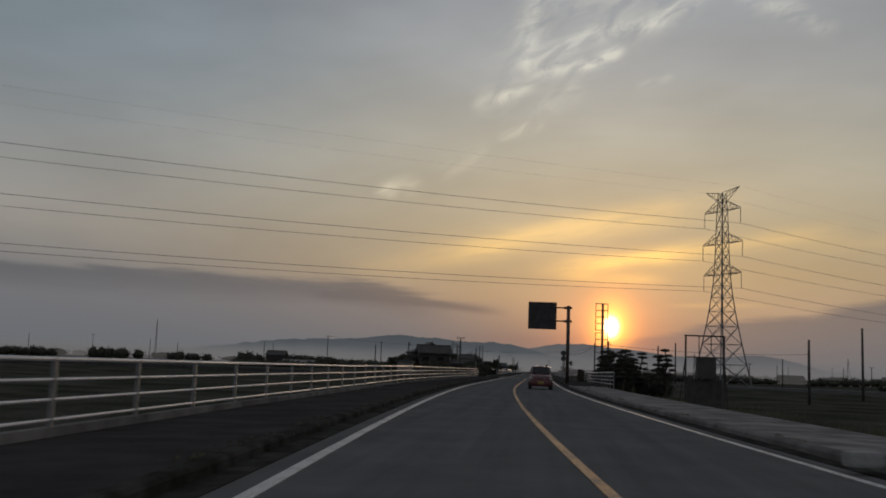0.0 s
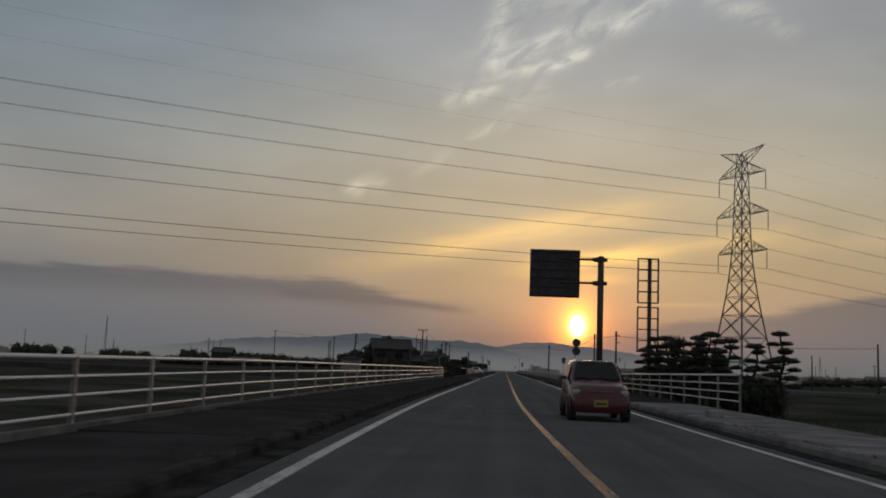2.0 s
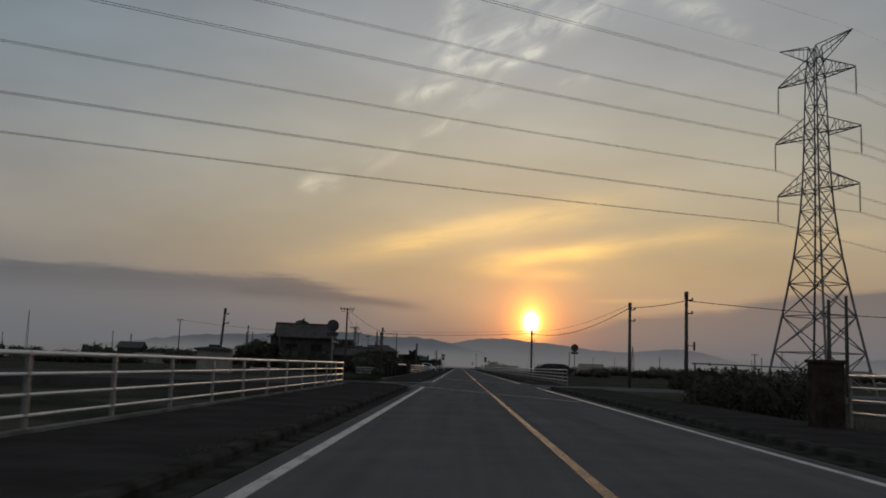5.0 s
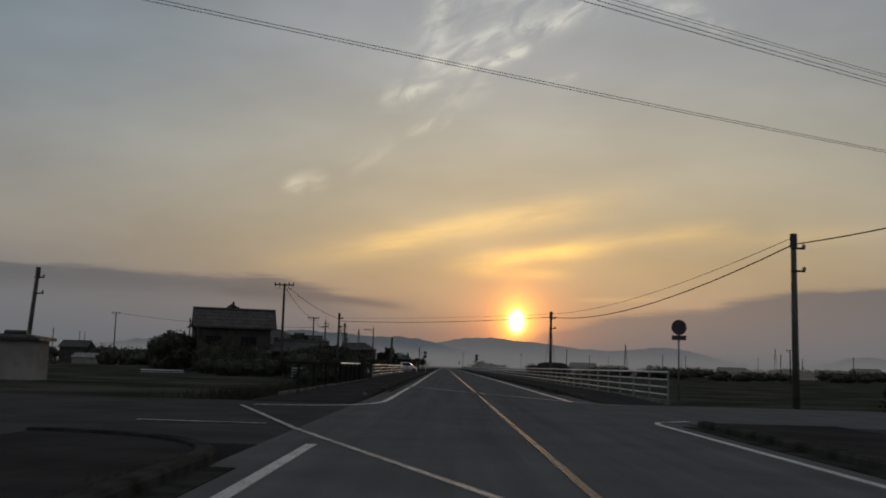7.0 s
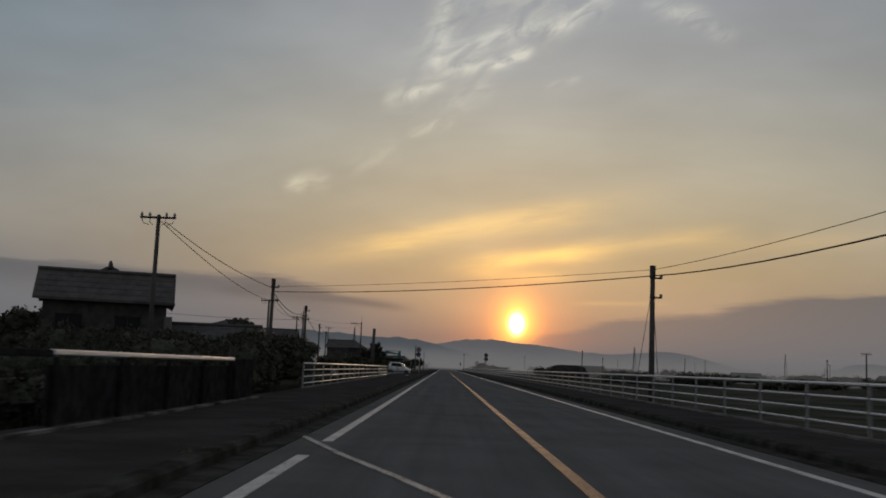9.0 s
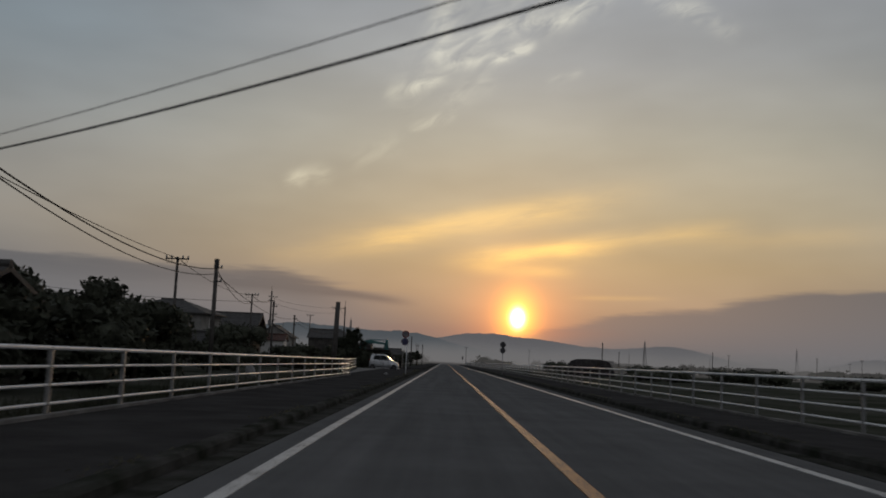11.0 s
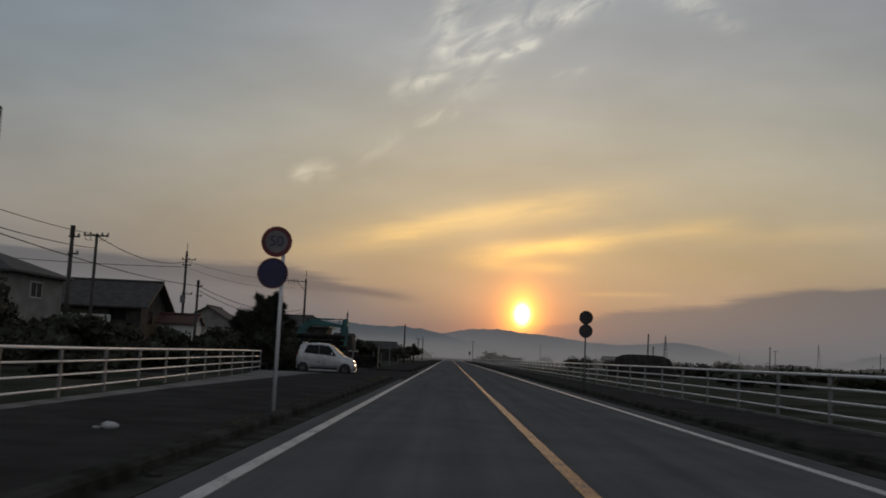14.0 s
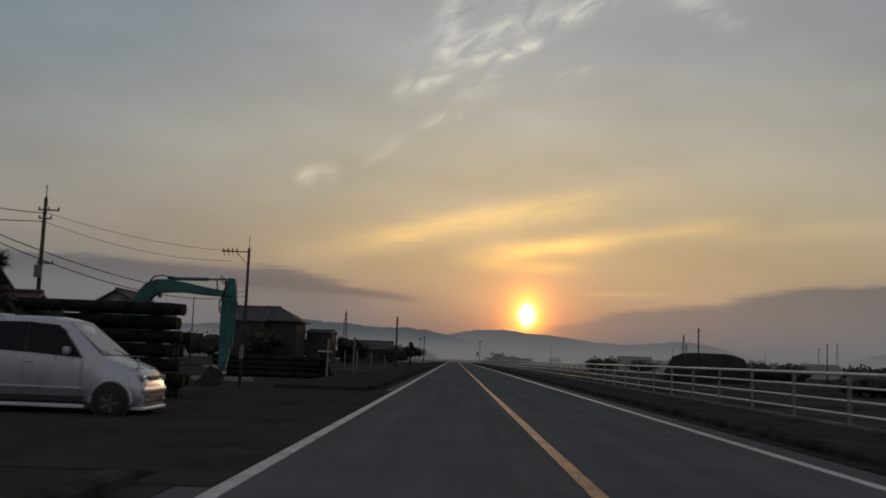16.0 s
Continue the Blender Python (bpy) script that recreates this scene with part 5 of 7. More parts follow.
shrub(-7.9, 195.0, 1.9, 1.5, 5.0, 7, "dark overgrown hedge beside the pavement", LEAF, "hedge", 900, 4)
shrub(-12.5, 203.5, 2.1, 3.6, 8.0, 9, "dark overgrown garden hedge", LEAF, "hedge", 1000, 4, 0.12)
shrub(-19.5, 210.5, 1.4, 8.6, 2.0, 10, "dark garden hedge in front of a house", LEAF, "hedge", 600, 6)
shrub(-16.8, 201.0, 1.2, 6.0, 2.0, 13, "dark low hedge behind a barrier", NEEDLE, "hedge", 700, 5, 0.07)
G = "dark leafy garden tree beside houses"
tree(-30.8, 228.0, 4.2, 4.2, 21, G, low=0.14, blobs=14)
tree(-34.0, 236.5, 3.5, 3.6, 22, G, size=0.2, low=0.14, blobs=14)
shrub(-21.5, 216.0, 2.6, 7.5, 2.4, 46, "dark overgrown shrubs in front of a dark house", LEAF, "shrub", 900, 5, 0.12)
tree(-27.9, 221.0, 3.6, 3.4, 24, G, size=0.2, low=0.14, blobs=14)
shrub(-16.0, 232.0, 1.9, 6.0, 3.0, 61, "dark tangled shrubs under garden trees", LEAF, "shrub", 1100, 4, 0.14)
shrub(-30.0, 300.0, 2.0, 9.0, 3.0, 62, "dark tangled shrubs in front of a plastered house", LEAF, "shrub", 1100, 6, 0.14)
shrub(-21.0, 300.0, 1.2, 8.0, 3.0, 63, "dark tangled shrubs between houses", LEAF, "shrub", 1100, 6, 0.14)
shrub(-22.5, 250.0, 2.0, 7.0, 3.0, 64, "dark tangled shrubs under garden trees", LEAF, "shrub", 1100, 5, 0.14)
tree(-37.0, 306.0, 4.6, 5.5, 65, G, size=0.2, low=0.14, blobs=14)
tree(-27.5, 306.0, 3.8, 5.0, 66, G, size=0.2, low=0.14, blobs=14)
tree(-13.5, 222.0, 3.2, 4.6, 23, G, low=0.14, blobs=14)
tree(-15.8, 230.5, 3.8, 5.0, 25, G, low=0.14, blobs=14)
shrub(-8.6, 182.5, 0.85, 1.5, 15.0, 44, "dark low hedge behind a beam barrier", NEEDLE, "hedge", 1300, 7, 0.06)
tree(-14.2, 238.5, 3.2, 4.0, 26, G, low=0.14, blobs=14)
tree(-12.2, 228.0, 2.6, 3.4, 27, G, low=0.14, blobs=14)
tree(-20.8, 251.5, 5.1, 4.6, 28, "leafy dark garden tree with upright shoots", blobs=12, size=0.2)
tree(-24.0, 254.5, 4.3, 4.6, 29, G, size=0.2, low=0.14, blobs=14)
tree(-18.2, 256.0, 3.7, 3.8, 30, G, low=0.14, blobs=14)
tree(-16.5, 262.0, 2.7, 3.4, 33, G, low=0.14, blobs=14)
tree(-20.0, 287.0, 3.8, 4.0, 34, G, low=0.14, blobs=14)
tree(-22.5, 291.0, 4.2, 4.4, 35, G, low=0.14, blobs=14)
tree(-14.0, 284.0, 2.2, 3.2, 36, G, low=0.14, blobs=14)
tree(-17.5, 296.0, 2.1, 3.6, 37, G, low=0.14, blobs=14)
tree(-16.5, 303.0, 2.2, 3.2, 38, G, low=0.14, blobs=14)
tree(-13.0, 300.0, 2.2, 3.0, 39, G, low=0.14, blobs=14)
wild_pine(-12.2, 307.6, 3.95, 3.3, 41, "bushy dark pine with upturned tufted branches", ((-0.36, 4.1), (-0.3, 3.8), (0.35, 4.0), (0.7, 4.25), (0.78, 3.95), (0.55, 3.7), (1.1, 3.6), (1.0, 3.25), (1.3, 2.95), (1.65, 2.7), (1.4, 2.5)))
wild_pine(-13.2, 308.4, 3.15, 3.6, 42, "low bushy dark pine beside a parked car")
shrub(-12.2, 308.0, 2.3, 4.6, 2.4, 43, "dark leafy shrubs behind a parked car", LEAF, "shrub", 1100, 4, 0.12)
shrub(-10.4, 309.3, 1.75, 2.4, 1.6, 47, "dark leafy shrubs behind a parked car", LEAF, "shrub", 900, 2, 0.12)
shrub(-14.5, 303.5, 1.7, 4.0, 2.0, 48, "dark low garden shrubs behind the fence", LEAF, "shrub", 900, 3, 0.12)
tree(-27.0, 418.0, 4.2, 6.0, 51, "dark tree between roadside houses", size=0.22)
tree(-17.0, 440.0, 3.6, 4.6, 52, "round dark tree by the roadside", size=0.2)
tree(-13.5, 470.0, 2.8, 4.0, 53, "round dark tree by the roadside", size=0.2)
tree(-15.0, 500.0, 3.4, 7.0, 54, "dark tree by the roadside", size=0.25)
tree(-13.0, 540.0, 4.2, 7.0, 55, "dark tree by the roadside", size=0.25)
tree(-19.0, 590.0, 5.0, 9.0, 56, "dark tree by the roadside", size=0.3)
tree(-16.0, 650.0, 5.0, 9.0, 57, "dark tree by the roadside", size=0.3)
tree(-8.8, 452.0, 4.2, 1.4, 58, "slim upright conifer by the roadside", NEEDLE, 7, 120, 0.14)
# low woods and hedgerows far over the fields
rf = random.Random(77)
far = []
for x, y, w, h in ((40, 372, 9, 2.6), (58, 380, 13, 3.0), (74, 372, 9, 2.4), (92, 400, 14, 3.0), (120, 410, 12, 3.2), (60, 470, 16, 3.4), (88, 480, 18, 3.6), (150, 480, 24, 4), (108, 520, 18, 4), (48, 560, 20, 4),
                   (190, 520, 30, 5), (80, 640, 30, 5), (130, 660, 34, 6), (210, 640, 40, 6), (160, 300, 16, 3), (110, 290, 12, 2.6), (90, 240, 8, 2.0), (150, 220, 12, 2.4),
                   (-128, 430, 14, 6.4), (-100, 420, 18, 6), (-108, 424, 9, 6.8), (-88, 400, 14, 3.6), (-150, 410, 20, 5.5), (-180, 400, 24, 6), (-215, 390, 28, 5), (-80, 440, 18, 5), (-64, 420, 14, 4.6), (-52, 400, 12, 4.8),
                   (-70, 340, 12, 4.6), (-58, 320, 10, 3.4), (-48, 290, 9, 2.6), (-66, 270, 12, 2.2), (-85, 300, 18, 2.8), (-46, 345, 9, 5), (-250, 370, 30, 6), (-120, 500, 30, 7), (-60, 520, 26, 7), (-36, 470, 14, 5), (-34, 500, 14, 6)):
    n = max(2, int(w / 4))
    for i in range(n):
        far.append(((x + (i / n - 0.5) * w, y + rf.uniform(-3, 3), ground_z(x, y) + h * 0.42), (w / n * 0.8, 3.0, h * 0.5 * rf.uniform(0.75, 1.2))))
vs, fs = leaf_cloud(far, 110, 0.42, rf)
tagged(link_mesh("far_trees", vs, fs, LEAF), "low dark woods and hedgerows across the fields", "woods", kind="stuff")
far = []
for i in range(90):
    y = rf.uniform(760, 1500)
    x = rf.uniform(-700, 800)
    if abs(x) < 25:
        continue
    far.append(((x, y, 1.5), (rf.uniform(8, 22), 6, rf.uniform(2.5, 6.5))))
vs, fs = leaf_cloud(far, 70, 1.0, rf)
tagged(link_mesh("far_trees", vs, fs, LEAF), "distant tree lines in the haze", "woods", kind="stuff")

# grass and weeds
vs, fs = [], []
rg = random.Random(9)


def blade(x, y, z, h):
    a = rg.uniform(0, math.pi)
    w, lx, ly = 0.012 + 0.01 * rg.random(), rg.uniform(-0.4, 0.4) * h, rg.uniform(-0.4, 0.4) * h
    n = len(vs)
    vs.extend([(x - math.cos(a) * w, y - math.sin(a) * w, z), (x + math.cos(a) * w, y + math.sin(a) * w, z), (x + lx, y + ly, z + h)])
    fs.append((n, n + 1, n + 2))


for _ in range(26000):
    y = rg.uniform(8, 80) if rg.random() < 0.6 else rg.uniform(108, 146)
    l = 6.7 + abs(rg.gauss(0, 3.5))
    x = road(y, l).x
    blade(x, y, ground_z(x, y) - 0.03, rg.uniform(0.15, 0.5))
for _ in range(16000):
    side = rg.choice((-1, 1))
    y = rg.uniform(0, 330)
    if (side < 0 and (138 < y < 160 or y > 300)) or (side > 0 and 144 < y < 161) or noise.noise((y * 0.22, side, 0)) < 0.02:
        continue
    p = road(y, side * rg.gauss(4.12, 0.1))
    blade(p.x, p.y, 0.11, rg.uniform(0.02, 0.06) if y < 286 or side > 0 else rg.uniform(0.05, 0.14))
tagged(link_mesh("grass", vs, fs, GRASS), "dry tangled verge grass and kerbside weeds", "grass", kind="stuff")
vs, fs = [], []
for _ in range(16000):
    y = rg.uniform(155, 258)
    x = -7.1 - abs(rg.gauss(0, 1.2))
    blade(x, y, ground_z(x, y) - 0.02, rg.uniform(0.1, 0.4))
tagged(link_mesh("grass", vs, fs, PLOT_GRASS), "dark tangled grass along house plots", "grass", kind="stuff")

# ---- houses ----


def house(x, y, turn, w, d, eave, top, label, roof="gable", wall=None, tiles=None, over=0.5, openings=(), base=None, name="house"):
    """A house with its ridge along local x; front faces local -y. openings: (side, offset, z, width, height)."""
    z0 = ground_z(x, y) - 0.1 if base is None else base
    ob = thing(name, x, y, z0, label, "house", "roadside houses", turn)
    e, t = eave - z0, top - z0
    wall, tiles = wall or WALL_DARK, tiles or TILE
    bm = bmesh.new()
    if roof == "gable":
        pts = [(-d / 2, 0), (d / 2, 0), (d / 2, e), (0, e + (t - e) * 0.96), (-d / 2, e)]
        rings = [[bm.verts.new((sx * w / 2, a, b)) for a, b in pts] for sx in (-1, 1)]
        for i in range(5):
            bm.faces.new((rings[0][i], rings[0][(i + 1) % 5], rings[1][(i + 1) % 5], rings[1][i]))
        bm.faces.new(rings[0][::-1])
        bm.faces.new(rings[1])
    else:
        block(bm, (0, 0, e / 2), (w, d, e))
    wl = part("wall", bm, wall, ob)
    bm = bmesh.new()
    hw, hd, th = w / 2 + over, d / 2 + over, 0.16
    low = e - over * (t - e) / (d / 2) * 0.55
    inset = 0.0 if roof == "gable" else (min(hd, hw * 0.75) if roof == "hip" else 0.0)
    lowv = [(-hw, -hd, low), (hw, -hd, low), (hw, hd, low), (-hw, hd, low)]
    a0, a1 = (-hw + inset, 0, t), (hw - inset, 0, t)
    for dz in (0.0, -th):
        q = [bm.verts.new(Vector(p) + Vector((0, 0, dz))) for p in (*lowv, a0, a1)]
        order = [(0, 1, 5, 4), (2, 3, 4, 5)] + ([(1, 2, 5), (3, 0, 4)] if roof == "hip" else [])
        for f in order:
            bm.faces.new([q[i] for i in (f if dz == 0 else f[::-1])])
        if dz == 0:
            upper = q
    low_ring = [v for v in bm.verts if v not in upper]
    rim = [(0, 1), (1, 2), (2, 3), (3, 0)] if roof == "hip" else [(0, 1), (2, 3), (1, 5), (5, 2), (3, 4), (4, 0)]
    for i, j in rim:
        bm.faces.new((upper[i], upper[j], low_ring[j], low_ring[i]))
    rf_ob = part("roof", bm, tiles, ob)
    bm = tube(bmesh.new(), [Vector(a0) + Vector((0, 0, 0.05)), Vector(a1) + Vector((0, 0, 0.05))], 0.13, 8)
    part("ridge_cap", bm, tiles, rf_ob)
    # tile courses on the front slope
    n = max(5, int(hd * 2.2))
    for i in range(1, n):
        f = i / n
        xx = hw - inset * f
        p0, p1 = Vector((-xx + 0.05, -hd * (1 - f), low + (t - low) * f + 0.012)), Vector((xx - 0.05, -hd * (1 - f), low + (t - low) * f + 0.012))
        part("tile_course", block(bmesh.new(), (p0 + p1) / 2, (p1.x - p0.x, 0.1, 0.018), 0, 0, Matrix.Rotation(math.atan2(t - low, hd), 4, "X")), tiles, rf_ob)
    for side, off, z, ww, hh in openings:
        turn2 = {"front": 0, "right": 90, "left": -90}[side]
        dist = d / 2 if side == "front" else w / 2
        mm = Matrix.Rotation(radians(turn2), 4, "Z")

        def at(p):
            return mm @ Vector(p)
        bm = bmesh.new()
        for px, pz, sx, sz in ((-ww / 2, 0, 0.06, hh + 0.12), (ww / 2, 0, 0.06, hh + 0.12), (0, hh / 2, ww, 0.06), (0, -hh / 2, ww, 0.08), (0, 0, 0.05, hh)):
            block(bm, at((off + px, -dist - 0.02, z - z0 + pz)), (sx, 0.08, sz) if turn2 == 0 else (0.08, sx, sz))
        win = part("window", bm, TIMBER if wall is WALL_DARK else WALL_WHITE, wl)
        win.name = "window"
        block2 = block(bmesh.new(), at((off, -dist - 0.008, z - z0)), (ww, 0.02, hh) if turn2 == 0 else (0.02, ww, hh))
        pane_ob = part("window_pane", block2, PANE, wl)
        pane_ob["label"] = "dark window pane"
    return ob


h = house(-22.76, 222.3, 17.0, 7.1, 2.5, 4.75, 6.16, "dark two-storey tiled house with an overhanging roof", "gable", over=0.55,
          openings=(("front", -2.0, 3.0, 1.5, 0.9), ("front", 1.4, 3.0, 1.5, 0.9), ("front", 0.0, 0.9, 2.6, 1.6)))
part("soffit", block(bmesh.new(), (0, -1.46, 4.5), (7.7, 0.4, 0.12)), WALL_PLASTER, h, "pale soffit under the eaves")
part("side_porch", block(bmesh.new(), (3.8, 0.3, 3.4), (0.5, 1.0, 0.8), 0, 0.03), WALL_PLASTER, h)
part("veranda_roof", block(bmesh.new(), (0, -1.85, 2.2), (7.4, 1.2, 0.1), 0, 0.02, Matrix.Rotation(radians(14), 4, "X")), TILE, h, "lean-to tiled veranda roof")
h = house(-24.6, 228.3, 107.0, 7.6, 7.4, 4.75, 6.82, "dark rear wing with a tall tiled gable", "gable", over=0.5)
part("gable_finial", tube(bmesh.new(), [(-4.2, 0, 7.0), (-4.22, 0, 7.3)], [0.16, 0.07], 8), TILE, h)
house(-16.4, 225.0, 0, 5.0, 5.0, 2.3, 3.2, "low tiled annexe beside a dark house", "gable")
house(-22.5, 172.9, 0, 2.7, 1.6, 1.98, 2.12, "small flat-roofed hut with pale walls by the junction", "hip", WALL_PLASTER, DARK_STEEL, 0.25, name="hut")
house(-36.6, 321.0, -4, 10.5, 8.0, 5.9, 7.45, "two-storey plastered house with a hipped tile roof", "hip", WALL_PLASTER, TILE, 0.7,
      (("front", -3.2, 4.6, 1.8, 1.1), ("front", 1.0, 4.6, 1.8, 1.1), ("front", -2.5, 1.6, 2.2, 1.6), ("right", 0.0, 4.6, 1.6, 1.1)))
h = house(-27.6, 300.5, 0, 3.2, 3.0, 2.0, 3.1, "small garden shed with an arched dark roof", "gable", WALL_PLASTER, DARK_STEEL, 0.35, name="shed")
house(-35.0, 344.5, 2, 9.6, 8.5, 4.7, 7.05, "dark two-storey gabled house with a white balcony front", "gable", WALL_DARK, TILE, 0.8,
      (("front", 2.6, 3.7, 1.6, 1.0), ("right", -1.0, 3.6, 0.9, 1.1), ("right", 1.6, 1.2, 1.4, 1.2)))
ob = thing("balcony", -35.3, 339.9, 2.75, "white boarded balcony front of a dark house", "balcony")
part("front_board", block(bmesh.new(), (0, 0, 0.45), (5.2, 0.08, 0.85), 2, 0.01), WALL_WHITE, ob)
part("floor_slab", block(bmesh.new(), (0, 0.5, 0.0), (5.2, 1.0, 0.12), 2, 0.01), WALL_PLASTER, ob)
for x in (-2.5, 0.0, 2.5):
    part("pillar", block(bmesh.new(), (x, 0.05, -1.5), (0.12, 0.12, 3.0), 2, 0.01), WALL_PLASTER, ob)
part("lower_screen", block(bmesh.new(), (0.2, 0.25, -0.95), (4.6, 0.06, 1.5), 2, 0.01), WALL_PLASTER, ob, "pale boarded screen")
house(-27.5, 344.5, 0, 3.4, 3.0, 3.3, 4.05, "low building with a pale front and a rusty roof", "gable", WALL_WHITE, RUST_ROOF, 0.3, name="shed")
house(-34.3, 385.0, 90, 7.4, 6.4, 4.6, 6.6, "small gabled house half hidden by garden trees", "gable", WALL_PLASTER, TILE, 0.5, (("left", 0.3, 3.0, 0.8, 0.8),))
house(-27.2, 424.0, 0, 8.2, 8.0, 5.6, 7.4, "dark hip-roofed house behind the yard", "hip", WALL_DARK, TILE, 0.6, (("front", 1.5, 2.4, 1.6, 1.2), ("front", -1.5, 2.4, 1.6, 1.2)))
house(-30.2, 423.0, 0, 5.6, 7.6, 5.4, 7.3, "dark tiled wing joined to a hip-roofed house", "gable", WALL_DARK, TILE, 0.4)
house(-21.1, 431.0, 0, 3.6, 6.0, 4.25, 4.55, "low dark flat-topped building by the roadside", "gable", WALL_DARK, TILE, 0.2)
tree(-18.6, 440.0, 4.0, 3.2, 61, "round dark tree beside low roadside buildings", low=0.14, blobs=14)
house(-17.2, 478.0, 0, 6.6, 6.0, 2.5, 3.1, "low dark roadside building", "gable", WALL_DARK)
house(-20.5, 520.0, 0, 8.0, 6.0, 3.2, 4.6, "low tiled house by the roadside", "gable", WALL_PLASTER)
house(-116.0, 424.0, 0, 8.0, 7.0, 4.0, 5.8, "far dark tiled farmhouse across the fields", "gable")
house(-98.0, 395.0, 0, 14.0, 6.0, 0.9, 1.9, "long low shed with a pale roof", "gable", WALL_PLASTER, WALL_PLASTER, 0.3, name="shed")
for x, y, w in ((230, 900, 22), (330, 950, 26), (160, 1050, 24), (420, 880, 20), (100, 830, 18), (250, 700, 16)):
    house(x, y, 0, w, 10, 4.0, 6.0, "distant farm building in the haze", "gable")


def greenhouse(x, y, w, length, h, label):
    z0 = ground_z(x, y) - 0.1
    ob = thing("greenhouse", x, y, z0, label, "greenhouse")
    bm = bmesh.new()
    n, m2 = 14, 10
    rows = []
    for j in range(m2 + 1):
        f = j / m2 * 2 - 1
        k4 = (1 - abs(f) ** 4.5) ** 0.5
        rows.append([bm.verts.new((f * length / 2, -math.cos(math.pi * i / n) * w / 2 * (0.5 + 0.5 * k4), math.sin(math.pi * i / n) ** 0.7 * h * (0.35 + 0.65 * k4))) for i in range(n + 1)])
    for a, b in zip(rows, rows[1:]):
        for i in range(n):
            bm.faces.new((a[i], a[i + 1], b[i + 1], b[i]))
    bm.faces.new(rows[0])
    bm.faces.new(rows[-1][::-1])
    cover = part("cover", bm, FILM, ob, "dark sheet cover", True)
    for j in range(1, 10):
        f = j / 10 * 2 - 1
        k4 = (1 - abs(f) ** 4.5) ** 0.5
        part("hoop", tube(bmesh.new(), [(f * length / 2, -math.cos(math.pi * i / 12) * (w / 2 * (0.5 + 0.5 * k4) + 0.02), math.sin(math.pi * i / 12) ** 0.7 * h * (0.35 + 0.65 * k4) + 0.01) for i in range(13)], 0.02, 5), DARK_STEEL, ob)


greenhouse(30.4, 409.5, 6.0, 10.6, 3.75, "dark sheeted greenhouse with rounded ends in a field")

# low beam barrier and its kerb before the houses
ob = thing("barrier", -6.8, 175.8, -0.07, "low dark boarded barrier with a pale top rail beside the pavement", "barrier")
for i in range(5):
    part("post", block(bmesh.new(), (0, 0.15 + 2.7 * i, 0.55), (0.07, 0.07, 1.15), 0, 0.01), BLACK_TIMBER, ob)
for i in range(9):
    part("board", block(bmesh.new(), (-0.06, 0.75 + 1.5 * i, 0.6), (0.03, 1.49, 0.82), 0, 0.006), BLACK_TIMBER, ob)
for i in range(4):
    part("post", block(bmesh.new(), (0, -2.0 - 4.1 * i, 0.55), (0.1, 0.1, 1.15), 0, 0.01), BLACK_TIMBER, ob)
part("dark_beam", block(bmesh.new(), (0, -9.0, 1.17), (0.09, 17.9, 0.1), 0, 0.02), BLACK_TIMBER, ob, "dark top rail")
part("top_beam", block(bmesh.new(), (0, 5.6, 1.19), (0.08, 11.2, 0.08), 0, 0.02), RAIL, ob, "pale top rail")
part("end_panel", block(bmesh.new(), (0, 12.45, 0.6), (0.12, 2.3, 1.2), 0, 0.02), BLACK_TIMBER, ob, "dark end panel")
va, fa = sweep([(-6.75, 157.5), (-6.62, 163.0), (-6.55, 170.0), (-6.5, 178.0), (-6.55, 189.5)], [(-0.08, 0.14), (0.06, 0.14), (0.06, -0.3), (-0.08, -0.3)])
tagged(link_mesh("kerb", va, fa, BED_EDGE), "grey concrete edging in front of a garden", "kerb", kind="structure")
# dark gate pillar at the end of the set-back fence
ob = thing("gate_pillar", 6.38, 111.0, -0.1, "dark square gate pillar at the end of a white fence", "pillar")
part("shaft", block(bmesh.new(), (0, 0, 0.78), (0.62, 0.5, 1.56), 0, 0.02), TIMBER, ob)
part("coping", block(bmesh.new(), (0, 0, 1.58), (0.7, 0.58, 0.07), 0, 0.015), TIMBER, ob)
ob = thing("garden_rail", 6.6, 123.2, -0.4, "thin dark rail running along the top of a clipped hedge", "rail")
for i in range(4):
    part("post", bar((1.95 * i, 2.1 * i, 0), (1.95 * i, 2.1 * i, 1.9), 0.03, 8), DARK_STEEL, ob)
part("rail", bar((-0.1, 0, 1.88), (5.95, 6.3, 1.9), 0.025, 8), GALV, ob)

# ---- vehicles ----


def slab(pts, off):
    """A thin plate over a polygon, off thick along its normal."""
    bm = bmesh.new()
    pts = [Vector(p) for p in pts]
    nrm = (pts[1] - pts[0]).cross(pts[2] - pts[0]).normalized() * off
    a, b = [bm.verts.new(p) for p in pts], [bm.verts.new(p + nrm) for p in pts]
    bm.faces.new(a[::-1])
    bm.faces.new(b)
    for i in range(len(pts)):
        j = (i + 1) % len(pts)
        bm.faces.new((a[i], a[j], b[j], b[i]))
    return bm


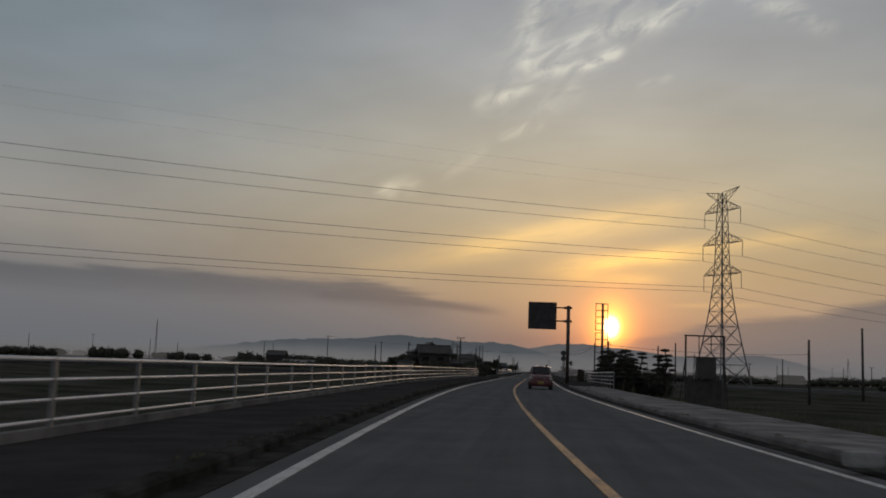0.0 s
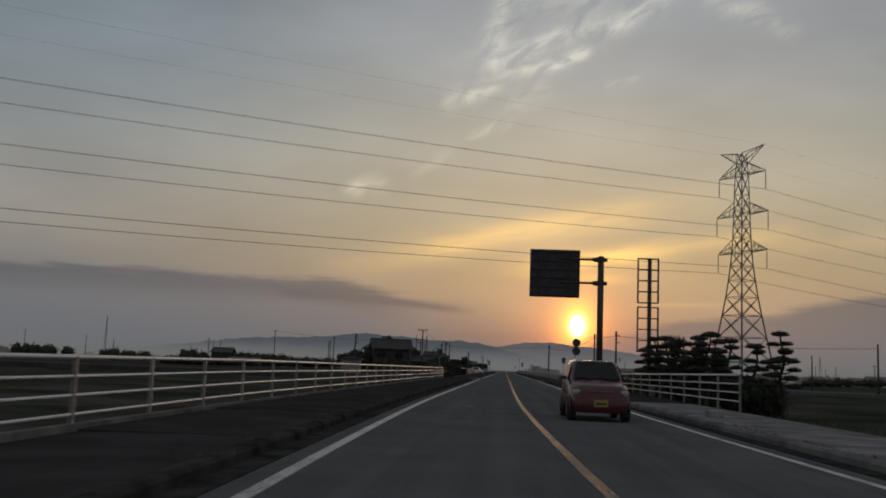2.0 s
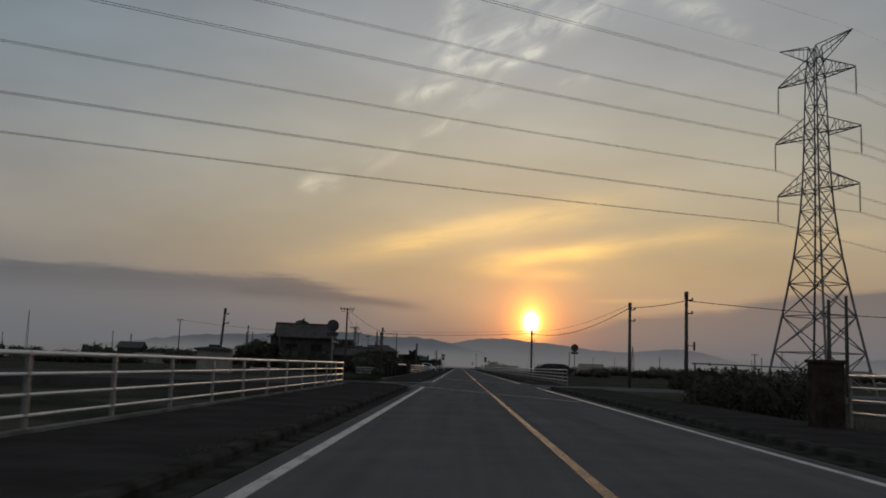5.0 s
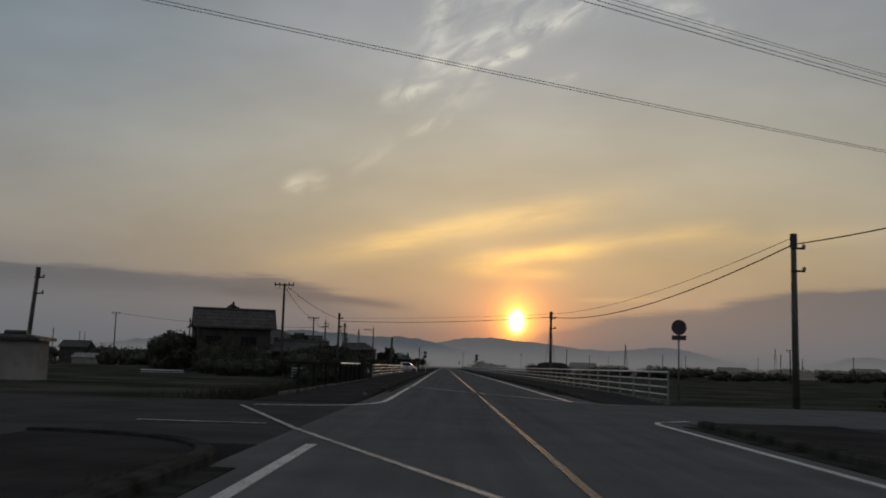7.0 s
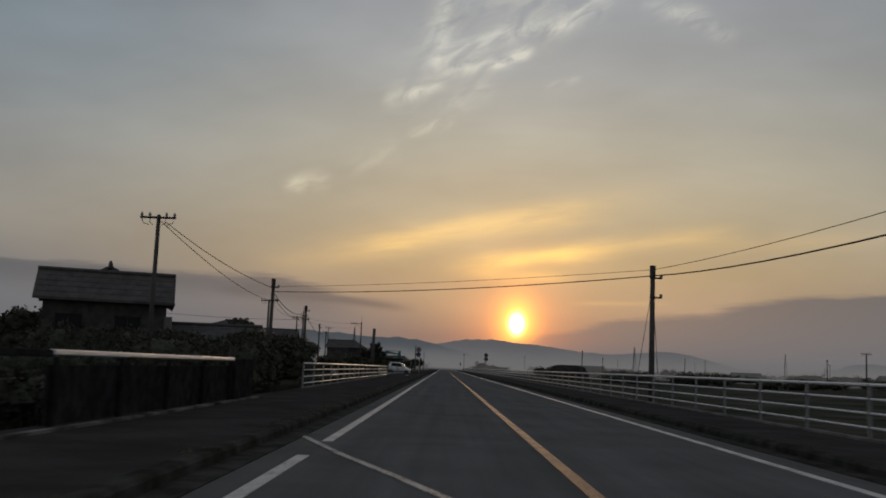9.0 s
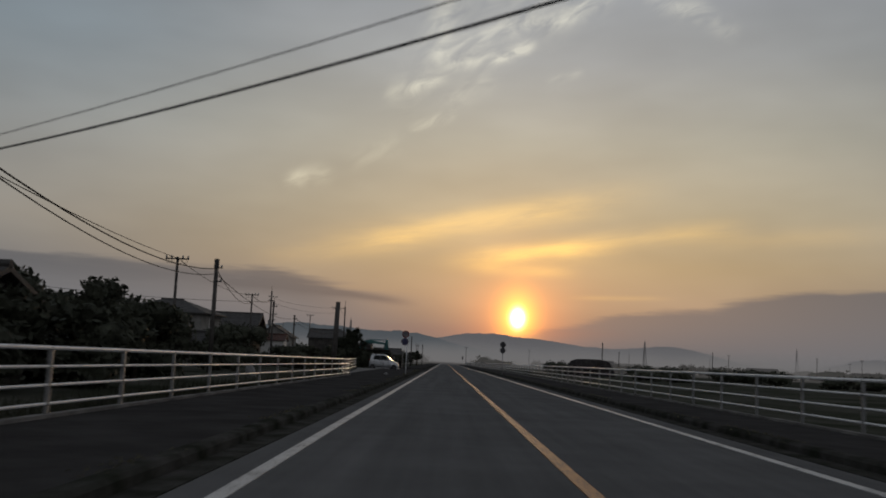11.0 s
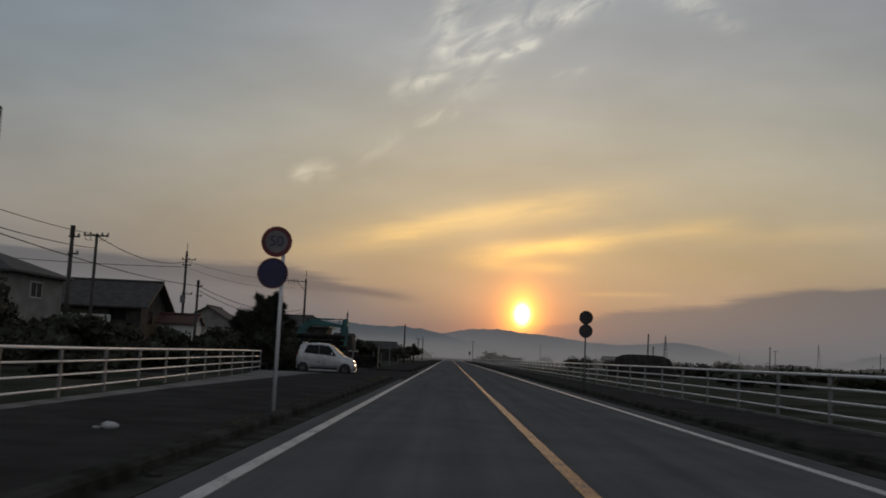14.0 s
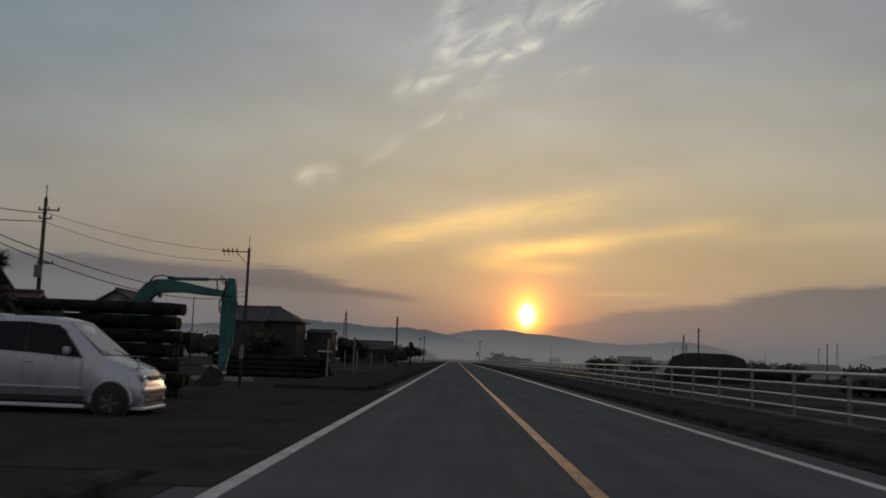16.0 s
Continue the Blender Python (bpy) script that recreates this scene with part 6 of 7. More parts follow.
def wheel(parent, x, y, r, w=0.17):
    side = 1 if y > 0 else -1
    tyre_bm = bmesh.new()
    tube(tyre_bm, [(x, y - w / 2, r), (x, y - w * 0.36, r), (x, y + w * 0.36, r), (x, y + w / 2, r)], [r * 0.9, r, r, r * 0.9], 28)
    wh = part("wheel", tyre_bm, TYRE, parent, "black tyre", True)
    rim_bm = bmesh.new()
    tube(rim_bm, [(x, y + side * (w / 2 - 0.01), r), (x, y + side * (w / 2 + 0.012), r)], [r * 0.62, r * 0.56], 24)
    part("rim", rim_bm, DARK_STEEL, wh, "dark alloy rim")
    for i in range(5):
        q = 2 * math.pi * i / 5
        part("spoke", slab([(x + math.cos(q + d) * r * f, y + side * (w / 2 + 0.013), r + math.sin(q + d) * r * f) for d, f in ((-0.11, 0.57), (0.11, 0.57), (0.5, 0.12), (-0.5, 0.12))], 0.012), GALV, wh, "grey alloy spoke")


def shell(stations):
    """A car body from cross-sections (x, sill z, belt z, half width there, top z, half width there)."""
    bm = bmesh.new()
    rows = []
    for x, zb, belt, hw, top, ht in stations:
        half = [(0.0, zb), (0.8 * hw, zb), (0.965 * hw, zb + 0.05), (hw, zb + 0.4 * (belt - zb)), (hw, belt - 0.03), (ht, top - 0.05), (ht - 0.03, top - 0.02), (ht - 0.1, top - 0.003), (0.0, top + 0.012)]
        sec = half + [(-y, z) for y, z in half[-2:0:-1]]
        rows.append([bm.verts.new((x, y, z)) for y, z in sec])
    n = len(rows[0])
    for r0, r1 in zip(rows, rows[1:]):
        for i in range(n):
            bm.faces.new((r0[i], r1[i], r1[(i + 1) % n], r0[(i + 1) % n]))
    bm.faces.new(rows[0])
    bm.faces.new(rows[-1][::-1])
    bmesh.ops.recalc_face_normals(bm, faces=list(bm.faces))
    return bm


def boxy_car(x, y, z, turn):
    """Small tall silver wagon; front along local +x."""
    ob = thing("parked_car", x, y, z, "silver boxy small car parked beside the road", "car", turn=turn)
    body = part("body", shell([(-1.72, 0.46, 0.74, 0.6, 0.84, 0.56), (-1.69, 0.34, 0.92, 0.68, 1.02, 0.63), (-1.6, 0.29, 1.08, 0.715, 1.3, 0.64), (-1.5, 0.26, 1.11, 0.73, 1.58, 0.62), (-1.38, 0.24, 1.11, 0.735, 1.66, 0.615),
                               (-0.6, 0.24, 1.08, 0.738, 1.70, 0.62), (-0.1, 0.24, 1.05, 0.738, 1.69, 0.62), (0.12, 0.24, 1.03, 0.738, 1.64, 0.62), (0.28, 0.24, 1.02, 0.735, 1.53, 0.63), (0.6, 0.24, 0.99, 0.73, 1.25, 0.655),
                               (0.83, 0.24, 0.97, 0.725, 1.055, 0.665), (0.9, 0.24, 0.96, 0.72, 1.02, 0.66), (1.13, 0.24, 0.9, 0.715, 0.955, 0.645), (1.32, 0.24, 0.84, 0.70, 0.88, 0.61), (1.43, 0.22, 0.75, 0.665, 0.81, 0.55),
                               (1.5, 0.2, 0.63, 0.61, 0.69, 0.5), (1.53, 0.2, 0.5, 0.57, 0.56, 0.47)]), SILVER, ob, "", True)
    for s in (-1, 1):
        def yy(zz):
            return s * (0.742 - 0.118 * (zz - 1.05) / 0.6)
        for pts in (((-1.29, 1.12), (-0.48, 1.08), (-0.48, 1.59), (-1.02, 1.585), (-1.14, 1.54)), ((-0.465, 1.08), (0.5, 1.02), (0.42, 1.14), (0.14, 1.49), (0.04, 1.55), (-0.465, 1.59))):
            q = [(px, yy(pz), pz) for px, pz in pts]
            part("side_window", slab(q if s < 0 else q[::-1], 0.012), CAR_GLASS, body, "dark side window")
        part("lower_trim", block(bmesh.new(), (-0.2, s * 0.725, 0.33), (1.55, 0.03, 0.1), 0, 0.012), PLASTIC, body, "grey lower trim")
        part("side_moulding", block(bmesh.new(), (-0.2, s * 0.742, 0.51), (1.5, 0.02, 0.04), 0, 0.008), SILVER, body)
        part("side_step", block(bmesh.new(), (-0.19, s * 0.74, 0.215), (1.56, 0.05, 0.06), 0, 0.015), RAIL, body, "bright side sill strip")
        for hx in (-1.16, -0.4):
            part("door_handle", block(bmesh.new(), (hx, s * 0.745, 0.93), (0.15, 0.025, 0.03), 0, 0.008), SILVER, body)
        for dx in (-1.02, -0.48, 0.5):
            part("door_seam", block(bmesh.new(), (dx, s * 0.737, 0.68), (0.008, 0.006, 0.72), 0, 0.0), PLASTIC, body)
        mirror = part("mirror", block(bmesh.new(), (0.27, s * 0.83, 1.13), (0.1, 0.17, 0.13), 0, 0.035), SILVER, ob, "silver door mirror")
        part("mirror_face", block(bmesh.new(), (0.217, s * 0.83, 1.13), (0.006, 0.14, 0.1), 0, 0.002), WINDSCREEN, mirror)
        part("headlight", block(bmesh.new(), (1.41, s * 0.53, 0.7), (0.17, 0.22, 0.12), -s * 24, 0.035), LENS, body, "clear headlight")
        part("indicator", block(bmesh.new(), (1.33, s * 0.665, 0.7), (0.12, 0.05, 0.09), -s * 20, 0.02), AMBER, body)
        part("fog_lamp", disc(bmesh.new(), (1.52, s * 0.46, 0.33), 0.05, 0.06, 16), LENS, body)
        part("tail_lamp", block(bmesh.new(), (-1.62, s * 0.655, 0.98), (0.1, 0.07, 0.3), 0, 0.02), RED_LENS, body, "red tail lamp")
        for wx in (-1.32, 1.02):
            part("wheel_arch", tube(bmesh.new(), [(wx + 0.35 * math.cos(q), s * 0.722, 0.3 + 0.35 * math.sin(q)) for q in np.linspace(-0.15, math.pi + 0.15, 19)], 0.03, 8), SILVER, body, "", True)
            part("arch_liner", tube(bmesh.new(), [(wx, s * 0.58, 0.31), (wx, s * 0.741, 0.31)], 0.335, 26), PLASTIC, body, "black wheel well")
            wheel(ob, wx, s * 0.69, 0.285)
    part("windscreen", slab([(0.15, 0.5, 1.625), (0.15, -0.5, 1.625), (0.82, -0.6, 1.075), (0.82, 0.6, 1.075)], 0.012), WINDSCREEN, body, "pale reflecting windscreen")
    part("rear_window", slab([(-1.53, -0.5, 1.5), (-1.53, 0.5, 1.5), (-1.635, 0.54, 1.2), (-1.635, -0.54, 1.2)], 0.015), CAR_GLASS, body)
    part("spoiler", block(bmesh.new(), (-1.37, 0, 1.71), (0.24, 0.98, 0.05), 0, 0.022), SILVER, body, "silver roof spoiler")
    for s in (-0.4, 0.4):
        part("wiper", bar((0.85, s + 0.1, 1.07), (0.72, s - 0.22, 1.17), 0.008, 5), PLASTIC, body)
    part("grille", block(bmesh.new(), (1.48, 0, 0.7), (0.07, 0.62, 0.08), 0, 0.015), PLASTIC, body, "black grille")
    part("grille_bar", block(bmesh.new(), (1.52, 0, 0.71), (0.02, 0.6, 0.025), 0, 0.006), GALV, body)
    bumper = part("bumper", block(bmesh.new(), (1.45, 0, 0.5), (0.2, 1.24, 0.14), 0, 0.05), SILVER, ob, "silver front bumper")
    part("air_intake", block(bmesh.new(), (1.52, 0, 0.36), (0.05, 1.0, 0.14), 0, 0.02), PLASTIC, bumper)
    part("chin_lip", block(bmesh.new(), (1.4, 0, 0.2), (0.3, 1.26, 0.06), 0, 0.025), RAIL, bumper, "pale chin spoiler")
    part("corner_mirror", tube(bmesh.new(), [(1.37, -0.5, 0.82), (1.39, -0.51, 0.94), (1.36, -0.52, 1.03)], [0.018, 0.014, 0.03], 8), SILVER, ob, "silver bonnet corner mirror")
    part("bonnet_seam", block(bmesh.new(), (1.35, 0, 0.872), (0.012, 1.1, 0.01), 0, 0.0), PLASTIC, body)
    return ob


boxy_car(-8.05, 305.8, -0.112, 0.0)


def hatchback(x, y, z, turn):
    """Small rounded dark red hatchback; front along local +x."""
    ob = thing("oncoming_car", x, y, z, "small dark red hatchback in the opposite lane", "car", turn=turn)
    body = part("body", shell([(-1.66, 0.42, 0.75, 0.58, 0.85, 0.54), (-1.62, 0.3, 0.9, 0.65, 1.0, 0.59), (-1.5, 0.25, 0.95, 0.685, 1.28, 0.57), (-1.34, 0.23, 0.95, 0.70, 1.39, 0.55), (-0.7, 0.22, 0.94, 0.705, 1.44, 0.555),
                               (-0.15, 0.22, 0.93, 0.705, 1.43, 0.555), (0.05, 0.22, 0.92, 0.705, 1.38, 0.56), (0.4, 0.22, 0.9, 0.70, 1.155, 0.6), (0.72, 0.22, 0.88, 0.695, 0.955, 0.63), (0.82, 0.22, 0.87, 0.69, 0.915, 0.625),
                               (1.15, 0.22, 0.83, 0.68, 0.87, 0.59), (1.4, 0.2, 0.75, 0.655, 0.8, 0.54), (1.54, 0.2, 0.64, 0.615, 0.7, 0.48), (1.61, 0.21, 0.52, 0.57, 0.58, 0.44), (1.63, 0.24, 0.42, 0.53, 0.48, 0.42)]), RED_PAINT, ob, "", True)
    part("windscreen", slab([(0.08, 0.47, 1.375), (0.08, -0.47, 1.375), (0.7, -0.57, 0.985), (0.7, 0.57, 0.985)], 0.012), CAR_GLASS, body, "dark windscreen")
    part("rear_window", slab([(-1.46, -0.45, 1.32), (-1.46, 0.45, 1.32), (-1.6, 0.5, 1.05), (-1.6, -0.5, 1.05)], 0.012), CAR_GLASS, body)
    part("header_trim", tube(bmesh.new(), [(0.06, -0.45, 1.4), (0.08, 0.0, 1.412), (0.06, 0.45, 1.4)], 0.016, 8), RED_PAINT, body)
    for s in (-1, 1):
        def yy(zz):
            return s * (0.709 - 0.15 * (zz - 0.92) / 0.46)
        part("wiper", bar((0.74, s * 0.26 + 0.12, 0.97), (0.62, s * 0.26 - 0.2, 1.06), 0.008, 5), PLASTIC, body)
        for pts in (((-1.3, 0.97), (-0.52, 0.96), (-0.52, 1.35), (-1.14, 1.33)), ((-0.46, 0.96), (0.45, 0.94), (0.12, 1.27), (0.0, 1.34), (-0.46, 1.355))):
            q = [(a, yy(b), b) for a, b in pts]
            part("side_window", slab(q if s < 0 else q[::-1], 0.012), CAR_GLASS, body)
        part("headlight", block(bmesh.new(), (1.42, s * 0.53, 0.66), (0.2, 0.25, 0.14), -s * 24, 0.05), LENS, body, "clear headlight")
        part("indicator", block(bmesh.new(), (1.57, s * 0.48, 0.36), (0.08, 0.13, 0.05), -s * 12, 0.015), AMBER, body)
        part("mirror", block(bmesh.new(), (0.4, s * 0.78, 1.0), (0.09, 0.15, 0.1), 0, 0.035), RED_PAINT, ob)
        part("door_handle", block(bmesh.new(), (-0.4, s * 0.71, 0.84), (0.15, 0.025, 0.03), 0, 0.008), RED_PAINT, body)
        part("side_moulding", block(bmesh.new(), (-0.1, s * 0.71, 0.52), (1.5, 0.02, 0.05), 0, 0.008), PLASTIC, body)
        part("tail_lamp", block(bmesh.new(), (-1.58, s * 0.6, 0.86), (0.08, 0.1, 0.24), 0, 0.02), RED_LENS, body)
        for wx in (-1.08, 1.02):
            part("wheel_arch", tube(bmesh.new(), [(wx + 0.32 * math.cos(q), s * 0.69, 0.28 + 0.32 * math.sin(q)) for q in np.linspace(-0.1, math.pi + 0.1, 17)], 0.024, 8), RED_PAINT, body, "", True)
            part("arch_liner", tube(bmesh.new(), [(wx, s * 0.55, 0.285), (wx, s * 0.708, 0.285)], 0.305, 24), PLASTIC, body, "black wheel well")
            wheel(ob, wx, s * 0.655, 0.265)
    bumper = part("bumper", block(bmesh.new(), (1.52, 0, 0.44), (0.2, 1.2, 0.14), 0, 0.06), RED_PAINT, ob, "dark red front bumper")
    part("air_intake", block(bmesh.new(), (1.6, 0, 0.29), (0.05, 0.86, 0.11), 0, 0.03), PLASTIC, bumper)
    part("number_plate", block(bmesh.new(), (1.632, 0, 0.43), (0.015, 0.33, 0.165), 0, 0.004), PLATE, bumper, "yellow plate with a plain bar")
    part("plate_bar", block(bmesh.new(), (1.641, 0, 0.42), (0.006, 0.24, 0.05), 0, 0.001), PLASTIC, bumper)
    part("grille", block(bmesh.new(), (1.52, 0, 0.66), (0.08, 0.56, 0.09), 0, 0.03), PLASTIC, body, "black grille")
    part("grille_bar", block(bmesh.new(), (1.545, 0, 0.7), (0.05, 0.58, 0.02), 0, 0.006), GALV, body)
    part("bonnet_seam", block(bmesh.new(), (1.36, 0, 0.822), (0.012, 1.06, 0.008), 0, 0.0), PLASTIC, body)
    return ob


p = road(61.0, 1.56)
hatchback(p.x, p.y, 0.003, -90 + heading(61.0))

# a second vehicle far off in the yard
ob = thing("parked_truck", -15.7, 395.0, -0.32, "small dull red truck with a pale roof parked in the yard", "truck", turn=-80)
part("cargo_bed", block(bmesh.new(), (-0.6, 0, 0.75), (2.0, 1.4, 0.35), 0, 0.03), DARK_STEEL, ob)
cabp = part("cab", block(bmesh.new(), (0.9, 0, 1.0), (1.1, 1.4, 1.35), 0, 0.12), RUST_ROOF, ob, "dull red cab")
part("windscreen", block(bmesh.new(), (1.44, 0, 1.3), (0.04, 1.2, 0.5), 0, 0.01), CAR_GLASS, cabp)
part("roof", block(bmesh.new(), (0.85, 0, 1.72), (1.15, 1.5, 0.12), 0, 0.05), WALL_WHITE, cabp, "pale roof")
for s in (-1, 1):
    part("headlight", block(bmesh.new(), (1.46, s * 0.5, 0.75), (0.04, 0.22, 0.16), 0, 0.01), LENS, cabp)
    for wx in (-0.9, 0.95):
        wheel(ob, wx, s * 0.6, 0.27, 0.15)

# ---- timber yard ----


def log(x, y, z, length, radius, turn, label="dark stripped log in a stacked pile"):
    ob = thing("log", x, y, z, label, "log", "stacked logs", turn)
    rnd = random.Random(int(x * 100 + y * 10 + z * 1000))
    pts = [(-length / 2 + length * i / 6, rnd.uniform(-0.02, 0.02), rnd.uniform(-0.015, 0.015)) for i in range(7)]
    part("trunk", tube(bmesh.new(), pts, [radius * rnd.uniform(0.93, 1.05) for _ in pts], 12), LOG_BARK, ob, "", True)
    for s, q in ((-1, pts[0]), (1, pts[-1])):
        part("cut_end", tube(bmesh.new(), [Vector(q) + Vector((s * 0.004, 0, 0)), Vector(q) + Vector((s * 0.012, 0, 0))], radius * 0.86, 12), LOG_END, ob)


rl = random.Random(3)
for row in range(7):   # layers on thin cross battens, a short front stack and a longer one behind
    z = 0.045 + 0.335 * row
    for i in range(3):
        log(-10.05 - 0.12 * (row == 6) + rl.uniform(-0.12, 0.12) + 0.1 * math.sin(row * 2.1), 311.55 + i * 0.31, z, 4.45 + rl.uniform(-0.1, 0.1), 0.14 + 0.008 * rl.random(), rl.uniform(-0.8, 0.8))
    if row < 6:
        for i in range(4):
            log(-11.6 + rl.uniform(-0.35, 0.35), 312.7 + i * 0.32, z, 4.4 + rl.uniform(-0.3, 0.3), 0.14 + 0.012 * rl.random(), rl.uniform(-1.5, 1.5))
        for x in (-11.6, -10.1, -8.5):
            ob = thing("batten", x, 311.9, z + 0.1675, "dark timber batten between layers of logs", "timber", "log pile battens")
            part("beam", block(bmesh.new(), (0, 0, 0), (0.09, 1.0, 0.055), 0, 0.006), TIMBER, ob)
for row in range(4):
    for i in range(4):
        log(-10.2 + rl.uniform(-0.4, 0.4) - 0.1 * row, 336.0 + 0.3 * i + 0.12 * row, 0.04 + 0.25 * row, 5.2, 0.14, rl.uniform(-2, 2))
for x in (-12.0, -8.8):
    ob = thing("bearer", x, 313.2, -0.1, "squared timber bearer under a log pile", "timber")
    part("beam", block(bmesh.new(), (0, 0, -0.02), (0.2, 3.6, 0.12), 0, 0.01), TIMBER, ob)
ob = thing("shelter", -13.8, 313.5, -0.12, "dark open timber shelter beside stacked logs", "shelter")
for x in (-1.4, 1.4):
    for y in (-1.2, 1.2):
        part("post", block(bmesh.new(), (x, y, 1.1), (0.12, 0.12, 2.2), 0, 0.01), TIMBER, ob)
part("roof", block(bmesh.new(), (0, 0, 2.3), (3.4, 3.2, 0.12), 0, 0.02, Matrix.Rotation(radians(6), 4, "Y")), DARK_STEEL, ob)
part("back_wall", block(bmesh.new(), (0, 1.2, 1.1), (2.9, 0.06, 2.1), 0, 0.01), TIMBER, ob)


def excavator():
    ob = thing("excavator", -13.85, 321.0, -0.11, "teal excavator with a raised boom and lowered arm", "excavator")
    for s in (-1, 1):
        bm = bmesh.new()
        block(bm, (0, s * 0.95, 0.36), (2.7, 0.45, 0.7), 0, 0.2)
        trk = part("track", bm, PLASTIC, ob, "black crawler track")
        for i in range(12):
            part("track_shoe", block(bmesh.new(), (-1.2 + 0.218 * i, s * 0.95, 0.725), (0.16, 0.47, 0.04), 0, 0.008), DARK_STEEL, trk)
    part("turntable", tube(bmesh.new(), [(0, 0, 0.6), (0, 0, 0.95)], 0.6, 20), DARK_STEEL, ob)
    part("engine_body", block(bmesh.new(), (-0.5, 0, 1.35), (1.9, 2.0, 0.8), 0, 0.12), TEAL, ob)
    part("counterweight", block(bmesh.new(), (-1.45, 0, 1.3), (0.5, 2.0, 0.75), 0, 0.2), TEAL, ob)
    cabx = part("cab", block(bmesh.new(), (0.35, 0.55, 1.75), (1.1, 0.85, 1.35), 0, 0.1), TEAL, ob)
    part("cab_window", block(bmesh.new(), (0.91, 0.55, 1.95), (0.02, 0.7, 0.8), 0, 0.01), CAR_GLASS, cabx)
    part("cab_window", block(bmesh.new(), (0.35, 0.12, 1.95), (0.8, 0.02, 0.7), 0, 0.01), CAR_GLASS, cabx)

    def girder(pts, depth, width):
        bm = bmesh.new()
        rows = []
        for i, (x, z2) in enumerate(pts):
            d = Vector((pts[min(i + 1, len(pts) - 1)][0] - pts[max(i - 1, 0)][0], pts[min(i + 1, len(pts) - 1)][1] - pts[max(i - 1, 0)][1])).normalized()
            nx2, nz = -d.y * depth[i] / 2, d.x * depth[i] / 2
            rows.append([bm.verts.new(q) for q in ((x + nx2, -width / 2, z2 + nz), (x + nx2, width / 2, z2 + nz), (x - nx2, width / 2, z2 - nz), (x - nx2, -width / 2, z2 - nz))])
        for a, b in zip(rows, rows[1:]):
            for j in range(4):
                bm.faces.new((a[j], a[(j + 1) % 4], b[(j + 1) % 4], b[j]))
        bm.faces.new(rows[0][::-1])
        bm.faces.new(rows[-1])
        bmesh.ops.bevel(bm, geom=list(bm.edges), offset=0.02, segments=1, affect="EDGES")
        return bm
    boom = part("boom", girder([(0.9, 1.25), (1.4, 2.1), (1.75, 2.8), (1.98, 3.2), (2.2, 3.47), (2.48, 3.62), (2.82, 3.65), (3.42, 3.61), (4.03, 3.52), (4.63, 3.46), (5.0, 3.44)], [0.3, 0.45, 0.5, 0.5, 0.5, 0.48, 0.44, 0.34, 0.28, 0.22, 0.2], 0.34), TEAL, ob, "teal curved boom")
    arm = part("arm", girder([(4.97, 3.98), (4.95, 3.7), (4.92, 3.35), (4.9, 2.7), (4.87, 2.2), (4.84, 1.37), (4.8, 0.9)], [0.24, 0.38, 0.5, 0.48, 0.42, 0.3, 0.24], 0.26), TEAL, ob, "teal hanging arm")
    boom.location.z = arm.location.z = -0.34
    part("cylinder", bar((2.97, 0, 3.9), (4.18, 0, 3.92), 0.06, 12), TEAL, boom)
    part("piston", bar((4.18, 0, 3.92), (4.94, 0, 3.94), 0.035, 10), GALV, boom, "bright steel piston rod")
    part("lug", block(bmesh.new(), (2.9, 0, 3.88), (0.2, 0.2, 0.2), 0, 0.04), TEAL, boom)
    part("cylinder", bar((1.3, 0.25, 1.3), (2.3, 0.25, 2.9), 0.08, 12), TEAL, boom)
    part("work_lamp", block(bmesh.new(), (2.62, -0.2, 3.3), (0.1, 0.12, 0.14), 0, 0.02), DARK_STEEL, boom)
    for d in (0.0, 0.05):
        part("hose", tube(bmesh.new(), [(2.1, -0.12 - d, 3.6), (2.35, -0.12 - d, 3.93), (2.6, -0.12 - d, 4.0), (2.95, -0.12 - d, 3.92)], 0.02, 6), CABLE, boom)
        part("hose", tube(bmesh.new(), [(4.55, -0.16 - d, 3.55), (4.5, -0.18 - d, 3.85), (4.66, -0.18 - d, 4.02), (4.8, -0.16 - d, 3.9), (4.78, -0.16 - d, 3.5), (4.62, -0.18 - d, 3.15), (4.66, -0.16 - d, 2.8)], 0.018, 6), CABLE, arm)
    part("bucket_cylinder", bar((5.16, 0, 3.2), (5.05, 0, 1.6), 0.05, 10), TEAL, arm)
    part("bucket", girder([(4.7, 0.95), (4.5, 0.6), (4.2, 0.35), (3.9, 0.35)], [0.5, 0.55, 0.45, 0.12], 0.7), DARK_STEEL, arm, "dark steel bucket")


excavator()

# small things about the yard
ob = thing("garden_plank", -12.05, 306.7, -0.12, "pale weathered plank resting on two stones", "plank")
part("board", block(bmesh.new(), (0, 0, 0.42), (0.95, 0.22, 0.05), 0, 0.008), PLANK, ob)
for x in (-0.4, 0.4):
    part("stone", block(bmesh.new(), (x, 0.02, 0.2), (0.2, 0.18, 0.4), 8, 0.06), BED_EDGE, ob)
ob = thing("marker_post", -8.05, 319.3, -0.12, "dark timber marker post with a pale band", "marker post")
part("stake", block(bmesh.new(), (0, 0, 0.7), (0.09, 0.09, 1.4), 0, 0.01), TIMBER, ob)
part("band", block(bmesh.new(), (0, 0, 1.2), (0.11, 0.11, 0.42), 0, 0.01), SIGN_FACE, ob, "pale reflective band")
part("cap", block(bmesh.new(), (0, 0, 1.44), (0.11, 0.11, 0.06), 0, 0.01), SIGN_RED, ob, "dull red cap")
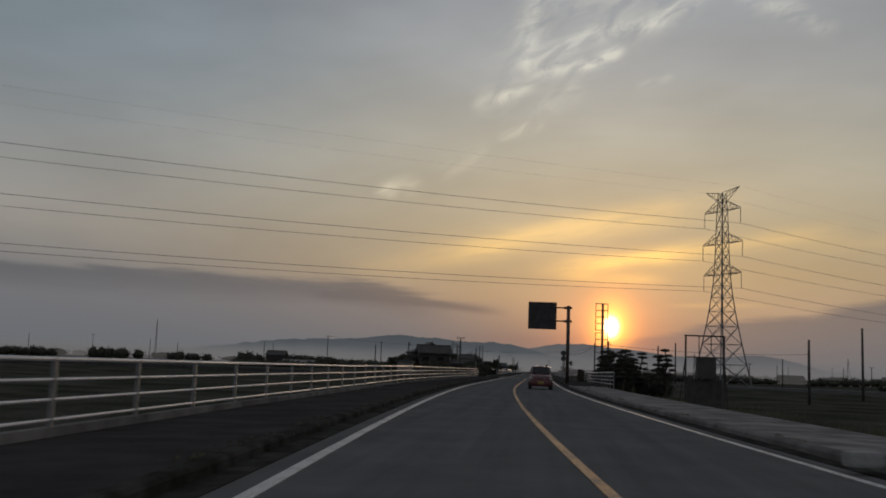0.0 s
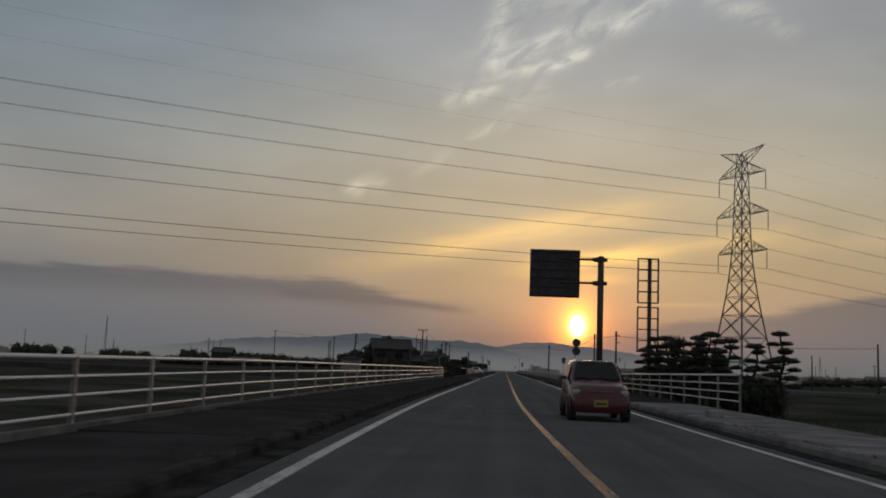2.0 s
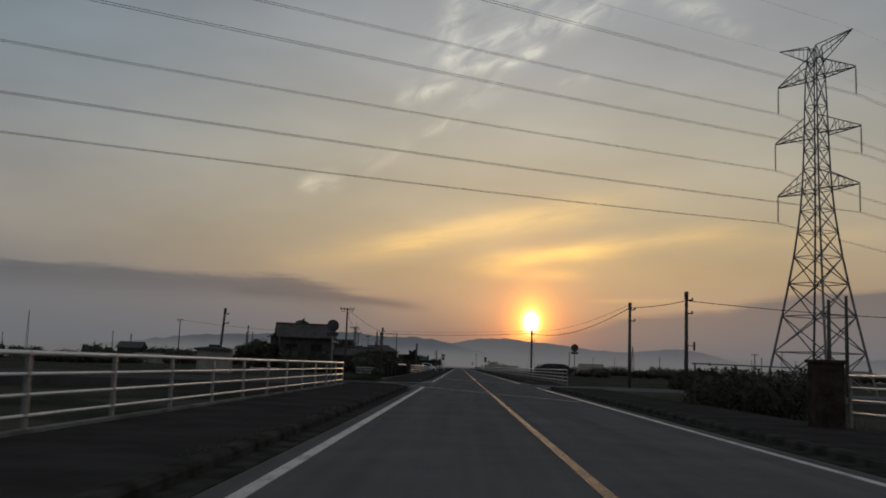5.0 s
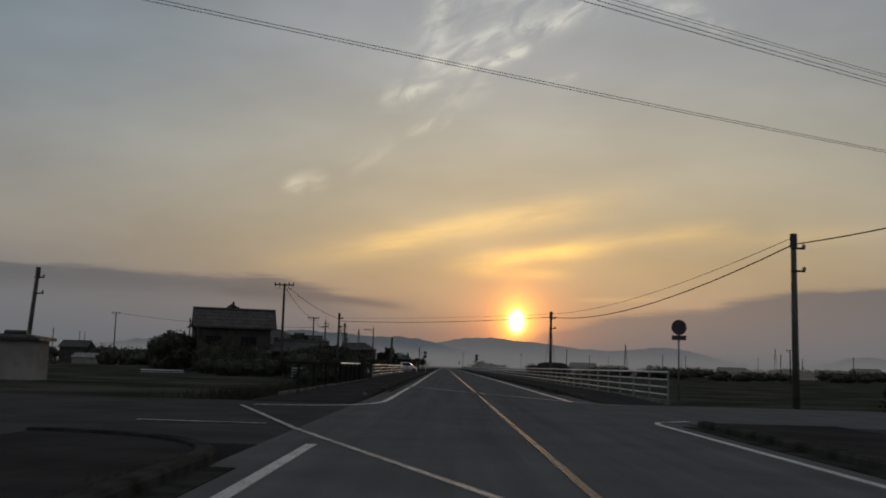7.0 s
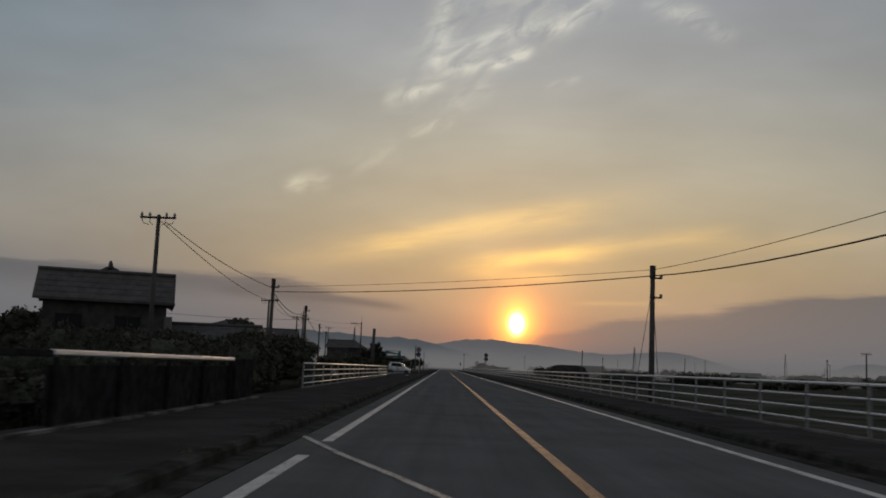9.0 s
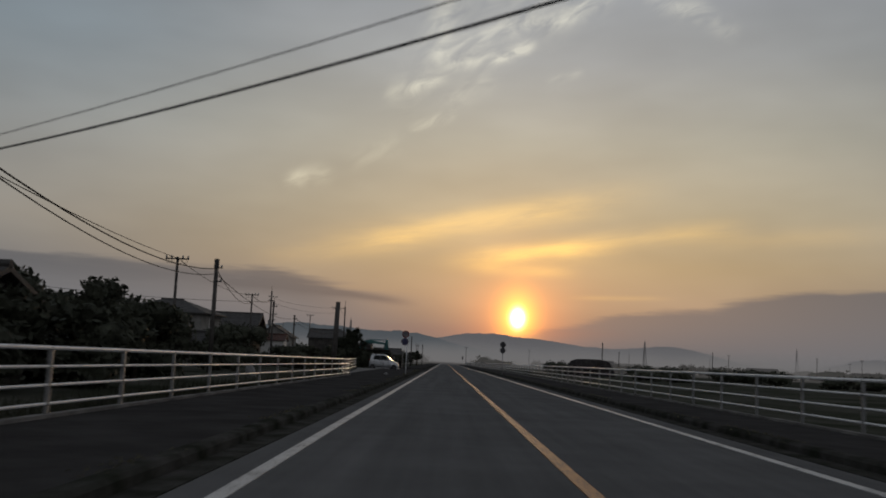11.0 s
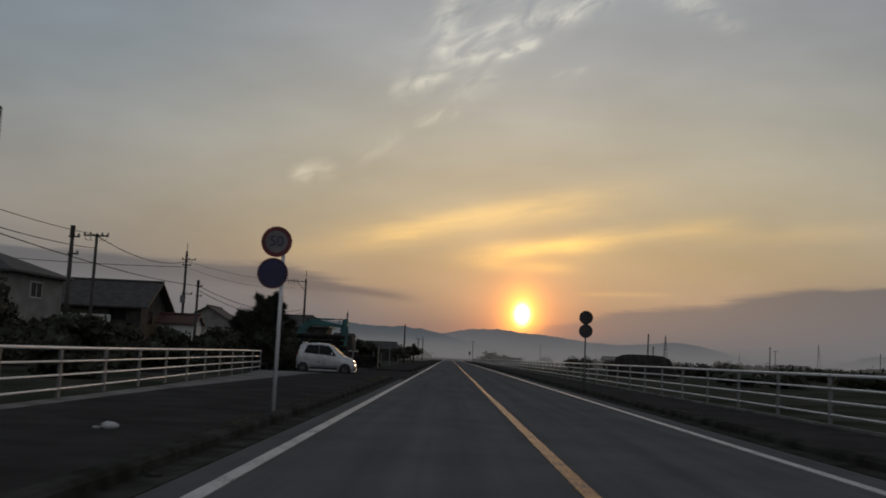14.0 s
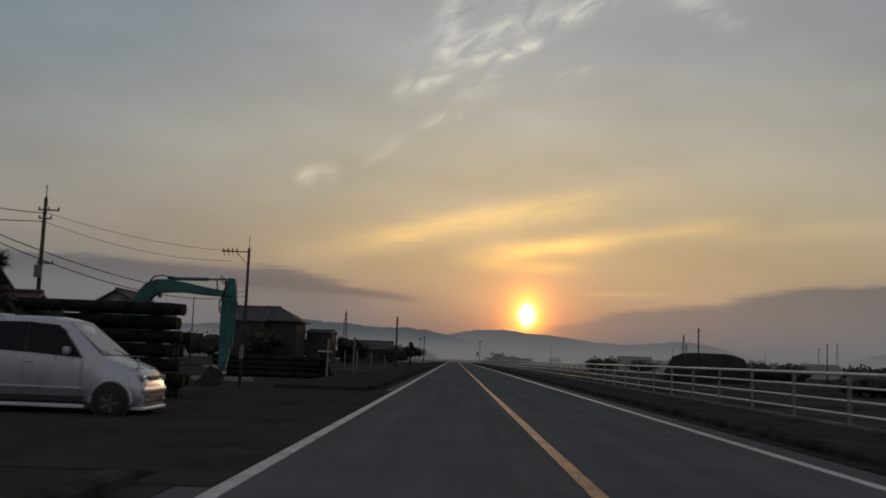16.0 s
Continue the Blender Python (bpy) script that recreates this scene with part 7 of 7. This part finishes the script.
for x, y, w in ((-10.6, 327.0, 2.7), (-16.0, 354.0, 4.6)):
    ob = thing("plank_stack", x, y, -0.11, "low stack of pale sawn planks on the yard", "planks", "plank stacks", 20.0)
    for i in range(3):
        for j in range(3):
            part("plank", block(bmesh.new(), (0.03 * (j - i), -0.24 + 0.24 * j, 0.04 + 0.05 * i), (w, 0.22, 0.045), 0, 0.004), PLANK, ob)
for i, (x, y, h2) in enumerate(((-7.5, 335.8, 2.05), (-6.95, 342.7, 2.3), (-10.8, 372.0, 1.7), (-10.1, 376.0, 1.5), (-9.3, 381.0, 1.6), (-11.4, 388.0, 1.9), (-8.8, 392.0, 1.4))):
    ob = thing("stake", x, y, -0.35, "weathered upright stake at the roadside nursery", "stake", "nursery stakes")
    part("rod", bar((0, 0, 0), (0.03, 0, h2 + 0.15), 0.05, 8), PLANK if i == 0 else GALV, ob)
    part("tie", block(bmesh.new(), (0.02, 0, h2 - 0.2), (0.14, 0.06, 0.06), 0, 0.01), GALV, ob)
sack_z = ground_z(-11.0, 247.0) - 0.03
ob = thing("sack", -11.0, 247.0, sack_z, "slumped pale grey sack behind the fence", "sack")
bm = bmesh.new()
bmesh.ops.create_icosphere(bm, subdivisions=3, radius=0.5)
tall = 0.62 - sack_z
for w2 in bm.verts:
    up = w2.co.z + 0.46
    w2.co = Vector((w2.co.x * (0.62 - 0.25 * up) - 0.16 * up, w2.co.y * 0.6, max(0.0, up) * tall)) * (1 + 0.1 * noise.noise(w2.co * 3))
part("sack_body", bm, CONCRETE, ob, "", True)
ob = thing("litter", -5.28, 263.5, 0.1, "crumpled white plastic bag lying on the pavement", "litter")
for x, w, h2 in ((0.0, 0.1, 0.07), (-0.15, 0.035, 0.025)):
    bm = bmesh.new()
    bmesh.ops.create_icosphere(bm, subdivisions=3, radius=1.0)
    for w2 in bm.verts:
        w2.co = Vector((x + w2.co.x * w, w2.co.y * w * 0.7, (w2.co.z + 0.75) * h2 * 0.7)) * (1 + 0.25 * noise.noise(w2.co * 2.5))
    part("crumpled_film", bm, SIGN_WHITE, ob, "", True)
ob = thing("litter", -3.75, 260.3, 0.016, "scrap of grey paper in the gutter", "litter")
part("sheet", block(bmesh.new(), (0, 0, 0.015), (0.12, 0.16, 0.03), 20, 0.01), KERB, ob)
